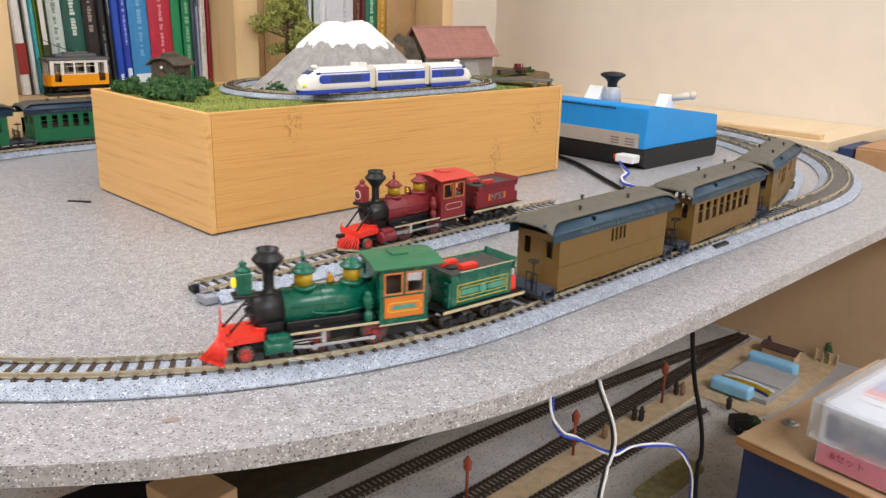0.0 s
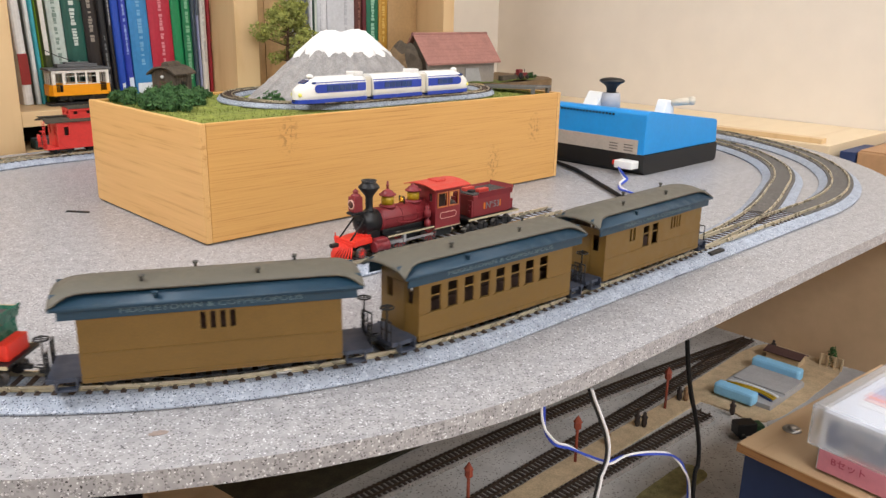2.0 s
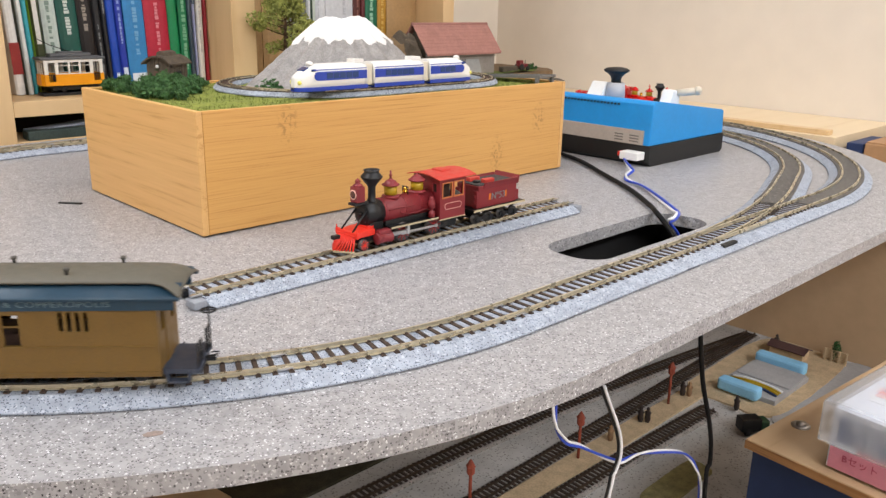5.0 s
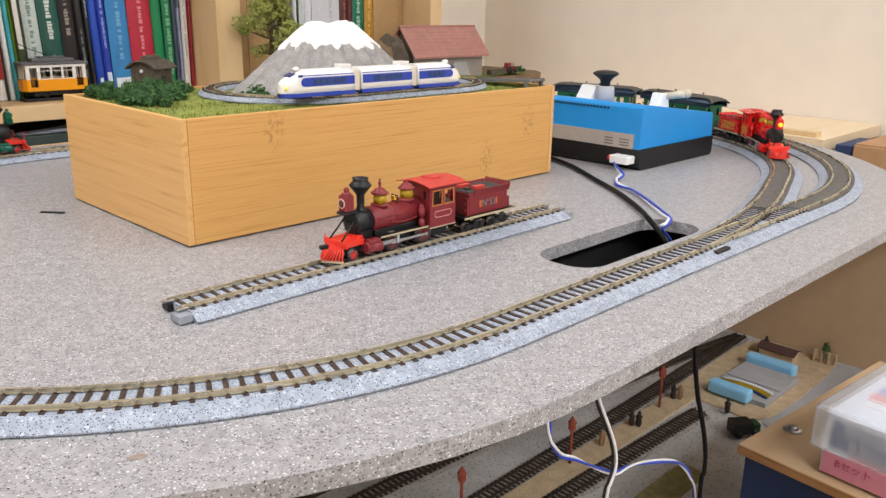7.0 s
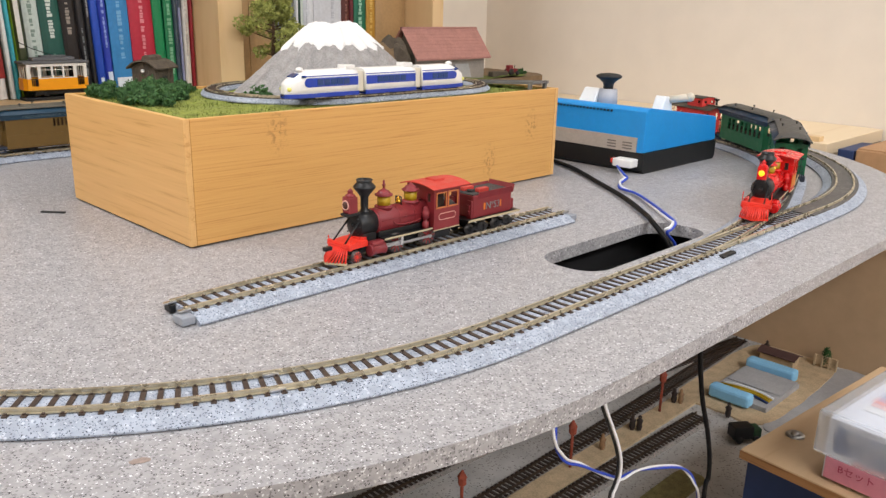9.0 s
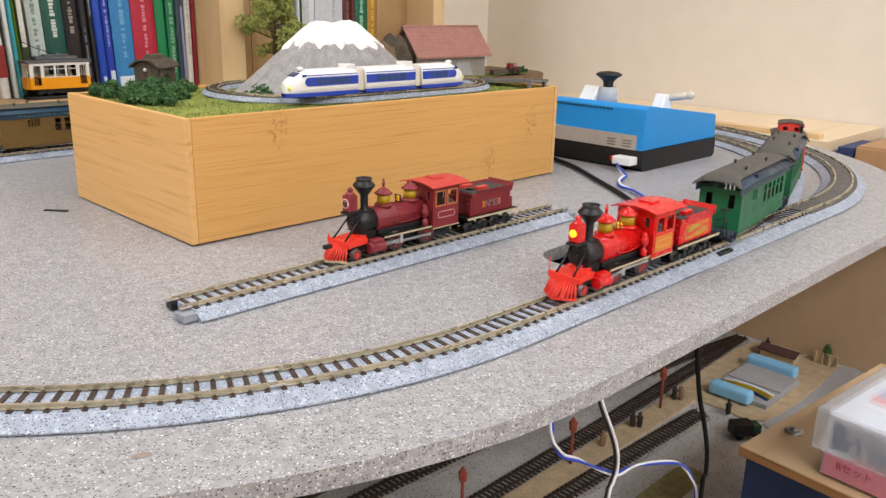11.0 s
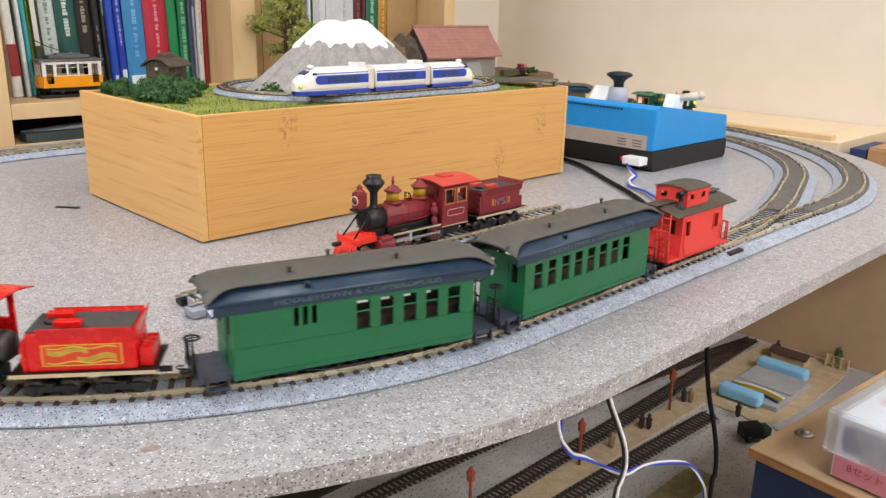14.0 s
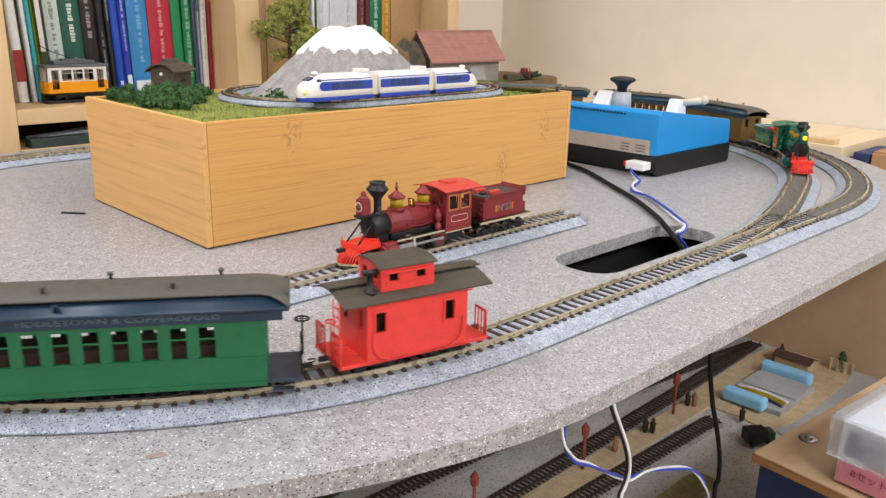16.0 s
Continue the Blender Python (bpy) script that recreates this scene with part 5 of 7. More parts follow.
def build_box():
    t = thing("bamboo_box", "open bamboo box holding a small mountain landscape", "box")
    w = 0.0055
    part("side_panel", box(bmesh.new(), 0, w, 0, BY, 0.0014, BZ, 0.0007), M_BAMBOO_END, t)
    part("side_panel", box(bmesh.new(), BX - w, BX, 0, BY, 0.0014, BZ, 0.0007), M_BAMBOO_END, t)
    part("front_panel", box(bmesh.new(), w + 0.0002, BX - w - 0.0002, 0.0003, w, 0.0014, BZ - 0.0002, 0.0007), M_BAMBOO, t)
    part("back_panel", box(bmesh.new(), w + 0.0002, BX - w - 0.0002, BY - w, BY - 0.0003, 0.0014, BZ - 0.0002, 0.0007), M_BAMBOO, t)
    part("bottom", box(bmesh.new(), w, BX - w, w, BY - w, 0.0018, 0.006), M_BAMBOO, t)
    for x in (0.014, BX - 0.022):
        for y in (0.014, BY - 0.022):
            part("foot", lathe(bmesh.new(), [(0.0045, 0.0), (0.005, 0.0018)], Matrix.Translation((x, y, 0)), 14), M_BLACK, t)
    # turf with a slightly uneven face
    bm = bmesh.new()
    nx, ny = 60, 28
    grid = [[bm.verts.new((w + (BX - 2 * w) * i / nx, w + (BY - 2 * w) * j / ny, 0.0972 + 0.0018 * noise.noise((i * 0.22, j * 0.22, 1.0)) + 0.0008 * noise.noise((i * 1.1, j * 1.1, 4.0)))) for j in range(ny + 1)] for i in range(nx + 1)]
    for i in range(nx):
        for j in range(ny):
            bm.faces.new((grid[i][j], grid[i + 1][j], grid[i + 1][j + 1], grid[i][j + 1]))
    r = bmesh.ops.extrude_face_region(bm, geom=bm.faces[:])
    for v in r["geom"]:
        if isinstance(v, bmesh.types.BMVert):
            v.co.z = 0.082
    part("turf", bm, M_GRASS, t)
    tuft = bmesh.new()
    rnd = random.Random(5)
    for _ in range(5200):
        x, y = rnd.uniform(w, BX - w), rnd.uniform(w, BY - w)
        h, a = rnd.uniform(0.0010, 0.0024), rnd.uniform(0, 6.28)
        dx, dy = 0.0004 * math.cos(a), 0.0004 * math.sin(a)
        lx, ly = rnd.uniform(-1, 1) * 0.0008, rnd.uniform(-1, 1) * 0.0008
        tuft.faces.new([tuft.verts.new(c) for c in ((x - dx, y - dy, 0.0968), (x + dx, y + dy, 0.0968), (x + lx, y + ly, 0.0978 + h))])
    tagged(part("grass_fibre", tuft, M_GRASSD, t), kind="stuff")


build_box()

M_ROCK = mat("grey_moulded_rock", rgb(150, 146, 144), 0.9, var=0.28, scale=90, bump=0.5, bscale=500)
M_SNOW = mat("white_snow_paint", rgb(232, 230, 228), 0.7, var=0.03, scale=60, bump=0.3, bscale=300)


def build_mountain():
    t = thing("model_mountain", "grey moulded volcano model with a snow-covered top", "model mountain", pose(0.240, 0.128, 0.0968))
    H = 0.0650

    def point(a, u, lift=0.0):
        """u from 0 at the crater rim to 1 at the foot."""
        ridge = 0.0030 * math.sin(a * 24 + 3 * math.sin(a * 3)) + 0.0016 * noise.noise((math.cos(a) * 7, math.sin(a) * 7, 2.0))
        r = 0.030 + 0.084 * u ** 0.95 + ridge * min(1, 2.2 * u + 0.2)
        rim = 0.0045 * math.sin(a * 2 + 0.4) * (1 - u) ** 4
        z = (H + rim) * (1 - u) ** 1.12 + 0.0012 * noise.noise((math.cos(a) * 5, math.sin(a) * 5, u * 12))
        return Vector(((r + lift) * math.cos(a), (r + lift) * math.sin(a) * 0.64, z + lift * 0.6))

    n, m = 120, 26
    bm = bmesh.new()
    rings = [[bm.verts.new(point(2 * math.pi * i / n, j / m)) for i in range(n)] for j in range(m + 1)]
    for a, b in zip(rings, rings[1:]):
        for i in range(n):
            bm.faces.new((a[i], a[(i + 1) % n], b[(i + 1) % n], b[i])).smooth = True
    c = bm.verts.new((0, 0, H - 0.006))
    for i in range(n):
        bm.faces.new((rings[0][(i + 1) % n], rings[0][i], c))
    bm.faces.new(rings[-1])
    part("rock_slope", bm, M_ROCK, t)
    bm = bmesh.new()
    k = 8
    lim = lambda a: 0.27 + 0.035 * math.sin(a * 13 + 0.8) + 0.02 * math.sin(a * 29) + 0.05 * noise.noise((math.cos(a) * 3, math.sin(a) * 3, 9))
    rings = []
    for j in range(k + 1):
        row = []
        for i in range(n):
            a = 2 * math.pi * i / n
            row.append(bm.verts.new(point(a, lim(a) * j / k, 0.0016 if j < k else -0.0004)))
        rings.append(row)
    for a, b in zip(rings, rings[1:]):
        for i in range(n):
            bm.faces.new((a[i], a[(i + 1) % n], b[(i + 1) % n], b[i])).smooth = True
    c = bm.verts.new((0, 0, H - 0.004))
    for i in range(n):
        bm.faces.new((rings[0][(i + 1) % n], rings[0][i], c))
    part("snow_cap", bm, M_SNOW, t)


build_mountain()

OV = (0.19, 0.33, 0.118, 0.085)


def oval_line(step=6):
    x0, x1, yc, r = OV
    pts = arc((x0, yc), r, 90, 270, 36) + [(x0 + (x1 - x0) * i / 12, yc - r) for i in range(1, 12)] + arc((x1, yc), r, -90, 90, 36) + [(x1 + (x0 - x1) * i / 12, yc + r) for i in range(1, 12)]
    out = []
    for i, (x, y) in enumerate(pts):
        a, b = pts[i - 1], pts[(i + 1) % len(pts)]
        out.append((x, y, math.atan2(b[1] - a[1], b[0] - a[0])))
    return out


def build_small_oval():
    t = thing("small_track_oval", "small oval of narrow model track with grey bed", "railway track", pose(0, 0, 0.0980))
    line = oval_line()
    part("roadbed", sweep(bmesh.new(), line, [(-0.0105, 0), (0.0105, 0), (0.0105, 0.0012), (0.008, 0.0044), (-0.008, 0.0044), (-0.0105, 0.0012)], closed=True), M_BED, t)
    part("bed_infill", sweep(bmesh.new(), line, [(-0.0072, 0.0043), (0.0072, 0.0043), (0.0072, 0.0049), (-0.0072, 0.0049)], closed=True), M_BEDDARK, t)
    for d in (-0.0045, 0.0045):
        part("rail", sweep(bmesh.new(), line, [(d - 0.0005, 0.0048), (d + 0.0005, 0.0048), (d + 0.0004, 0.0064), (d - 0.0004, 0.0064)], closed=True), M_RAIL, t)
    bm = bmesh.new()
    for i, (x, y, h) in enumerate(line):
        a = line[i]
        b = line[(i + 1) % len(line)]
        seg = math.hypot(b[0] - a[0], b[1] - a[1])
        for k in range(2):
            u = k / 2
            box(bm, -0.0012, 0.0012, -0.0068, 0.0068, 0.0048, 0.0054, m=pose(a[0] + (b[0] - a[0]) * u, a[1] + (b[1] - a[1]) * u, 0, 0, 0, math.degrees(h)))
    tagged(part("tie_row", bm, M_SLEEPER, t), kind="stuff")


build_small_oval()

TWHITE = mat("glossy_white_paint", rgb(230, 228, 225), 0.25, var=0.02, scale=60)
TBLUE = mat("royal_blue_paint", rgb(30, 62, 168), 0.3, var=0.06, scale=90)
TGLASS = mat("dark_blue_window", rgb(34, 62, 116), 0.12, var=0.05, scale=90)
GANGWAY = mat("cream_gangway", rgb(214, 206, 190), 0.5, var=0.04, scale=90)
TYELLOW = mat("pale_yellow_lamp", rgb(232, 226, 110), 0.3, var=0.02, scale=90)


def bullet_car(x0, x1, nose, label):
    """A white and blue car from x0 to x1; nose: -1 rounded towards -x, 1 towards +x, 0 square."""
    L = x1 - x0
    t = thing("bullet_train_car", label, "railway car", pose(x0, OV[2] - OV[3], 0.1044), group="small bullet train")
    prof = lambda k, top: [(-0.0098 * k, 0.003), (-0.0102 * k, 0.010 * top), (-0.0098 * k, 0.0185 * top), (-0.0078 * k, 0.0228 * top), (-0.004 * k, 0.0246 * top), (0.004 * k, 0.0246 * top), (0.0078 * k, 0.0228 * top), (0.0098 * k, 0.0185 * top), (0.0102 * k, 0.010 * top), (0.0098 * k, 0.003)]
    rows = []
    N = 14
    for i in range(N + 1):
        u = i / N
        d = u * L if nose < 0 else (1 - u) * L
        k, top = 1.0, 1.0
        if nose != 0 and d < 0.026:
            q = max(0.02, d / 0.026)
            k = 0.28 + 0.72 * math.sqrt(q * (2 - q))
            top = 0.52 + 0.48 * (3 * q * q - 2 * q ** 3)
            if d < 0.0025:
                k *= 0.6
        rows.append((u * L, prof(k, top)))
    if nose:
        extra = [0.0012, 0.003, 0.006, 0.010, 0.014, 0.018, 0.022]
        xs = sorted({x for x, _ in rows} | {(d if nose < 0 else L - d) for d in extra})
        rows = []
        for x in xs:
            d = x if nose < 0 else L - x
            k, top = 1.0, 1.0
            if d < 0.026:
                q = d / 0.026
                k = 0.22 + 0.78 * math.sqrt(max(0.0, q * (2 - q)))
                top = 0.50 + 0.30 * math.sqrt(max(0, q * (2 - q))) + 0.20 * (3 * q * q - 2 * q ** 3)
            rows.append((x, prof(k, top)))
    bm = bmesh.new()
    rings = [[bm.verts.new((x, y, z)) for y, z in pr] for x, pr in rows]
    n = len(rings[0])
    for a, b in zip(rings, rings[1:]):
        for k in range(n):
            bm.faces.new((a[k], a[(k + 1) % n], b[(k + 1) % n], b[k])).smooth = k != n - 1
    bm.faces.new(rings[0]), bm.faces.new(rings[-1])
    body = part("body", bm, TWHITE, t)
    a, b = (0.0165 if nose < 0 else 0.001), (L - 0.0165 if nose > 0 else L - 0.001)
    sk = bmesh.new()
    rings = [[sk.verts.new((x, y, z)) for y, z in ((pr[0][0] * 1.05 - 0.0003, 0.0016), (pr[0][0] * 1.05 - 0.0004, 0.0050), (pr[-1][0] * 1.05 + 0.0004, 0.0050), (pr[-1][0] * 1.05 + 0.0003, 0.0016))] for x, pr in rows]
    for p, q in zip(rings, rings[1:]):
        for k in range(4):
            sk.faces.new((p[k], p[(k + 1) % 4], q[(k + 1) % 4], q[k]))
    sk.faces.new(rings[0]), sk.faces.new(rings[-1])
    part("skirt", sk, TBLUE, body)
    for s in (-1, 1):
        lo_end = [(a, 0.01435), (a, 0.0105)]
        hi_end = [(b, 0.0105), (b, 0.01435)]
        if nose < 0:
            lo_end = [(a + 0.0040 * (1 - math.cos(radians(q))), 0.01435 - 0.00385 * math.sin(radians(q))) for q in range(0, 91, 15)]
        if nose > 0:
            hi_end = [(b - 0.0040 * (1 - math.cos(radians(q))), 0.01435 - 0.00385 * math.sin(radians(q))) for q in range(90, -1, -15)]
        low_ = lo_end + hi_end
        ring = low_ + [(x, 0.0287 - z) for x, z in reversed(low_[1:-1])]
        bd = part("window_band", prism(bmesh.new(), ring, "y", s * 0.0101 - 0.0004, s * 0.0101 + 0.0004), TBLUE, body)
        k = a + 0.013
        while k < b - 0.015:
            part("window", box(bmesh.new(), k, k + 0.0066, s * 0.0105 - 0.0003, s * 0.0105 + 0.0002, 0.0118, 0.0172, 0.0002), TGLASS, bd)
            k += 0.0072
        part("eave_line", box(bmesh.new(), a, b, s * 0.0093 - 0.0004, s * 0.0093 + 0.0004, 0.0194, 0.0201), TBLUE, body)
        if nose:
            x = 0.0165 if nose < 0 else L - 0.0165
            part("cab_window", box(bmesh.new(), x - 0.0022, x + 0.0022, s * 0.0088 - 0.0006, s * 0.0088 + 0.0006, 0.0186, 0.0206, 0.0003), TGLASS, body)
            x = 0.0032 if nose < 0 else L - 0.0032
            part("head_lamp", lathe(bmesh.new(), [(0.0004, -0.0016), (0.0018, -0.0012), (0.0018, 0.0012), (0.0004, 0.0016)], Matrix.Translation((x, s * 0.0055, 0.0092)) @ pose(0, 0, 0, 0, 90, 0), 12), TYELLOW, body)
    if nose:
        x = 0.0085 if nose < 0 else L - 0.0085
        f = (lambda v: v) if nose < 0 else (lambda v: L - v)
        part("wind_screen", prism(bmesh.new(), [(f(0.0085), 0.0186), (f(0.0145), 0.0208), (f(0.0140), 0.0221), (f(0.0080), 0.0197)], "y", -0.0044, 0.0044), TGLASS, body)
        x = 0.018 if nose < 0 else L - 0.018
        part("roof_dome", lathe(bmesh.new(), [(0.0035, 0.0236), (0.003, 0.0262), (0.001, 0.027)], Matrix.Translation((x, 0, 0)), 14), TWHITE, body)
    x = L - 0.006 if nose <= 0 else 0.006
    if nose <= 0:
        part("gangway", box(bmesh.new(), L - 0.0005, L + 0.0075, -0.0078, 0.0078, 0.0040, 0.0225, 0.0006), GANGWAY, body)
        part("roof_fairing", box(bmesh.new(), x - 0.006, x + 0.005, -0.006, 0.006, 0.0240, 0.0278, 0.0006), TWHITE, body)
    for x in (L * 0.28, L * 0.72):
        part("bogie", box(bmesh.new(), x - 0.009, x + 0.009, -0.0062, 0.0062, 0.0, 0.0032, 0.0006), M_BLACK, t)


bullet_car(0.111, 0.187, -1, "white bullet train end car with blue window band")
bullet_car(0.195, 0.2585, 0, "white bullet train middle car with blue window band")
bullet_car(0.2665, 0.331, 1, "white bullet train rear end car with blue window band")


def leaf_clump(bm, centre, radius, count, size, rnd, flat=0.7):
    for _ in range(count):
        d = Vector((rnd.gauss(0, 1), rnd.gauss(0, 1), rnd.gauss(0, 1))).normalized()
        r = radius * rnd.uniform(0.55, 1.08)
        c = Vector(centre) + Vector((d.x * r, d.y * r, d.z * r * flat))
        q = size * rnd.uniform(0.6, 1.5)
        vs = [bm.verts.new(c + Vector((rnd.uniform(-1, 1), rnd.uniform(-1, 1), rnd.uniform(-1, 1))) * q) for _ in range(4)]
        for a, b, e in ((0, 1, 2), (0, 2, 3), (0, 3, 1), (1, 3, 2)):
            bm.faces.new((vs[a], vs[b], vs[e]))


def bush(x, y, z, r, seed, label="clump of dark green foam shrubs on the turf"):
    rnd = random.Random(seed)
    t = thing("bush", label, "bush", pose(x, y, z), group="foam shrubs")
    bm = bmesh.new()
    for k in range(11):
        a = 6.28 * k / 11 + rnd.random()
        d = r * rnd.uniform(0.1, 0.95)
        rr = r * rnd.uniform(0.22, 0.46)
        cz = rr * rnd.uniform(0.4, 0.9) + (r - d) * 0.35
        bmesh.ops.create_icosphere(bm, subdivisions=1, radius=rr * 0.75, matrix=Matrix.Translation((d * math.cos(a), d * math.sin(a), cz)))
        leaf_clump(bm, (d * math.cos(a), d * math.sin(a), cz), rr, 110, 0.0017, rnd, 0.9)
    for v in bm.verts:
        v.co += 0.0016 * Vector(noise.noise_vector(v.co * 300))
        v.co.z = max(v.co.z, -0.0005)
    part("foliage", bm, M_BUSH, t)


for k, (x, y, r) in enumerate([(0.030, 0.195, 0.017), (0.044, 0.165, 0.019), (0.030, 0.140, 0.015), (0.062, 0.190, 0.018), (0.078, 0.165, 0.016), (0.060, 0.135, 0.018), (0.040, 0.112, 0.016), (0.085, 0.200, 0.015), (0.152, 0.075, 0.009), (0.132, 0.092, 0.010), (0.140, 0.118, 0.012), (0.162, 0.060, 0.007), (0.110, 0.205, 0.011)]):
    bush(x, y, 0.0968, r, 40 + k)

# ---- power pack ----


def build_power_pack():
    t = thing("power_controller", "blue and black train controller with knob and lever", "controller", pose(0.545, -0.063, 0))
    W, D = 0.178, 0.185
    base = part("base", prism(bmesh.new(), [(0.004, 0.0), (W - 0.004, 0.0), (W, 0.004), (W, 0.0245), (0, 0.0245), (0, 0.004)], "y", 0, D), M_BLACK, t)
    bm = prism(bmesh.new(), [(0.0, 0.0245), (W, 0.0245), (W - 0.003, 0.0535), (W - 0.007, 0.0560), (0.012, 0.0765), (0.006, 0.0765), (0.002, 0.073)], "y", 0.0012, D - 0.001)
    bmesh.ops.bevel(bm, geom=bm.edges[:], offset=0.0012, segments=2, profile=0.5, affect="EDGES")
    shell = part("shell", bm, M_BLUE, t)
    part("data_plate", box(bmesh.new(), -0.0012, 0.0006, 0.010, D - 0.004, 0.0248, 0.0420), mat("brushed_plate", rgb(176, 166, 156), 0.5, 0.1, var=0.08, scale=40), t, "brushed metal data plate")
    for k, (y0, y1) in enumerate(((0.016, 0.029), (0.038, 0.050))):
        for j in range(3):
            part("print_bar", box(bmesh.new(), -0.0015, -0.0010, y0, y1, 0.0275 + 0.0034 * j, 0.0290 + 0.0034 * j), mat("grey_print", rgb(110, 104, 98), 0.6, var=0.0), t)
    for k in range(24):
        part("vent_slot", box(bmesh.new(), 0.0004, 0.0040, 0.048 + 0.0050 * k, 0.0502 + 0.0050 * k, 0.0688, 0.0710), M_BLACK, shell)
    slope = lambda x: 0.0765 - (x - 0.012) * 0.0205 / 0.159
    bm = prism(bmesh.new(), [(0.052, slope(0.052) - 0.002), (0.082, slope(0.082) - 0.002), (0.078, slope(0.05) + 0.0150), (0.066, slope(0.05) + 0.0165)], "y", 0.112, 0.136)
    bmesh.ops.bevel(bm, geom=bm.edges[:], offset=0.002, segments=2, profile=0.5, affect="EDGES")
    kb = part("knob_base", bm, M_WHITE, t, "white knob housing")
    part("collar", lathe(bmesh.new(), [(0.0130, 0.066), (0.0128, 0.080), (0.0118, 0.0895), (0.0105, 0.0905)], Matrix.Translation((0.073, 0.104, -0.003)), 28), mat("pale_grey_plastic", rgb(176, 176, 180), 0.4, var=0.04, scale=60), kb, "pale grey knob collar")
    part("knob", lathe(bmesh.new(), [(0.0066, 0.0900), (0.0064, 0.0950), (0.0078, 0.0985), (0.0120, 0.1022), (0.0165, 0.1050), (0.0168, 0.1068), (0.0125, 0.1092), (0.003, 0.1104)], Matrix.Translation((0.073, 0.104, -0.003)), 28), M_BLACK, kb, "black mushroom throttle knob")
    bm = prism(bmesh.new(), [(0.112, slope(0.112) - 0.002), (0.140, slope(0.14) - 0.002), (0.135, slope(0.112) + 0.0150), (0.120, slope(0.112) + 0.0165)], "y", 0.046, 0.062)
    bmesh.ops.bevel(bm, geom=bm.edges[:], offset=0.002, segments=2, profile=0.5, affect="EDGES")
    lb = part("lever_base", bm, M_WHITE, t, "white lever housing")
    lv = bmesh.new()
    rod(lv, (0.132, 0.050, 0.075), (0.143, 0.026, 0.079), 0.0048, 16)
    lathe(lv, [(0.001, -0.0058), (0.0045, -0.004), (0.0058, 0), (0.0045, 0.004), (0.001, 0.0058)], Matrix.Translation((0.1435, 0.0245, 0.0795)), 16)
    part("lever", lv, mat("cream_plastic", rgb(206, 196, 178), 0.4, var=0.05, scale=60), lb, "cream direction lever")
    # plug in the side
    pl = part("plug", box(bmesh.new(), -0.017, -0.0002, 0.006, 0.031, 0.0080, 0.0175, 0.0012), M_WHITE, t, "white wire plug")
    part("plug_button", box(bmesh.new(), -0.013, -0.003, 0.031, 0.0365, 0.0105, 0.0160, 0.001), PILOT, pl, "red plug end")


build_power_pack()
M_WBLUE = mat("blue_wire", rgb(44, 74, 190), 0.4, var=0.04, scale=60)
M_WWHITE = mat("white_wire", rgb(234, 234, 236), 0.4, var=0.03, scale=60)


def twin_wire(name, label, pts, r, gap, turns=0.0):
    """Two insulated wires side by side, one blue and one white, slowly twisting."""
    t = thing(name, label, "wire")
    line = smooth_line(pts, 10)
    for k, m in ((0, M_WBLUE), (1, M_WWHITE)):
        out = []
        for i, p in enumerate(line):
            d = (line[min(i + 1, len(line) - 1)] - line[max(i - 1, 0)]).normalized()
            u = d.cross(Vector((0, 0, 1)))
            u = u.normalized() if u.length > 1e-4 else Vector((1, 0, 0))
            w = u.cross(d)
            a = turns * 6.28 * i / len(line) + math.pi * k
            out.append(p + gap * (math.cos(a) * u + math.sin(a) * w))
        part("strand", tube(bmesh.new(), out, r, 8), m, t)


twin_wire("feeder_wire", "blue and white twin wire from the controller into the cut-out", [(0.531, -0.046, 0.0120), (0.5310, -0.0380, 0.0080), (0.4980, -0.0680, 0.0060), (0.4890, -0.0770, 0.0055), (0.4820, -0.0780, 0.0040), (0.4670, -0.0830, 0.0030), (0.4490, -0.0980, 0.0030), (0.4370, -0.1230, 0.0030), (0.4050, -0.1610, 0.0030), (0.3660, -0.2020, 0.0040), (0.3480, -0.2170, 0.0060), (0.3280, -0.2250, 0.0060), (0.3250, -0.2230, 0.0030), (0.3440, -0.2220, -0.0140), (0.3480, -0.226, -0.0400)], 0.0013, 0.0012, 2.2)
tagged(part("power_cable", tube(bmesh.new(), smooth_line([(0.552, 0.0900, 0.0032), (0.5220, 0.0500, 0.0032), (0.4990, 0.0020, 0.0032), (0.4550, -0.0620, 0.0032), (0.4110, -0.1250, 0.0032), (0.3660, -0.1770, 0.0034), (0.3480, -0.1950, 0.0030), (0.3440, -0.206, -0.0030), (0.3410, -0.220, -0.0150), (0.3450, -0.224, -0.0400)], 10), 0.0024, 8), M_CABLE), "black power cable running into the tabletop cut-out", "cable")
# black tray added below the cut-out only to make the hole look dark
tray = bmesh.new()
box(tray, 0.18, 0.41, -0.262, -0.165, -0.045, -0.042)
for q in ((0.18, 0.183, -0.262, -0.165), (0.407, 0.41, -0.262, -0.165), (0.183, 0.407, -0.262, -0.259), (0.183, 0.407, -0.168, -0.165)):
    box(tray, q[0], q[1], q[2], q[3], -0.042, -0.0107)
tagged(part("cable_tray", tray, mat("matt_black_tray", rgb(22, 20, 20), 0.9, var=0.1, scale=20)), "black tray added under the tabletop cut-out to darken the hole", "cable tray")


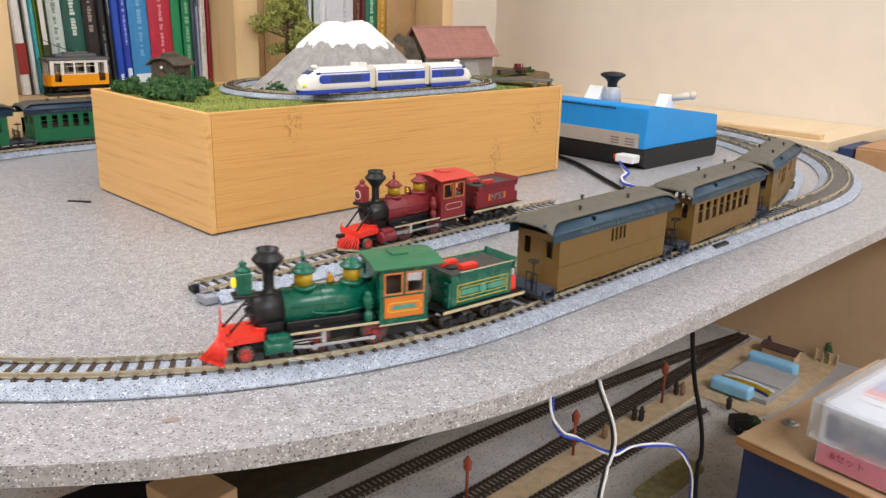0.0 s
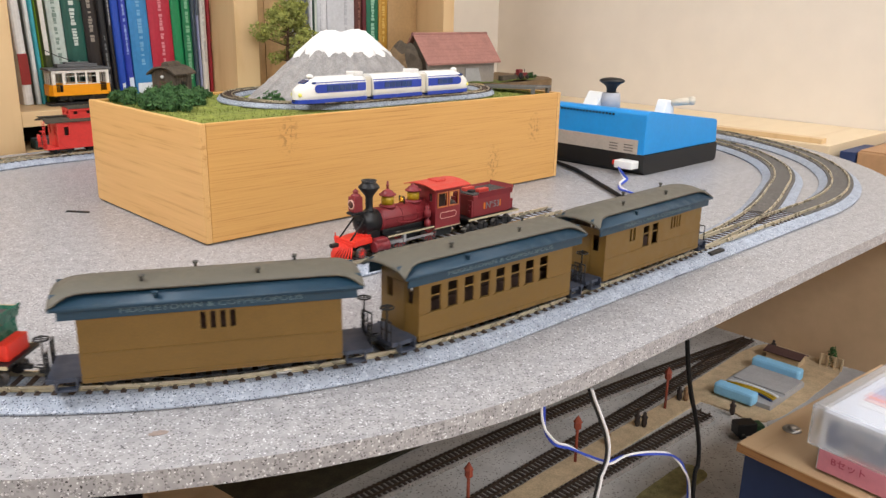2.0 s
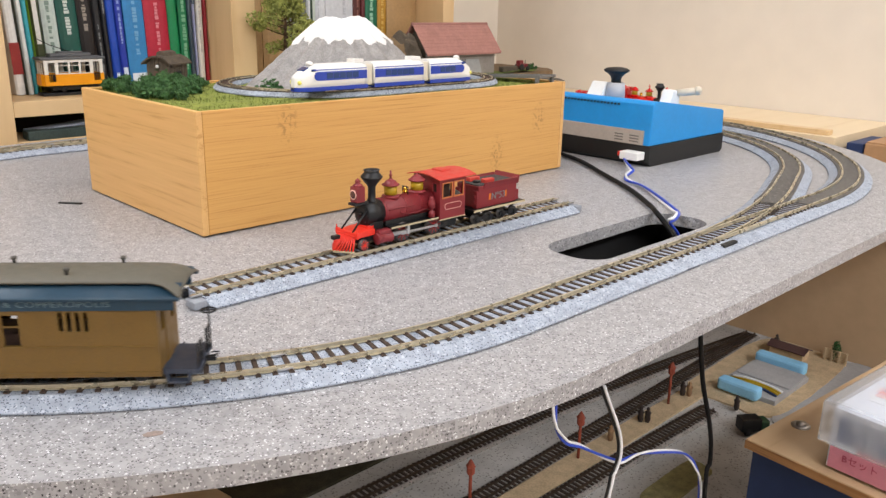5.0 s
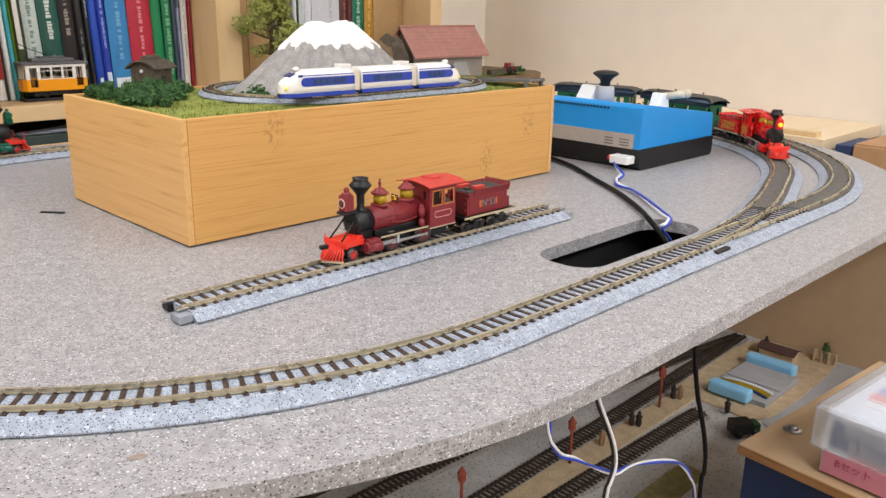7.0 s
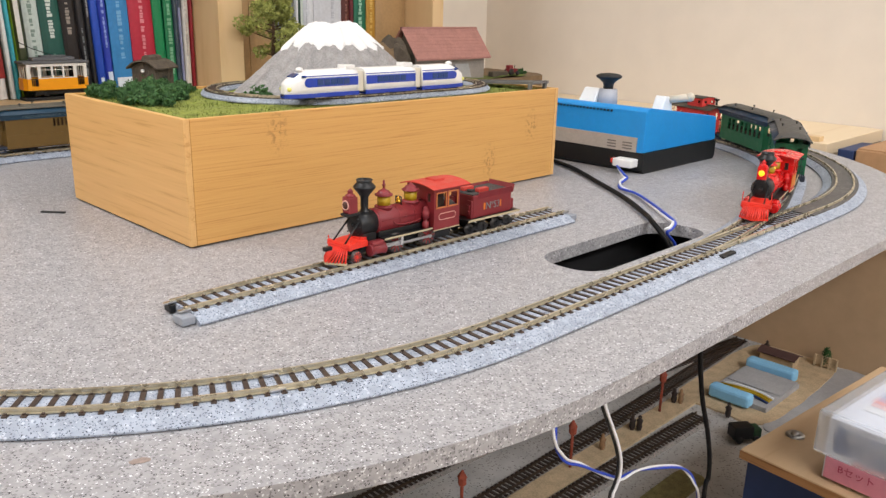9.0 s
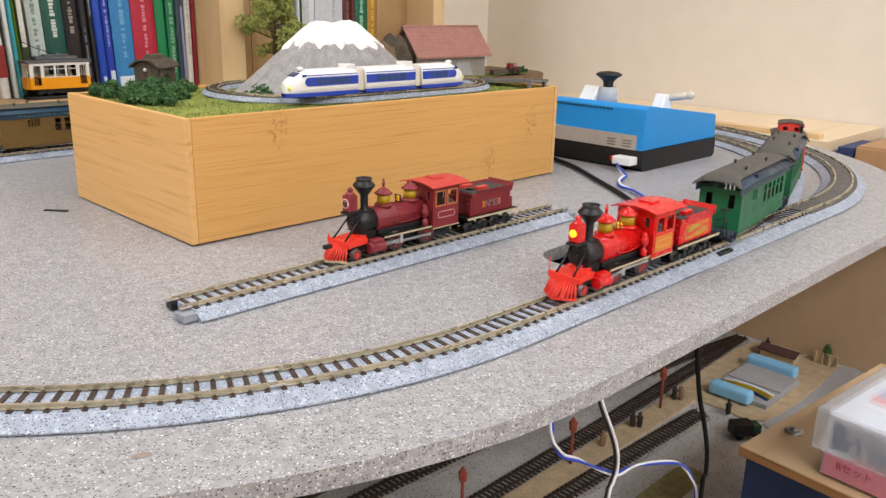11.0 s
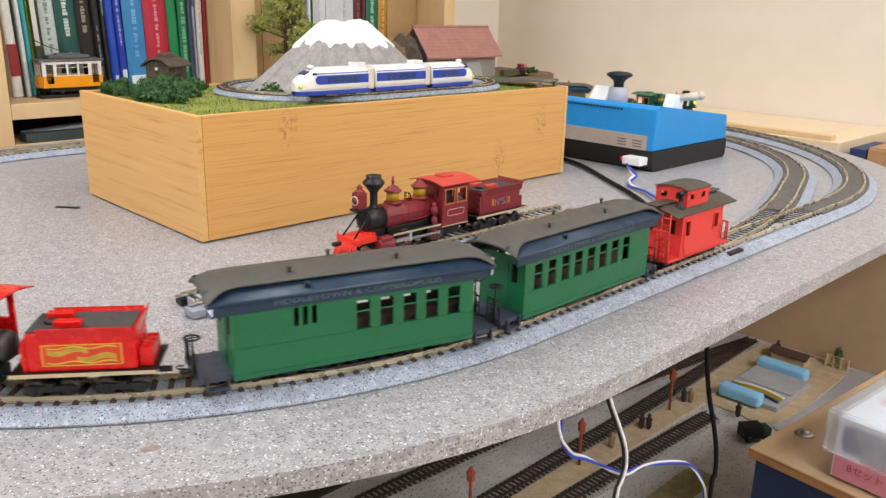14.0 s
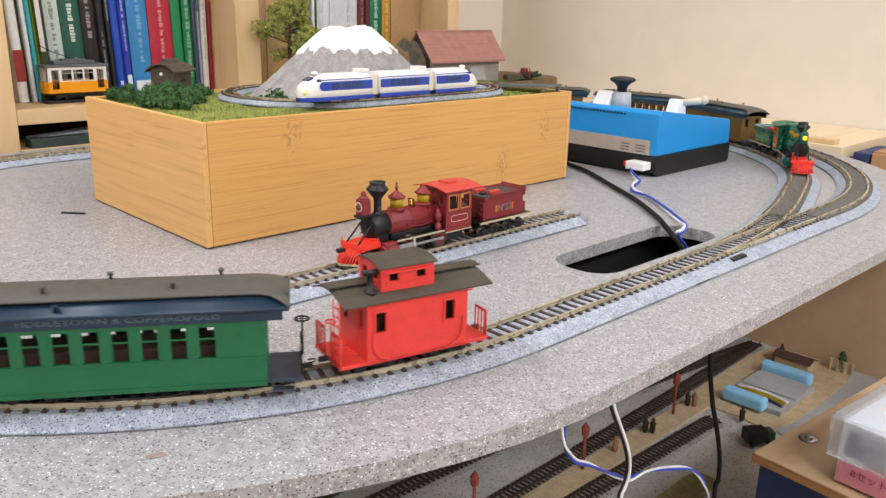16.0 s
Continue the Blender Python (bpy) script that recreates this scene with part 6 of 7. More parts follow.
def build_girder():
    t = thing("model_ramp", "small grey plastic ramp on two posts at the turf's corner", "model ramp")
    m = mat("dark_grey_plastic", rgb(110, 108, 106), 0.6, var=0.1, scale=90)
    part("ramp_deck", prism(bmesh.new(), [(0.008, 0.1050), (0.008, 0.1068), (0.110, 0.1000), (0.110, 0.0985)], "x", 0.420, 0.446), m, t)
    for x in (0.4185, 0.4445):
        part("curb", prism(bmesh.new(), [(0.007, 0.1048), (0.007, 0.1080), (0.112, 0.1012), (0.112, 0.0985)], "x", x, x + 0.0026), m, t)
        part("post", box(bmesh.new(), x - 0.0004, x + 0.0032, 0.0095, 0.0135, 0.0955, 0.1050, 0.0005), m, t)


build_girder()

# ---- bookcase ----


def build_bookcase():
    t = thing("bookcase", "pale wooden bookcase filled with books and box files", "bookcase")
    y0, y1 = 0.5605, 0.809
    for x0, x1 in ((-0.62, -0.60), (-0.002, 0.040), (0.361, 0.402), (0.806, 0.834)):
        part("upright", box(bmesh.new(), x0, x1, y0, y1, FLOOR_Z, 0.62, 0.0008), M_SHELF, t)
    for x0, x1 in ((-0.60, -0.002), (0.040, 0.361), (0.402, 0.806)):
        for z in (-0.45, -0.022, 0.030, 0.36, 0.60):
            part("shelf_board", box(bmesh.new(), x0 + 0.0004, x1 - 0.0004, y0 + 0.001, y1 - 0.006, z, z + 0.02, 0.0006), M_SHELF, t)
        part("back_board", box(bmesh.new(), x0 + 0.0004, x1 - 0.0004, y1 - 0.006, y1, FLOOR_Z, 0.62), M_SHELF, t)


build_bookcase()
cover_cache = {}


def cover(c):
    if c not in cover_cache:
        cover_cache[c] = mat("cover_%d_%d_%d" % c, rgb(*c), 0.45, var=0.10, scale=25, rvar=0.1)
    return cover_cache[c]


def book(x0, x1, z, h, col, bars, label, lean=0.0, depth=0.13, y=0.632, kind="book"):
    w = x1 - x0
    t = thing(kind, label, "book", pose(x0, y, z, 0, lean, 0), group="books on the shelf")
    w -= 0.0008
    bm = bmesh.new()
    e = min(0.002, w * 0.16)
    prism(bm, [(0, 0.003), (w * 0.2, 0.0006), (w * 0.5, 0.0), (w * 0.8, 0.0006), (w, 0.003), (w, depth), (w - e, depth), (w - e, 0.005), (e, 0.005), (e, depth), (0, depth)], "z", 0, h)
    part("cover", bm, cover(col), t)
    if w > 0.006:
        part("pages", box(bmesh.new(), e + 0.0001, w - e - 0.0001, 0.0052, depth - 0.004, 0.003, h - 0.003), M_CREAM, t)
    rnd = random.Random(int(x0 * 1e4))
    for u0, u1, b0, b1, c in bars:
        pb = bmesh.new()
        if u1 - u0 > 0.45:
            box(pb, w * u0, w * u1, -0.0006, 0.0012, h * b0, h * b1)
        else:
            z_ = h * b0
            while z_ < h * b1:
                dz = rnd.uniform(0.0022, 0.0062)
                q = rnd.uniform(0.0, 0.3) * (u1 - u0) * w
                box(pb, w * u0 + q * rnd.random(), w * u1 - q, -0.0006, 0.0012, z_, min(z_ + dz, h * b1))
                z_ += dz + rnd.choice((0.0007, 0.0009, 0.0012, 0.0045))
        part("spine_print", pb, cover(c), t)


W_, D_ = (226, 226, 222), (70, 92, 80)
books = [
    (0.0686, 0.0818, (230, 228, 224), [(0.0, 1.0, 0.12, 0.30, (150, 44, 40))], "white paperback with a red band", -2.2),
    (0.0822, 0.0848, (70, 74, 60), [], "thin dark booklet", -2.2),
    (0.0851, 0.0926, (226, 230, 228), [], "white magazine spine", -2.2),
    (0.0929, 0.0995, (64, 170, 184), [], "turquoise booklet", -2.2),
    (0.0998, 0.1022, (150, 180, 52), [], "thin lime green booklet", -2.2),
    (0.1026, 0.1154, (62, 70, 40), [(0.2, 0.7, 0.30, 0.95, (224, 220, 214))], "dark olive book with a white label", -2.2),
    (0.1162, 0.1364, (196, 208, 202), [(0.3, 0.6, 0.2, 0.7, (130, 150, 140))], "pale grey-green book", -2.2),
    (0.1367, 0.1646, (26, 84, 74), [(0.35, 0.62, 0.30, 0.72, (206, 214, 208)), (0.4, 0.55, 0.06, 0.22, (110, 150, 136))], "dark teal hardback with white lettering bars", -2.2),
    (0.1649, 0.1860, (30, 24, 24), [(0.3, 0.6, 0.36, 0.80, (150, 140, 130))], "black hardback", -2.2),
    (0.1863, 0.1976, (24, 24, 28), [(0.35, 0.6, 0.10, 0.40, (120, 122, 124))], "black hardback with grey title", -2.2),
    (0.1979, 0.2054, (28, 28, 32), [(0.4, 0.7, 0.4, 0.8, (140, 140, 146))], "black slim volume", -2.2),
    (0.2057, 0.2183, (30, 72, 176), [(0.3, 0.7, 0.02, 0.10, (210, 222, 236))], "royal blue book", -2.2),
    (0.2186, 0.2300, (40, 60, 166), [(0.3, 0.6, 0.25, 0.8, (140, 160, 214)), (0.2, 0.8, 0.02, 0.12, (206, 220, 238))], "blue book with pale title", -2.2),
    (0.2303, 0.2611, (52, 130, 188), [(0.4, 0.62, 0.2, 0.75, (110, 166, 206)), (0.1, 0.9, 0.0, 0.09, (214, 224, 232))], "light blue hardback", -1.8),
    (0.2614, 0.2979, (176, 34, 58), [(0.42, 0.60, 0.15, 0.85, (212, 130, 140))], "crimson hardback with pale title", -1.8),
    (0.2982, 0.3142, (20, 128, 78), [], "green book", -1.8),
    (0.3145, 0.3290, (26, 118, 76), [(0.25, 0.7, 0.1, 0.9, (116, 170, 136))], "green book with pale lettering", -1.0),
    (0.3293, 0.3370, (60, 74, 86), [], "slate grey booklet", -1.0),
    (0.3373, 0.3420, (150, 156, 190), [(0, 1, 0.5, 1.0, (74, 84, 96))], "lavender booklet", -1.0),
    (0.3423, 0.3532, (214, 210, 202), [(0.3, 0.6, 0.2, 0.6, (188, 184, 178))], "pale grey paperback", 0.0),
    (0.3535, 0.3604, (140, 26, 38), [], "thin dark red book", 0.0),
    (0.5060, 0.5345, (176, 178, 182), [(0.3, 0.6, 0.2, 0.7, (150, 152, 156))], "grey box file", 0.0),
    (0.5350, 0.5495, (92, 98, 102), [], "dark grey folder", 0.0),
    (0.5500, 0.5580, (214, 216, 220), [], "white folder", 0.0),
    (0.5585, 0.5676, (54, 84, 70), [(0.2, 0.8, 0.4, 0.7, (190, 200, 194))], "dark green booklet", 0.0),
    (0.5680, 0.5892, (218, 220, 226), [(0.2, 0.3, 0.1, 0.9, (196, 198, 206))], "wide white folder", 0.0),
    (0.5896, 0.6505, (208, 210, 216), [(0.6, 0.7, 0.1, 0.9, (186, 188, 196))], "pale grey folder", 0.0),
    (0.6510, 0.6680, (92, 46, 40), [(0.4, 0.6, 0.3, 0.7, (150, 104, 92))], "brown leather-look book", 0.0),
    (0.6685, 0.6785, (96, 34, 42), [], "maroon thin book", 0.0),
    (0.6790, 0.7075, (20, 106, 78), [(0.3, 0.6, 0.3, 0.7, (150, 196, 172))], "green book with pale title", 0.0),
    (0.7080, 0.7295, (186, 138, 50), [(0.3, 0.6, 0.3, 0.7, (214, 178, 96))], "ochre yellow book", 0.0),
    (0.4040, 0.4600, (172, 138, 94), [], "tan card box file", 0.0),
    (0.4605, 0.5055, (184, 150, 104), [], "tan card box file", 0.0),
    (0.7300, 0.8050, (176, 142, 98), [], "wide tan card box file", 0.0),
]
rb = random.Random(3)
for x0, x1, col, bars, lab, lean in books:
    book(x0, x1, 0.0502 + (x1 - x0) * math.sin(radians(max(0.0, -lean))), rb.uniform(0.22, 0.27), col, bars, lab + (" leaning on the shelf" if lean else " upright on the shelf"), lean)
tagged(part("track_bundle", box(bmesh.new(), -0.11, 0.11, -0.013, 0.013, 0, 0.008, 0.001), M_BED), "grey piece of spare track lying in the low shelf", "railway track").matrix_basis = pose(0.172, 0.600, 0.0085, 0, -3.6, 4)
tagged(part("spare_track", box(bmesh.new(), -0.13, 0.13, -0.012, 0.012, 0, 0.012, 0.001), mat("dark_green_box", rgb(52, 66, 62), 0.6, var=0.3, scale=90)), "dark green long carton in the low shelf", "carton").matrix_basis = pose(0.185, 0.578, -0.0018, 0, 0, 1)
tagged(part("dark_carton", box(bmesh.new(), 0.05, 0.35, 0.65, 0.79, -0.0018, 0.024, 0.001), mat("dark_card", rgb(30, 26, 28), 0.8, var=0.2, scale=30)), "flat dark carton deep in the low shelf", "carton")

# ---- yellow tram on the shelf ----
TRAMY = mat("tram_yellow", rgb(240, 158, 14), 0.4, var=0.05, scale=90)
TRAMW = mat("tram_white", rgb(230, 226, 218), 0.4, var=0.05, scale=90)
TRAMG = mat("tram_grey_roof", rgb(96, 96, 98), 0.6, var=0.12, scale=90)


def build_tram():
    t = thing("tram_model", "yellow and white model tram standing on the shelf", "model tram", pose(0.0955, 0.597, 0.0542) @ Matrix.Diagonal((0.84, 0.88, 0.96, 1)))
    L, w = 0.094, 0.034
    part("plinth", box(bmesh.new(), -0.004, L + 0.004, 0.004, w - 0.004, -0.004, 0.0, 0.0005), M_BLACK, t)
    wins = [(0.006, 0.017, 0.016, 0.0425), (0.022, 0.0375, 0.0275, 0.0425), (0.0405, 0.055, 0.0275, 0.0425), (0.058, 0.0725, 0.0275, 0.0425), (0.078, 0.089, 0.016, 0.0425)]
    for y in (0.0, w - 0.0015):
        part("lower_side", pierced(bmesh.new(), 0, L, 0.0105, 0.0262, y, y + 0.0015, [(a, b, c, 0.0262) for a, b, c, d in wins if c < 0.02]), TRAMY, t)
        part("upper_side", pierced(bmesh.new(), 0, L, 0.0262, 0.0460, y + 0.0001, y + 0.0014, [(a, b, max(c, 0.0262), d) for a, b, c, d in wins]), TRAMW, t)
        for a, b, c, d in wins:
            if c > 0.02:
                part("window_bar", box(bmesh.new(), a, b, y + 0.0004, y + 0.0011, 0.0375, 0.0384), TRAMW, t)
            else:
                gt = bmesh.new()
                for k in range(4):
                    rod(gt, (a + 0.0015 + 0.0027 * k, y + 0.0008, 0.012), (a + 0.0015 + 0.0027 * k, y + 0.0008, 0.0255), 0.0004, 5)
                rod(gt, (a, y + 0.0008, 0.0255), (b, y + 0.0008, 0.0255), 0.0005, 5)
                part("gate", gt, M_SOOT, t)
    for x0, x1 in ((0, 0.0015), (L - 0.0015, L)):
        part("end_apron", prism(bmesh.new(), [(x0 - 0.004 if x0 == 0 else x0, w * 0.2), (x0 - 0.004 if x0 == 0 else x0, w * 0.8), (x1 if x0 == 0 else x0, w - 0.0016), (x1, w - 0.0016), (x1 + (0 if x0 == 0 else 0.004), w * 0.8), (x1 + (0 if x0 == 0 else 0.004), w * 0.2), (x1, 0.0016), (x0, 0.0016)], "z", 0.0105, 0.0262), TRAMY, t)
        for y0, y1 in ((0.0016, 0.004), (w * 0.36, w * 0.42), (w * 0.58, w * 0.64), (w - 0.004, w - 0.0016)):
            part("end_post", box(bmesh.new(), x0, x1, y0, y1, 0.0262, 0.0460), TRAMW, t)
        part("end_head", box(bmesh.new(), x0, x1, 0.0016, w - 0.0016, 0.0425, 0.0460), TRAMW, t)
    part("floor_pan", box(bmesh.new(), 0.002, L - 0.002, 0.002, w - 0.002, 0.0095, 0.0115), DARKIN, t)
    part("bench", box(bmesh.new(), 0.02, 0.075, 0.012, 0.022, 0.0115, 0.024), DARKIN, t)
    rf = part("roof", box(bmesh.new(), -0.005, L + 0.005, -0.0015, w + 0.0015, 0.0460, 0.0495, 0.0014), TRAMG, t)
    part("roof_clerestory", box(bmesh.new(), 0.014, L - 0.014, 0.008, w - 0.008, 0.0495, 0.0545, 0.0012), TRAMG, rf)
    part("trolley_base", box(bmesh.new(), L * 0.3, L * 0.72, 0.011, w - 0.011, 0.0545, 0.0570, 0.0006), TRAMG, rf)
    part("trolley_pole", tube(bmesh.new(), [(L * 0.5, w / 2, 0.057), (L * 0.2, w / 2, 0.066), (-0.003, w / 2, 0.076)], 0.0006, 6), M_SOOT, rf)
    part("underframe", box(bmesh.new(), 0.012, L - 0.012, 0.006, w - 0.006, 0.0035, 0.0095, 0.001), M_BLACK, t)
    for x in (0.03, L - 0.03):
        wh = bmesh.new()
        for y in (0.007, w - 0.007):
            lathe(wh, [(0.001, -0.0012), (0.005, -0.0012), (0.005, 0.0012), (0.001, 0.0012)], Matrix.Translation((x, y, 0.005)) @ pose(0, 0, 0, 90, 0, 0), 18)
        part("wheelset", wh, M_BLACK, t)


build_tram()

# ---- long landscape strip behind the railway ----


def build_strip():
    t = thing("landscape_base", "low grassy model landscape base behind the railway", "model landscape")
    out = [(0.185, 0.498), (1.00, 0.498), (1.08, 0.51), (1.115, 0.55), (1.12, 0.70), (0.846, 0.70), (0.846, 0.5575), (0.185, 0.5575)]
    part("core", prism(bmesh.new(), out, "z", 0.0005, 0.052), M_EARTH, t)
    bm = bmesh.new()
    nx, ny = 90, 8
    def top(x, y):
        return 0.0545 + 0.0045 * noise.noise((x * 14, y * 14, 0)) + 0.0022 * noise.noise((x * 50, y * 50, 3)) + 0.008 * max(0, 1 - abs(x - 0.36) / 0.1)
    g = [[bm.verts.new((0.185 + 0.83 * i / nx, 0.498 + 0.0595 * j / ny, top(0.185 + 0.83 * i / nx, 0.498 + 0.0595 * j / ny))) for j in range(ny + 1)] for i in range(nx + 1)]
    for i in range(nx):
        for j in range(ny):
            bm.faces.new((g[i][j], g[i + 1][j], g[i + 1][j + 1], g[i][j + 1])).smooth = True
    part("grass_cover", bm, M_GRASSD, t)


build_strip()
for k, (x, y, r) in enumerate([(0.335, 0.515, 0.012), (0.350, 0.530, 0.010), (0.305, 0.520, 0.011), (0.395, 0.515, 0.008), (1.03, 0.53, 0.012)]):
    bush(x, y, 0.055, r, 80 + k, "small dark green shrub on the landscape base")

HUTM = mat("weathered_brown_planks", rgb(84, 74, 62), 0.85, var=0.35, scale=120, bump=0.4)
HUTR = mat("mossy_roof", rgb(88, 78, 66), 0.9, var=0.4, scale=100, bump=0.5)


def build_hut():
    t = thing("model_hut", "dark weathered wooden hut with a curved mossy roof", "model building", pose(0.236, 0.5265, 0.0585, 0, 0, -60) @ Matrix.Diagonal((0.86, 0.86, 1, 1)))
    w, d, h = 0.042, 0.050, 0.036
    x0, y0 = -w / 2, -d / 2
    for k in range(11):
        x = x0 + w * k / 11
        for y in (y0, y0 + d - 0.002):
            part("plank", box(bmesh.new(), x + 0.0002, x + w / 11 - 0.0002, y - 0.0003 * (k % 2), y + 0.002, 0, h + 0.008 * (1 - ((x + w / 22) / (w / 2)) ** 2)), HUTM, t)
    for k in range(13):
        y = y0 + 0.002 + (d - 0.004) * k / 13
        for x in (x0, -x0 - 0.002):
            part("plank", box(bmesh.new(), x, x + 0.002 + 0.0003 * (k % 2), y + 0.0002, y + (d - 0.004) / 13 - 0.0002, 0, h), HUTM, t)
    part("door", box(bmesh.new(), -0.007, 0.007, y0 - 0.0014, y0 - 0.0003, 0.0, 0.027), mat("faded_brown_door", rgb(92, 70, 58), 0.85, var=0.3, scale=150), t)
    part("window", box(bmesh.new(), -x0 + 0.0003, -x0 + 0.0010, -0.006, 0.006, 0.014, 0.026), M_SOOT, t)
    part("lamp", lathe(bmesh.new(), [(0.0024, 0), (0.0024, 0.003), (0.001, 0.004)], Matrix.Translation((0.0, y0 - 0.0003, 0.033)) @ pose(0, 0, 0, 90, 0, 0), 12), M_WHITE, t)
    up = [(x0 - 0.006 + (w + 0.012) * k / 10, h + 0.0105 * (1 - ((k - 5) / 5.0) ** 2) - 0.001) for k in range(11)]
    pr = up + [(x, z + 0.0022) for x, z in reversed(up)]
    rf = part("roof", prism(bmesh.new(), pr, "y", y0 - 0.006, y0 + d + 0.006), HUTR, t)
    part("roof_monitor", prism(bmesh.new(), [(-0.008, h + 0.0105), (-0.006, h + 0.0155), (0.0, h + 0.0175), (0.006, h + 0.0155), (0.008, h + 0.0105)], "y", y0 + 0.008, y0 + d - 0.008), HUTR, rf)


build_hut()


def build_tree():
    t = thing("model_tree", "olive green model tree with a bushy crown", "tree", pose(0.432, 0.525, 0.053))
    rnd = random.Random(11)
    bm = bmesh.new()
    trunk = smooth_line([(0, 0, 0), (0.002, 0.001, 0.03), (-0.001, 0.0, 0.06), (0.002, 0.001, 0.10), (0.0, 0.0, 0.135)], 5)
    for i in range(len(trunk) - 1):
        rod(bm, trunk[i], trunk[i + 1], 0.0042 * (1 - 0.036 * i), 8, r2=0.0042 * (1 - 0.036 * (i + 1)))
    tips = []
    for k in range(34):
        a, z = rnd.uniform(0, 6.28), rnd.uniform(0.03, 0.132)
        ln = 0.050 * math.sin(min(1.0, (0.158 - z) / 0.09) * 1.5) * rnd.uniform(0.5, 1.0)
        p = Vector((ln * math.cos(a), ln * math.sin(a) * 0.6, z + ln * rnd.uniform(0.1, 0.5)))
        rod(bm, (0, 0, z), p, 0.0012, 5, r2=0.0005)
        tips.append(p)
    part("trunk", bm, M_TRUNK, t)
    cr = bmesh.new()
    for p in tips + [Vector((0, 0, 0.148)), Vector((0.008, 0, 0.138)), Vector((-0.01, 0, 0.135))]:
        leaf_clump(cr, p, rnd.uniform(0.009, 0.017), 170, 0.0024, rnd, 0.75)
    part("crown", cr, M_LEAF, t)


build_tree()
BARNROOF = mat("brick_red_tiles", rgb(168, 120, 110), 0.85, var=0.15, scale=60, bump=0.4, bscale=200)
BARNWALL = mat("grey_render_wall", rgb(150, 142, 134), 0.9, var=0.15, scale=60, bump=0.3)


def build_barn():
    t = thing("model_barn", "model barn with brick-red roof and grey walls", "model building", pose(0.722, 0.516, 0.0535))
    L, d, e, r = 0.192, 0.072, 0.041, 0.0895
    m = d / 2
    part("wall", box(bmesh.new(), 0.006, L - 0.006, 0.004, 0.008, 0, e), BARNWALL, t)
    part("wall", box(bmesh.new(), 0.006, L - 0.006, d - 0.008, d - 0.004, 0, e), BARNWALL, t)
    for x in (0.006, L - 0.010):
        part("gable_wall", prism(bmesh.new(), [(0.008, 0), (d - 0.008, 0), (d - 0.008, e), (m, r - 0.004), (0.008, e)], "x", x, x + 0.004), BARNWALL if x > 0.1 else HUTM, t)
    part("gable_opening", box(bmesh.new(), 0.004, 0.0062, m - 0.012, m + 0.008, 0.012, 0.034, 0.0005), M_BLACK, t)
    part("barn_door", prism(bmesh.new(), [(0.105, 0.002), (0.150, 0.002), (0.140, 0.028), (0.105, 0.028)], "y", 0.0025, 0.0042), M_CONCRETE, t)
    for s in (0, 1):
        f = lambda y: y if s == 0 else d - y
        rf = part("roof_slope", prism(bmesh.new(), [(f(-0.006), e - 0.004), (f(m), r), (f(m), r + 0.003), (f(-0.006), e - 0.001)], "x", 0.0 - 0.002, L + 0.002), BARNROOF, t)
        for k in range(9):
            u0, u1 = k / 9, (k + 1) / 9
            p0 = (-0.006 + (m + 0.006) * u0, e - 0.001 + (r + 0.004 - e) * u0)
            p1 = (-0.006 + (m + 0.006) * u1, e - 0.001 + (r + 0.004 - e) * u1)
            part("tile_course", prism(bmesh.new(), [(f(p0[0]), p0[1]), (f(p1[0]), p1[1] - 0.0002), (f(p1[0]), p1[1] + 0.0002), (f(p0[0]), p0[1] + 0.0007)], "x", -0.003, L + 0.003), BARNROOF, rf)
    part("ridge_cap", rod(bmesh.new(), (-0.003, m, r + 0.002), (L + 0.003, m, r + 0.002), 0.0028, 10), BARNROOF, t)


build_barn()


def build_tractor():
    t = thing("model_tractor", "tiny dark red model tractor on the landscape base", "model vehicle", pose(0.985, 0.515, 0.055))
    part("hood", box(bmesh.new(), 0.0, 0.016, -0.004, 0.004, 0.006, 0.013, 0.001), MAROON, t)
    part("cab", box(bmesh.new(), -0.012, 0.0, -0.005, 0.005, 0.006, 0.020, 0.001), MAROON, t)
    part("exhaust", rod(bmesh.new(), (0.010, 0, 0.012), (0.010, 0, 0.020), 0.0008, 6), M_BLACK, t)
    for x, r in ((-0.007, 0.007), (0.012, 0.0045)):
        for y in (-0.006, 0.006):
            part("wheel", lathe(bmesh.new(), [(r * 0.4, -0.0016), (r * 0.9, -0.0016), (r, 0), (r * 0.9, 0.0016), (r * 0.4, 0.0016)], Matrix.Translation((x, y, r)) @ pose(0, 0, 0, 90, 0, 0), 16), M_BLACK, t)
    tagged(part("model_cart", box(bmesh.new(), -0.045, 0.0, -0.006, 0.006, 0.0, 0.010, 0.001), HUTM), "long brown model timber stack beside the barn", "model cart").matrix_basis = pose(0.968, 0.515, 0.0545)


build_tractor()


def build_rocks():
    t = thing("rock_outcrop", "brown and grey rock lumps beside the model barn", "rocks", pose(0.655, 0.528, 0.052))
    for k, (x, z, r, m) in enumerate(((0.0, 0.030, 0.030, M_EARTH), (0.034, 0.040, 0.026, HUTM), (-0.045, 0.050, 0.026, M_EARTH), (-0.075, 0.050, 0.024, HUTM), (0.015, 0.060, 0.018, HUTM))):
        bm = bmesh.new()
        bmesh.ops.create_icosphere(bm, subdivisions=3, radius=r)
        for v in bm.verts:
            v.co *= 1 + 0.35 * noise.noise(v.co * 60 + Vector((k * 7, 0, 0)))
            v.co = Vector((v.co.x + x, v.co.y * 0.6, max(0.0, v.co.z * 1.3 + z)))
        part("rock", bm, m, t)


build_rocks()
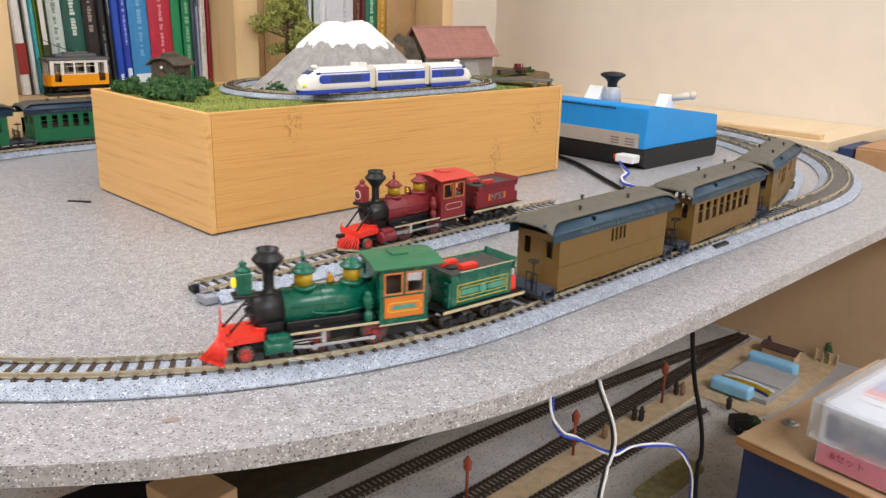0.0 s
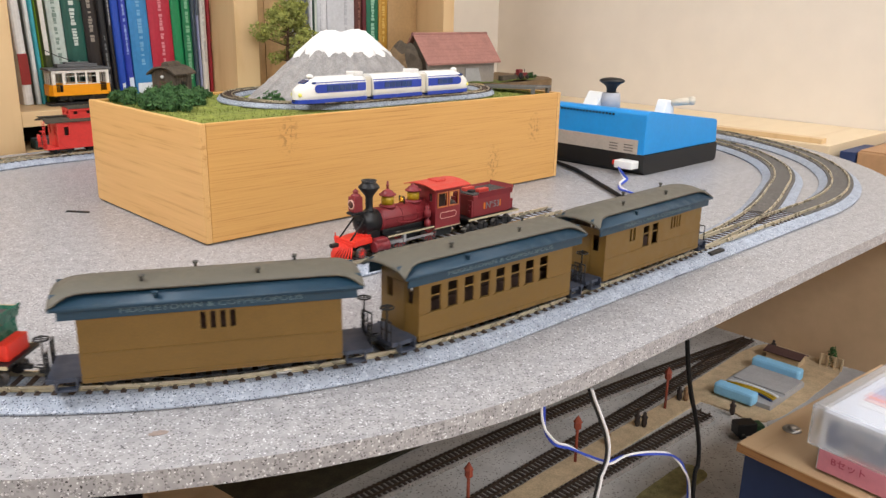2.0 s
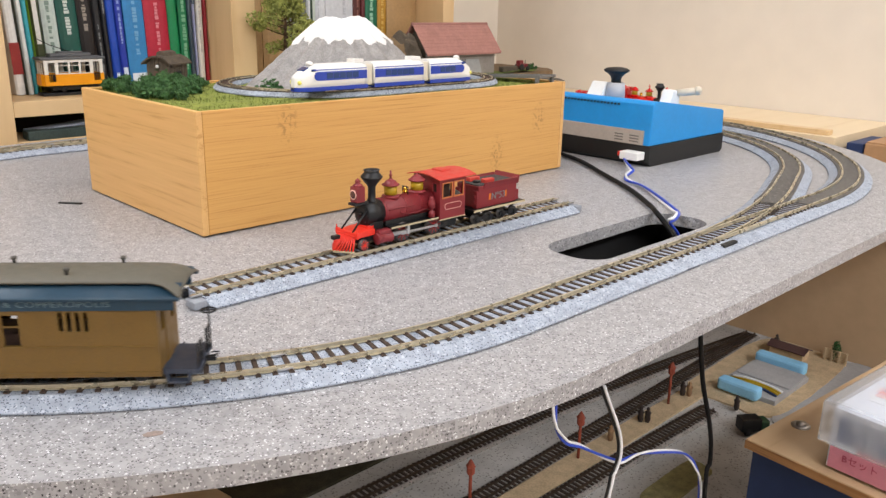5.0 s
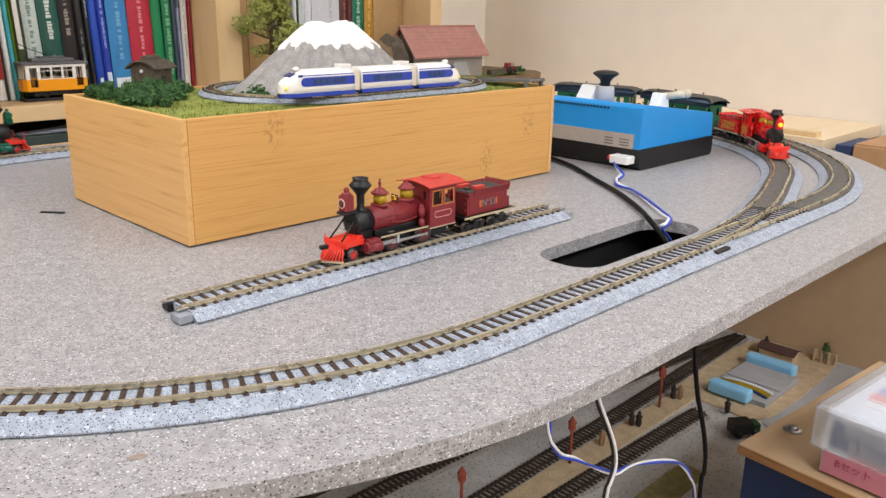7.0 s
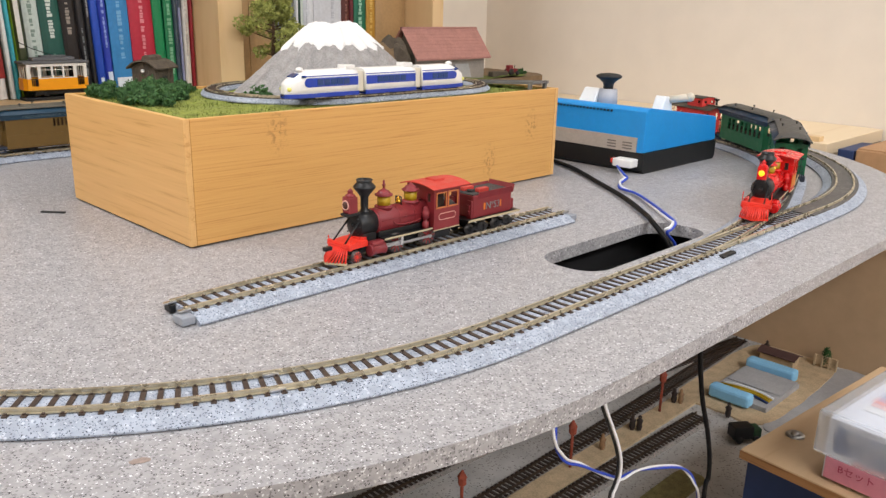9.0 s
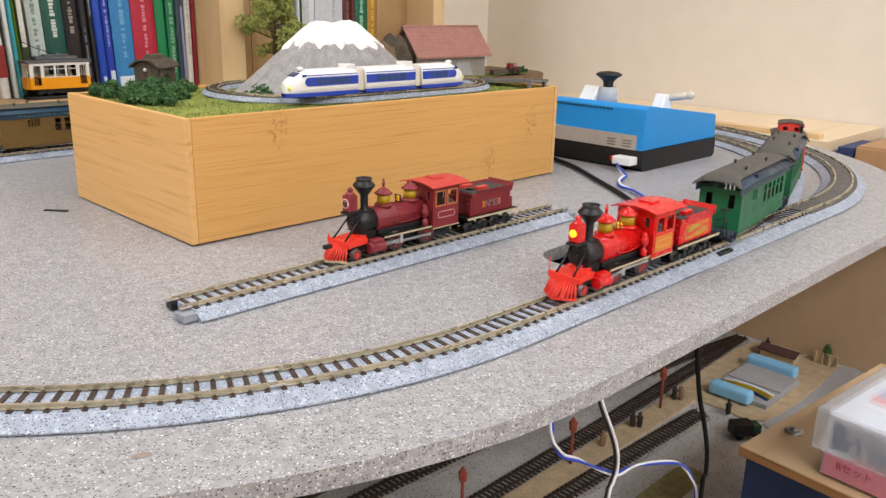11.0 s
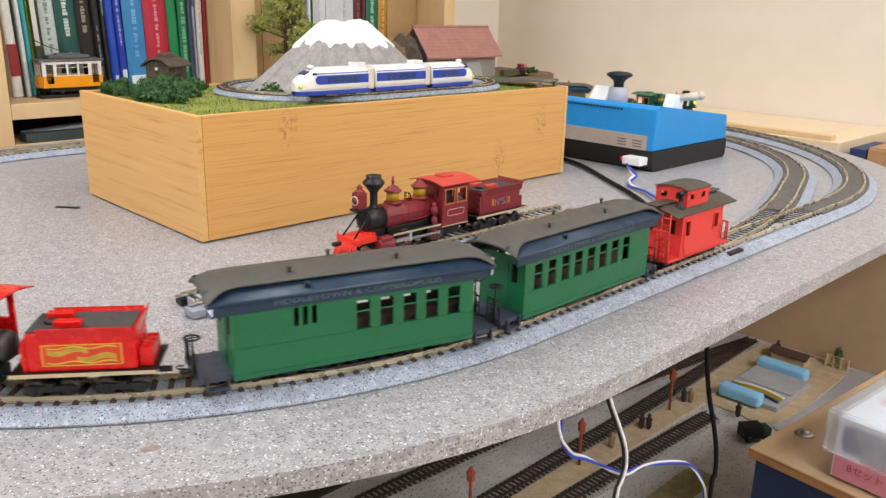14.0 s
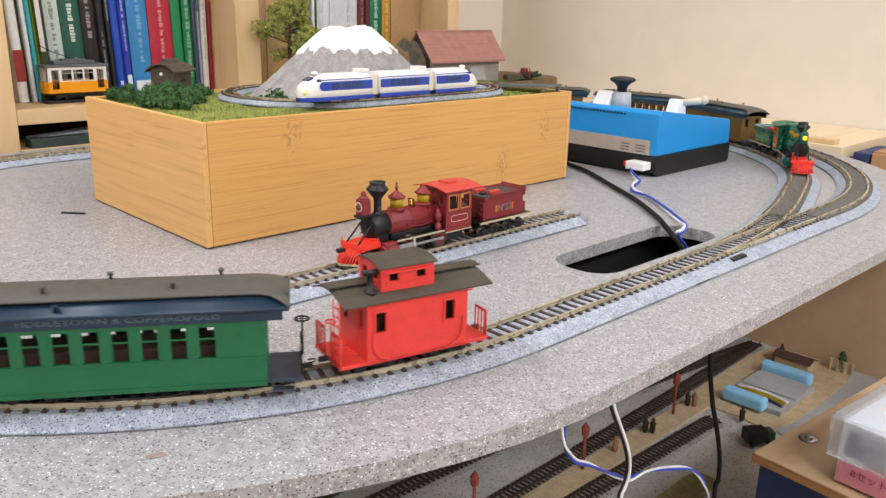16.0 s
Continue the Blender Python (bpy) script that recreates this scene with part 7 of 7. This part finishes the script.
# ledge along the wall and a carton beyond the table
tagged(part("wall_ledge", box(bmesh.new(), 0.992, 1.248, -0.11, 0.822, -0.022, -0.002, 0.001), wood("pale_ledge", rgb(232, 210, 176), rgb(220, 194, 156), (1, 8, 8), 3)), "pale wooden ledge along the cream wall", "ledge", kind="structure")
tagged(part("wall_ledge_inner", box(bmesh.new(), 0.838, 0.992, 0.562, 0.822, -0.022, -0.002, 0.001), M_SHELF), "pale wooden ledge beside the bookcase", "ledge", kind="structure")
tagged(part("ledge_strip", box(bmesh.new(), 1.000, 1.018, -0.095, 0.30, -0.002, 0.006, 0.001), M_SHELF), "narrow pale batten lying on the ledge", "batten")
CARD = mat("brown_cardboard", rgb(176, 136, 98), 0.9, var=0.08, scale=20, bump=0.1)
cb = thing("cardboard_box", "brown cardboard box on a bracket by the wall", "box")
part("carton_body", box(bmesh.new(), 1.00, 1.245, -0.30, -0.150, -0.085, -0.006, 0.002), CARD, cb)
part("carton_flap", box(bmesh.new(), 1.002, 1.243, -0.298, -0.152, -0.006, -0.0035, 0.0008), CARD, cb)
tagged(part("wall_bracket", box(bmesh.new(), 1.03, 1.2495, -0.30, -0.112, -0.097, -0.0855, 0.001), M_SHELF), "pale wooden bracket shelf on the wall", "shelf", kind="structure")
tagged(part("navy_folder", box(bmesh.new(), 0.998, 1.10, -0.148, -0.125, -0.0852, -0.008, 0.001), M_NAVY), "dark navy folder wedged beside the ledge", "folder").matrix_basis = pose(0, 0, 0.0)

# ---- the layout on the lower deck ----
LOWZ = -0.45
# added sheet over the cream wall; its tan paints the shade under the table
tagged(part("wall_panel", box(bmesh.new(), 1.240, 1.2498, -0.90, 0.545, LOWZ - 0.03, -0.10, 0.001), mat("wall_shade_tan", rgb(196, 166, 132), 0.75, var=0.05, scale=6, bump=0.08, bscale=200)), "tan sheet added behind the lower layout, coloured as the wall in shade", "wall panel", kind="structure")
tagged(part("lower_deck", box(bmesh.new(), -0.45, 1.2395, -0.225, 0.545, LOWZ - 0.03, LOWZ), M_GRAVEL), "gravel-covered lower layout deck under the table", "layout deck", kind="structure")
for x in (-0.4, 1.2):
    for y in (-0.2, 0.45):
        tagged(part("deck_post", box(bmesh.new(), x - 0.02, x + 0.02, y - 0.02, y + 0.02, FLOOR_Z, LOWZ - 0.03, 0.002), M_SHELF), "square wooden post under the lower deck", "post", kind="structure")


def ground_patch(name, x0, x1, y0, y1, z, h, material, label, seed):
    bm = bmesh.new()
    n = 60
    ring = []
    for i in range(n):
        a = 2 * math.pi * i / n
        c, s = math.cos(a), math.sin(a)
        k = max(abs(c), abs(s))
        k = 1 / (abs(c) ** 6 + abs(s) ** 6) ** (1 / 6)
        wob = 1 + 0.05 * noise.noise((c * 3, s * 3, seed))
        ring.append(((x0 + x1) / 2 + (x1 - x0) / 2 * c * k * wob, (y0 + y1) / 2 + (y1 - y0) / 2 * s * k * wob))
    prism(bm, ring, "z", z, z + h)
    return tagged(part(name, bm, material), label, "ground", kind="structure")


ground_patch("ground_sand_strip", 0.25, 1.03, 0.003, 0.041, LOWZ, 0.004, M_SAND, "sandy platform strip on the lower layout", 1)
ground_patch("ground_yard", 0.90, 1.235, -0.120, 0.055, LOWZ, 0.0032, M_SAND, "sandy station yard of the lower layout", 2)
ground_patch("ground_grass", 0.05, 0.56, 0.215, 0.40, LOWZ, 0.005, M_SOIL, "dark grassy patch of the lower layout", 3)
ground_patch("ground_meadow", 0.560, 0.70, -0.125, -0.082, LOWZ, 0.0022, M_DRY, "small grassy patch of the lower layout", 4)
ground_patch("ground_path", 0.90, 1.235, -0.200, -0.103, LOWZ, 0.002, M_CONCRETE, "pale grey road of the lower layout", 6)


def low_track(y, x0, x1, bend):
    t = thing("lower_track", "dark weathered model track on gravel", "railway track", group="tracks of the lower layout")
    n = 50
    pts = [(x0 + (x1 - x0) * i / n, y + bend * (i / n) ** 2) for i in range(n + 1)]
    line = heading_line(pts)
    part("ballast", sweep(bmesh.new(), line, [(-0.020, LOWZ), (0.020, LOWZ), (0.016, LOWZ + 0.004), (-0.016, LOWZ + 0.004)]), M_LOWBED, t)
    for d in (-0.0085, 0.0085):
        part("rail", sweep(bmesh.new(), line, [(d - 0.0009, LOWZ + 0.005), (d + 0.0009, LOWZ + 0.005), (d + 0.0007, LOWZ + 0.0085), (d - 0.0007, LOWZ + 0.0085)]), M_RAILDARK, t)
    count = int(abs(x1 - x0) / 0.0088)
    me = None
    for k in range(count):
        x = x0 + (x1 - x0) * (k + 0.5) / count
        u = (x - x0) / (x1 - x0)
        h = math.degrees(math.atan2(2 * bend * u, x1 - x0))
        if me is None:
            bm = box(bmesh.new(), -0.0020, 0.0020, -0.0145, 0.0145, 0.0035, 0.0058)
            me = bpy.data.meshes.new("lower_sleeper")
            bm.to_mesh(me)
            bm.free()
            me.materials.append(M_SLEEPER)
        ob = new("sleeper", me)
        ob.parent = t
        ob.matrix_basis = pose(x, y + bend * u * u, LOWZ, 0, 0, h)


low_track(0.168, 0.10, 1.20, -0.09)
low_track(0.054, 0.15, 1.22, 0.022)
low_track(-0.013, 0.30, 0.86, -0.014)
RUST = mat("rust_red_paint", rgb(150, 70, 50), 0.7, var=0.2, scale=100)
for x, y, h in ((0.577, 0.027, 0.066), (0.825, 0.028, 0.066), (0.376, 0.052, 0.06)):
    t = thing("signal_post", "rust-red model signal post on the lower layout", "signal post", pose(x, y, LOWZ + 0.004), group="signals of the lower layout")
    part("post", rod(bmesh.new(), (0, 0, 0), (0, 0, h), 0.0022, 8), RUST, t)
    part("signal_head", lathe(bmesh.new(), [(0.004, h - 0.013), (0.0055, h - 0.011), (0.0055, h - 0.002), (0.0068, h - 0.001), (0.001, h + 0.009)], None, 6, 0, False), RUST, t)
FIG = [mat("dark_figure_paint", rgb(52, 40, 36), 0.7, var=0.2, scale=100), mat("tan_figure_paint", rgb(150, 116, 84), 0.7, var=0.2, scale=100)]
for k, (x, y) in enumerate([(0.653, 0.024), (0.738, 0.026), (0.744, 0.017), (0.870, 0.028), (0.876, 0.019), (0.889, -0.059), (1.195, 0.013)]):
    f = lathe(bmesh.new(), [(0.0030, 0), (0.0048, 0.006), (0.0040, 0.013), (0.0055, 0.017), (0.0022, 0.0205), (0.0030, 0.0235), (0.0012, 0.026)], None, 12)
    tagged(part("model_figurine", f, FIG[1 if k in (0, 4) else 0]), "tiny plain painted figurine on the lower layout", "figurine", group="figurines of the lower layout").matrix_basis = pose(x, y, LOWZ + (0.0028 if x > 0.93 else 0.004))


def build_low_station():
    t = thing("model_station", "grey model platform building with pale blue foam rolls", "model building")
    part("platform_slab", box(bmesh.new(), 0.950, 1.085, -0.096, 0.006, LOWZ + 0.003, LOWZ + 0.012, 0.001), M_CONCRETE, t)
    part("grey_roof", prism(bmesh.new(), [(1.008, LOWZ + 0.012), (1.080, LOWZ + 0.012), (1.080, LOWZ + 0.016), (1.008, LOWZ + 0.015)], "y", -0.094, 0.0), M_CONCRETE, t)
    for x, y0, y1 in ((0.944, -0.072, 0.000), (1.098, -0.084, 0.006)):
        part("foam_roll", box(bmesh.new(), x - 0.012, x + 0.012, y0, y1, LOWZ + 0.006, LOWZ + 0.028, 0.005), M_FOAMBLUE, t, "pale blue foam roll")
    for k in range(4):
        part("strap", tube(bmesh.new(), smooth_line([(0.966 + 0.008 * k, 0.0, LOWZ + 0.013), (0.962 + 0.009 * k, -0.03, LOWZ + 0.018), (0.972 + 0.007 * k, -0.06, LOWZ + 0.016), (0.967 + 0.008 * k, -0.09, LOWZ + 0.013)], 5), 0.0022, 6), (M_WBLUE, M_GOLD, M_GOLD, M_WWHITE)[k] if k else M_NAVY, t)


build_low_station()
sh = thing("model_shed", "brown roofed model shed by the wall", "model building", pose(1.172, -0.022, LOWZ + 0.003))
part("shed_wall", box(bmesh.new(), -0.014, 0.014, -0.032, 0.032, 0, 0.016, 0.0008), M_SAND, sh)
part("shed_roof", prism(bmesh.new(), [(-0.019, 0.015), (0, 0.022), (0.019, 0.015), (0.019, 0.017), (0, 0.0245), (-0.019, 0.017)], "y", -0.036, 0.036), mat("maroon_brown_roof", rgb(84, 58, 54), 0.8, var=0.15, scale=80), sh)
tk = thing("model_truck", "dark green model lorry on the lower layout", "model vehicle", pose(0.842, -0.108, LOWZ + 0.0022, 0, 0, -35))
part("lorry_bed", box(bmesh.new(), -0.022, 0.010, -0.011, 0.011, 0.006, 0.026, 0.001), M_BLACK, tk)
part("lorry_cab", box(bmesh.new(), 0.010, 0.024, -0.010, 0.010, 0.006, 0.022, 0.002), mat("lorry_green", rgb(36, 74, 44), 0.5, var=0.1, scale=60), tk)
for x in (-0.013, 0.015):
    for y in (-0.0105, 0.0105):
        part("wheel", lathe(bmesh.new(), [(0.002, -0.002), (0.0055, -0.002), (0.0055, 0.002), (0.002, 0.002)], Matrix.Translation((x, y, 0.0055)) @ pose(0, 0, 0, 90, 0, 0), 14), M_BLACK, tk)
fen = thing("model_fence", "tan model fence at the back of the lower yard", "fence")
for k in range(4):
    part("fence_post", box(bmesh.new(), 1.205, 1.208, -0.115 + 0.013 * k, -0.112 + 0.013 * k, LOWZ + 0.002, LOWZ + 0.026), M_SAND, fen)
part("fence_board", box(bmesh.new(), 1.208, 1.2095, -0.115, -0.073, LOWZ + 0.006, LOWZ + 0.026), M_SAND, fen)
cyp = thing("model_cypress", "tiny dark green model cypress by the wall", "tree", pose(1.214, -0.092, LOWZ + 0.003))
cb2 = bmesh.new()
leaf_clump(cb2, (0, 0, 0.020), 0.008, 500, 0.0018, random.Random(2), 2.4)
part("crown", cb2, M_BUSH, cyp)
part("trunk", rod(bmesh.new(), (0, 0, 0), (0, 0, 0.015), 0.0015, 6), M_TRUNK, cyp)

# ---- cabinet and plastic case ----
CAB = Matrix.Translation((0.511, -0.239, 0)) @ pose(0, 0, 0, 0, 0, -5.3)
cabn = thing("low_cabinet", "navy cabinet with a plywood top", "cabinet", CAB)
part("cabinet_body", box(bmesh.new(), 0.008, 0.349, -0.56, -0.006, FLOOR_Z, -0.286), M_NAVY, cabn)
part("cabinet_top", box(bmesh.new(), 0.0, 0.357, -0.57, 0.0, -0.286, -0.275, 0.001), M_PLY, cabn, "plywood top")
part("top_edge_band", box(bmesh.new(), -0.0012, -0.0002, -0.57, 0.0, -0.2858, -0.2762), M_PLYEDGE, cabn)
bolt = part("bolt_washer", lathe(bmesh.new(), [(0.0105, 0), (0.0105, 0.0010), (0.0085, 0.0026), (0.0055, 0.0018)], Matrix.Translation((0.0770, -0.0225, -0.2750)), 24), M_STEEL, cabn, "bolt with a cup washer")
part("bolt_head", lathe(bmesh.new(), [(0.0055, 0.0012), (0.0050, 0.0034), (0.003, 0.0046), (0.001, 0.0048)], Matrix.Translation((0.0770, -0.0225, -0.2750)), 18), M_STEEL, bolt)
M_DARKNAVY = mat("dark_navy_board", rgb(22, 18, 30), 0.65, var=0.1, scale=12, spec=0.3)
lc = thing("floor_cabinet", "dark cabinet standing below the table edge", "cabinet")
part("cabinet_body", box(bmesh.new(), -0.62, -0.052, -0.42, 0.020, FLOOR_Z, -0.212), M_DARKNAVY, lc)
part("cabinet_top", box(bmesh.new(), -0.62, -0.040, -0.43, 0.028, -0.212, -0.200, 0.001), M_DARKNAVY, lc)
tagged(part("wood_block", box(bmesh.new(), -0.022, 0.022, -0.030, 0.030, 0.0, 0.012, 0.001), M_PLY), "small plywood offcut on the dark cabinet", "wood block").matrix_basis = pose(-0.0545, -0.0455, -0.1998, 0, 0, 8)

CLEAR = bpy.data.materials.new("frosted_clear_plastic")
CLEAR.use_nodes = True
cbs = CLEAR.node_tree.nodes["Principled BSDF"]
cbs.inputs["Base Color"].default_value = (0.90, 0.92, 0.95, 1)
cbs.inputs["Roughness"].default_value = 0.25
cbs.inputs["Transmission Weight"].default_value = 0.55
cbs.inputs["Alpha"].default_value = 0.62
M_LABELBLUE = mat("slate_blue_label", rgb(96, 112, 150), 0.5, var=0.05, scale=30)
M_LABELPINK = mat("pink_label", rgb(216, 140, 158), 0.5, var=0.05, scale=30)
M_LABELWHITE = mat("white_label", rgb(222, 224, 232), 0.5, var=0.03, scale=30)
M_LABELGREY = mat("lilac_paper", rgb(170, 172, 204), 0.5, var=0.04, scale=30)


def build_case():
    t = thing("plastic_case", "clear plastic case with a printed model train set card", "plastic case", CAB @ pose(0.0077, -0.0771, -0.2745))
    d, w, h = 0.21, 0.30, 0.078
    inner = part("card_box", box(bmesh.new(), 0.006, d - 0.006, -w + 0.006, -0.006, 0.002, h - 0.008, 0.0008), M_LABELWHITE, t)
    # face towards the room: x = 0.006
    F = lambda n, y0, y1, z0, z1, m, k=0: part(n, box(bmesh.new(), 0.0050 - 0.0003 * k, 0.0057 - 0.0003 * k, -y1, -y0, z0, z1), m, inner)
    F("card_blue", 0.014, 0.29, 0.0350, 0.0630, M_LABELBLUE)
    F("card_pink", 0.008, 0.292, 0.003, 0.0280, M_LABELPINK)
    face = lambda y, z: Matrix.Translation((0.0040, -y, z)) @ pose(0, 0, 0, 90, 0, -90)
    lettering("新幹線", 0.0150, face(0.0475, 0.0555), M_LABELWHITE, inner)
    lettering("0系", 0.0160, face(0.044, 0.0415), M_LABELWHITE, inner)
    F("print_bar", 0.035, 0.12, 0.0292, 0.0330, mat("rose_print", rgb(206, 120, 130), 0.5, var=0), 1)
    lettering("Bセット", 0.0105, face(0.040, 0.0180), mat("crimson_print", rgb(176, 60, 90), 0.5, var=0), inner)
    for k in range(3):
        F("print_bar", 0.10, 0.16, 0.008 + 0.008 * k, 0.011 + 0.008 * k, M_LABELBLUE, 1)
    part("top_card", box(bmesh.new(), 0.05, d - 0.01, -w + 0.01, -0.02, h - 0.008, h - 0.0072), M_LABELGREY, inner)
    part("top_stripe", box(bmesh.new(), 0.062, 0.078, -w + 0.01, -0.02, h - 0.0072, h - 0.0066), mat("coral_stripe", rgb(236, 150, 140), 0.5, var=0), inner)
    part("top_stripe", box(bmesh.new(), 0.046, 0.058, -w + 0.01, -0.02, h - 0.0072, h - 0.0066), M_WHITE, inner)
    bm = box(bmesh.new(), -0.004, d, -w, 0.004, 0.030, h, 0.004)
    lid = part("clear_lid", bm, CLEAR, t, "frosted clear lid")
    lid.visible_shadow = False


build_case()
# wires hanging below the table edge
hw = thing("hanging_wire", "black and white twin wire hanging below the table edge", "wire")
HANG = smooth_line([(0.0980, -0.3180, -0.0440), (0.1020, -0.3180, -0.0520), (0.1120, -0.3180, -0.0690), (0.1200, -0.3180, -0.0840), (0.1240, -0.3180, -0.0960), (0.1240, -0.3180, -0.1060), (0.1200, -0.3180, -0.1140), (0.1170, -0.3180, -0.1210), (0.1100, -0.3190, -0.1710), (0.1050, -0.3220, -0.4000), (0.1050, -0.3300, FLOOR_Z)], 8)
part("white_strand", tube(bmesh.new(), HANG, 0.0011, 8), M_WWHITE, hw)
part("black_strand", tube(bmesh.new(), [p + Vector((-0.0017, 0.0012, 0)) for p in HANG], 0.0010, 8), M_BLACK, hw)
tagged(part("hanging_cable", tube(bmesh.new(), smooth_line([(0.2160, -0.3180, -0.0400), (0.2220, -0.3180, -0.0630), (0.2310, -0.3180, -0.0890), (0.2450, -0.3180, -0.1180), (0.2550, -0.3180, -0.1440), (0.2580, -0.3180, -0.1650), (0.2550, -0.3180, -0.1840), (0.2550, -0.3250, -0.3200), (0.2550, -0.3300, FLOOR_Z)], 8), 0.0018, 8), M_CABLE), "black cable hanging below the table edge", "cable")
twin_wire("hanging_pair", "blue and white twin wire looping below the table", [(0.0470, -0.3180, -0.0105), (0.0478, -0.3180, -0.0400), (0.0500, -0.3180, -0.0520), (0.0540, -0.3180, -0.0600), (0.0660, -0.3160, -0.0720), (0.0830, -0.3140, -0.0820), (0.1060, -0.3120, -0.0980), (0.1260, -0.3120, -0.1110), (0.1370, -0.3120, -0.1160), (0.1550, -0.3120, -0.1180), (0.1830, -0.3120, -0.1270), (0.2170, -0.3120, -0.1410), (0.2340, -0.3120, -0.1530), (0.2460, -0.3120, -0.1660), (0.2580, -0.3120, -0.1870), (0.2630, -0.3125, -0.2370), (0.2650, -0.3160, -0.3600), (0.2650, -0.3200, FLOOR_Z)], 0.0009, 0.0009, 3.0)
# ---- sleepers, one by one ----
for x, y, h, owner in sleeper_jobs:
    ob = new("sleeper", SLEEPER)
    ob.parent = owner
    ob.matrix_basis = pose(x, y, 0, 0, 0, math.degrees(h))


def on_track(s_tip, front, rear, anchor):
    """The pose of a vehicle whose pivots run at front and rear behind the train's tip; its own zero lies at anchor."""
    ax, ay = on_loop(s_tip - front)
    bx, by = on_loop(s_tip - rear)
    h = math.atan2(ay - by, ax - bx)
    d = front - anchor
    return Matrix.Translation((ax + d * math.cos(h), ay + d * math.sin(h), RAIL_Z)) @ pose(0, 0, 0, 0, 0, math.degrees(h))


def run_of(knots, t):
    """Distance run at t: a smooth curve through (seconds, metres) knots."""
    ts, ss = [k[0] for k in knots], [k[1] for k in knots]
    slopes = []
    for i in range(len(ts)):
        a, b = max(i - 1, 0), min(i + 1, len(ts) - 1)
        slopes.append((ss[b] - ss[a]) / (ts[b] - ts[a]))
    i = min(max(int(np.searchsorted(ts, t, side="right")) - 1, 0), len(ts) - 2)
    h = ts[i + 1] - ts[i]
    u = (t - ts[i]) / h
    return (2 * u ** 3 - 3 * u ** 2 + 1) * ss[i] + (u ** 3 - 2 * u ** 2 + u) * h * slopes[i] + (3 * u ** 2 - 2 * u ** 3) * ss[i + 1] + (u ** 3 - u ** 2) * h * slopes[i + 1]


def motions():
    trains = [
        ([(0, 0.192), (0.5, 0.262), (1, 0.330), (1.5, 0.3945), (2, 0.459), (2.5, 0.526), (3, 0.595), (3.5, 0.662), (4, 0.726), (7, 1.160), (15.5, 2.502), (16, 2.580)], [(loco_green[0], 0.030, 0.100, 0.0), (tender_green, 0.142, 0.173, 0.1265), (baggage_car, 0.239, 0.324, 0.219), (ochre_coach, 0.4015, 0.4865, 0.3815), (combine_car, 0.5645, 0.6495, 0.5445)], loco_green),
        ([(0, 1.4730), (1.5, 1.6860), (6.5, 2.4510), (9, 2.8540), (11.5, 3.2244), (12, 3.3014), (12.5, 3.3744), (13, 3.4459), (13.5, 3.5154), (14, 3.5844), (14.5, 3.6524), (15, 3.7204), (15.5, 3.7874), (16, 3.8524)], [(loco_red[0], 0.030, 0.100, 0.0), (tender_red, 0.142, 0.173, 0.1265), (green_combine, 0.2375, 0.3225, 0.2175), (green_coach, 0.398, 0.483, 0.378), (caboose, 0.553, 0.595, 0.533)], loco_red),
    ]
    for knots, cars, (_, drivers, rods_, mains) in trains:
        for ob, front, rear, anchor in cars:
            walk(ob, [(k * 0.2, on_track(run_of(knots, k * 0.2), front, rear, anchor)) for k in range(81)])
        steps = 240
        turn = [run_of(knots, k * 16.0 / steps) / 0.0074 for k in range(steps + 1)]
        for w, x in drivers:
            walk(w, [(k * 16.0 / steps, pose(x, 0, 0.0074, 0, math.degrees(a) % 360, 0)) for k, a in enumerate(turn)])
        for r, side in rods_:
            shift = math.pi / 2 if side > 0 else 0
            walk(r, [(k * 16.0 / steps, pose(0.0032 * math.sin(a + shift), 0, 0.0074 + 0.0032 * math.cos(a + shift))) for k, a in enumerate(turn)])
        for r, side in mains:
            shift = math.pi / 2 if side > 0 else 0
            walk(r, [(k * 16.0 / steps, main_rod_pose(a + shift)) for k, a in enumerate(turn)])


motions()
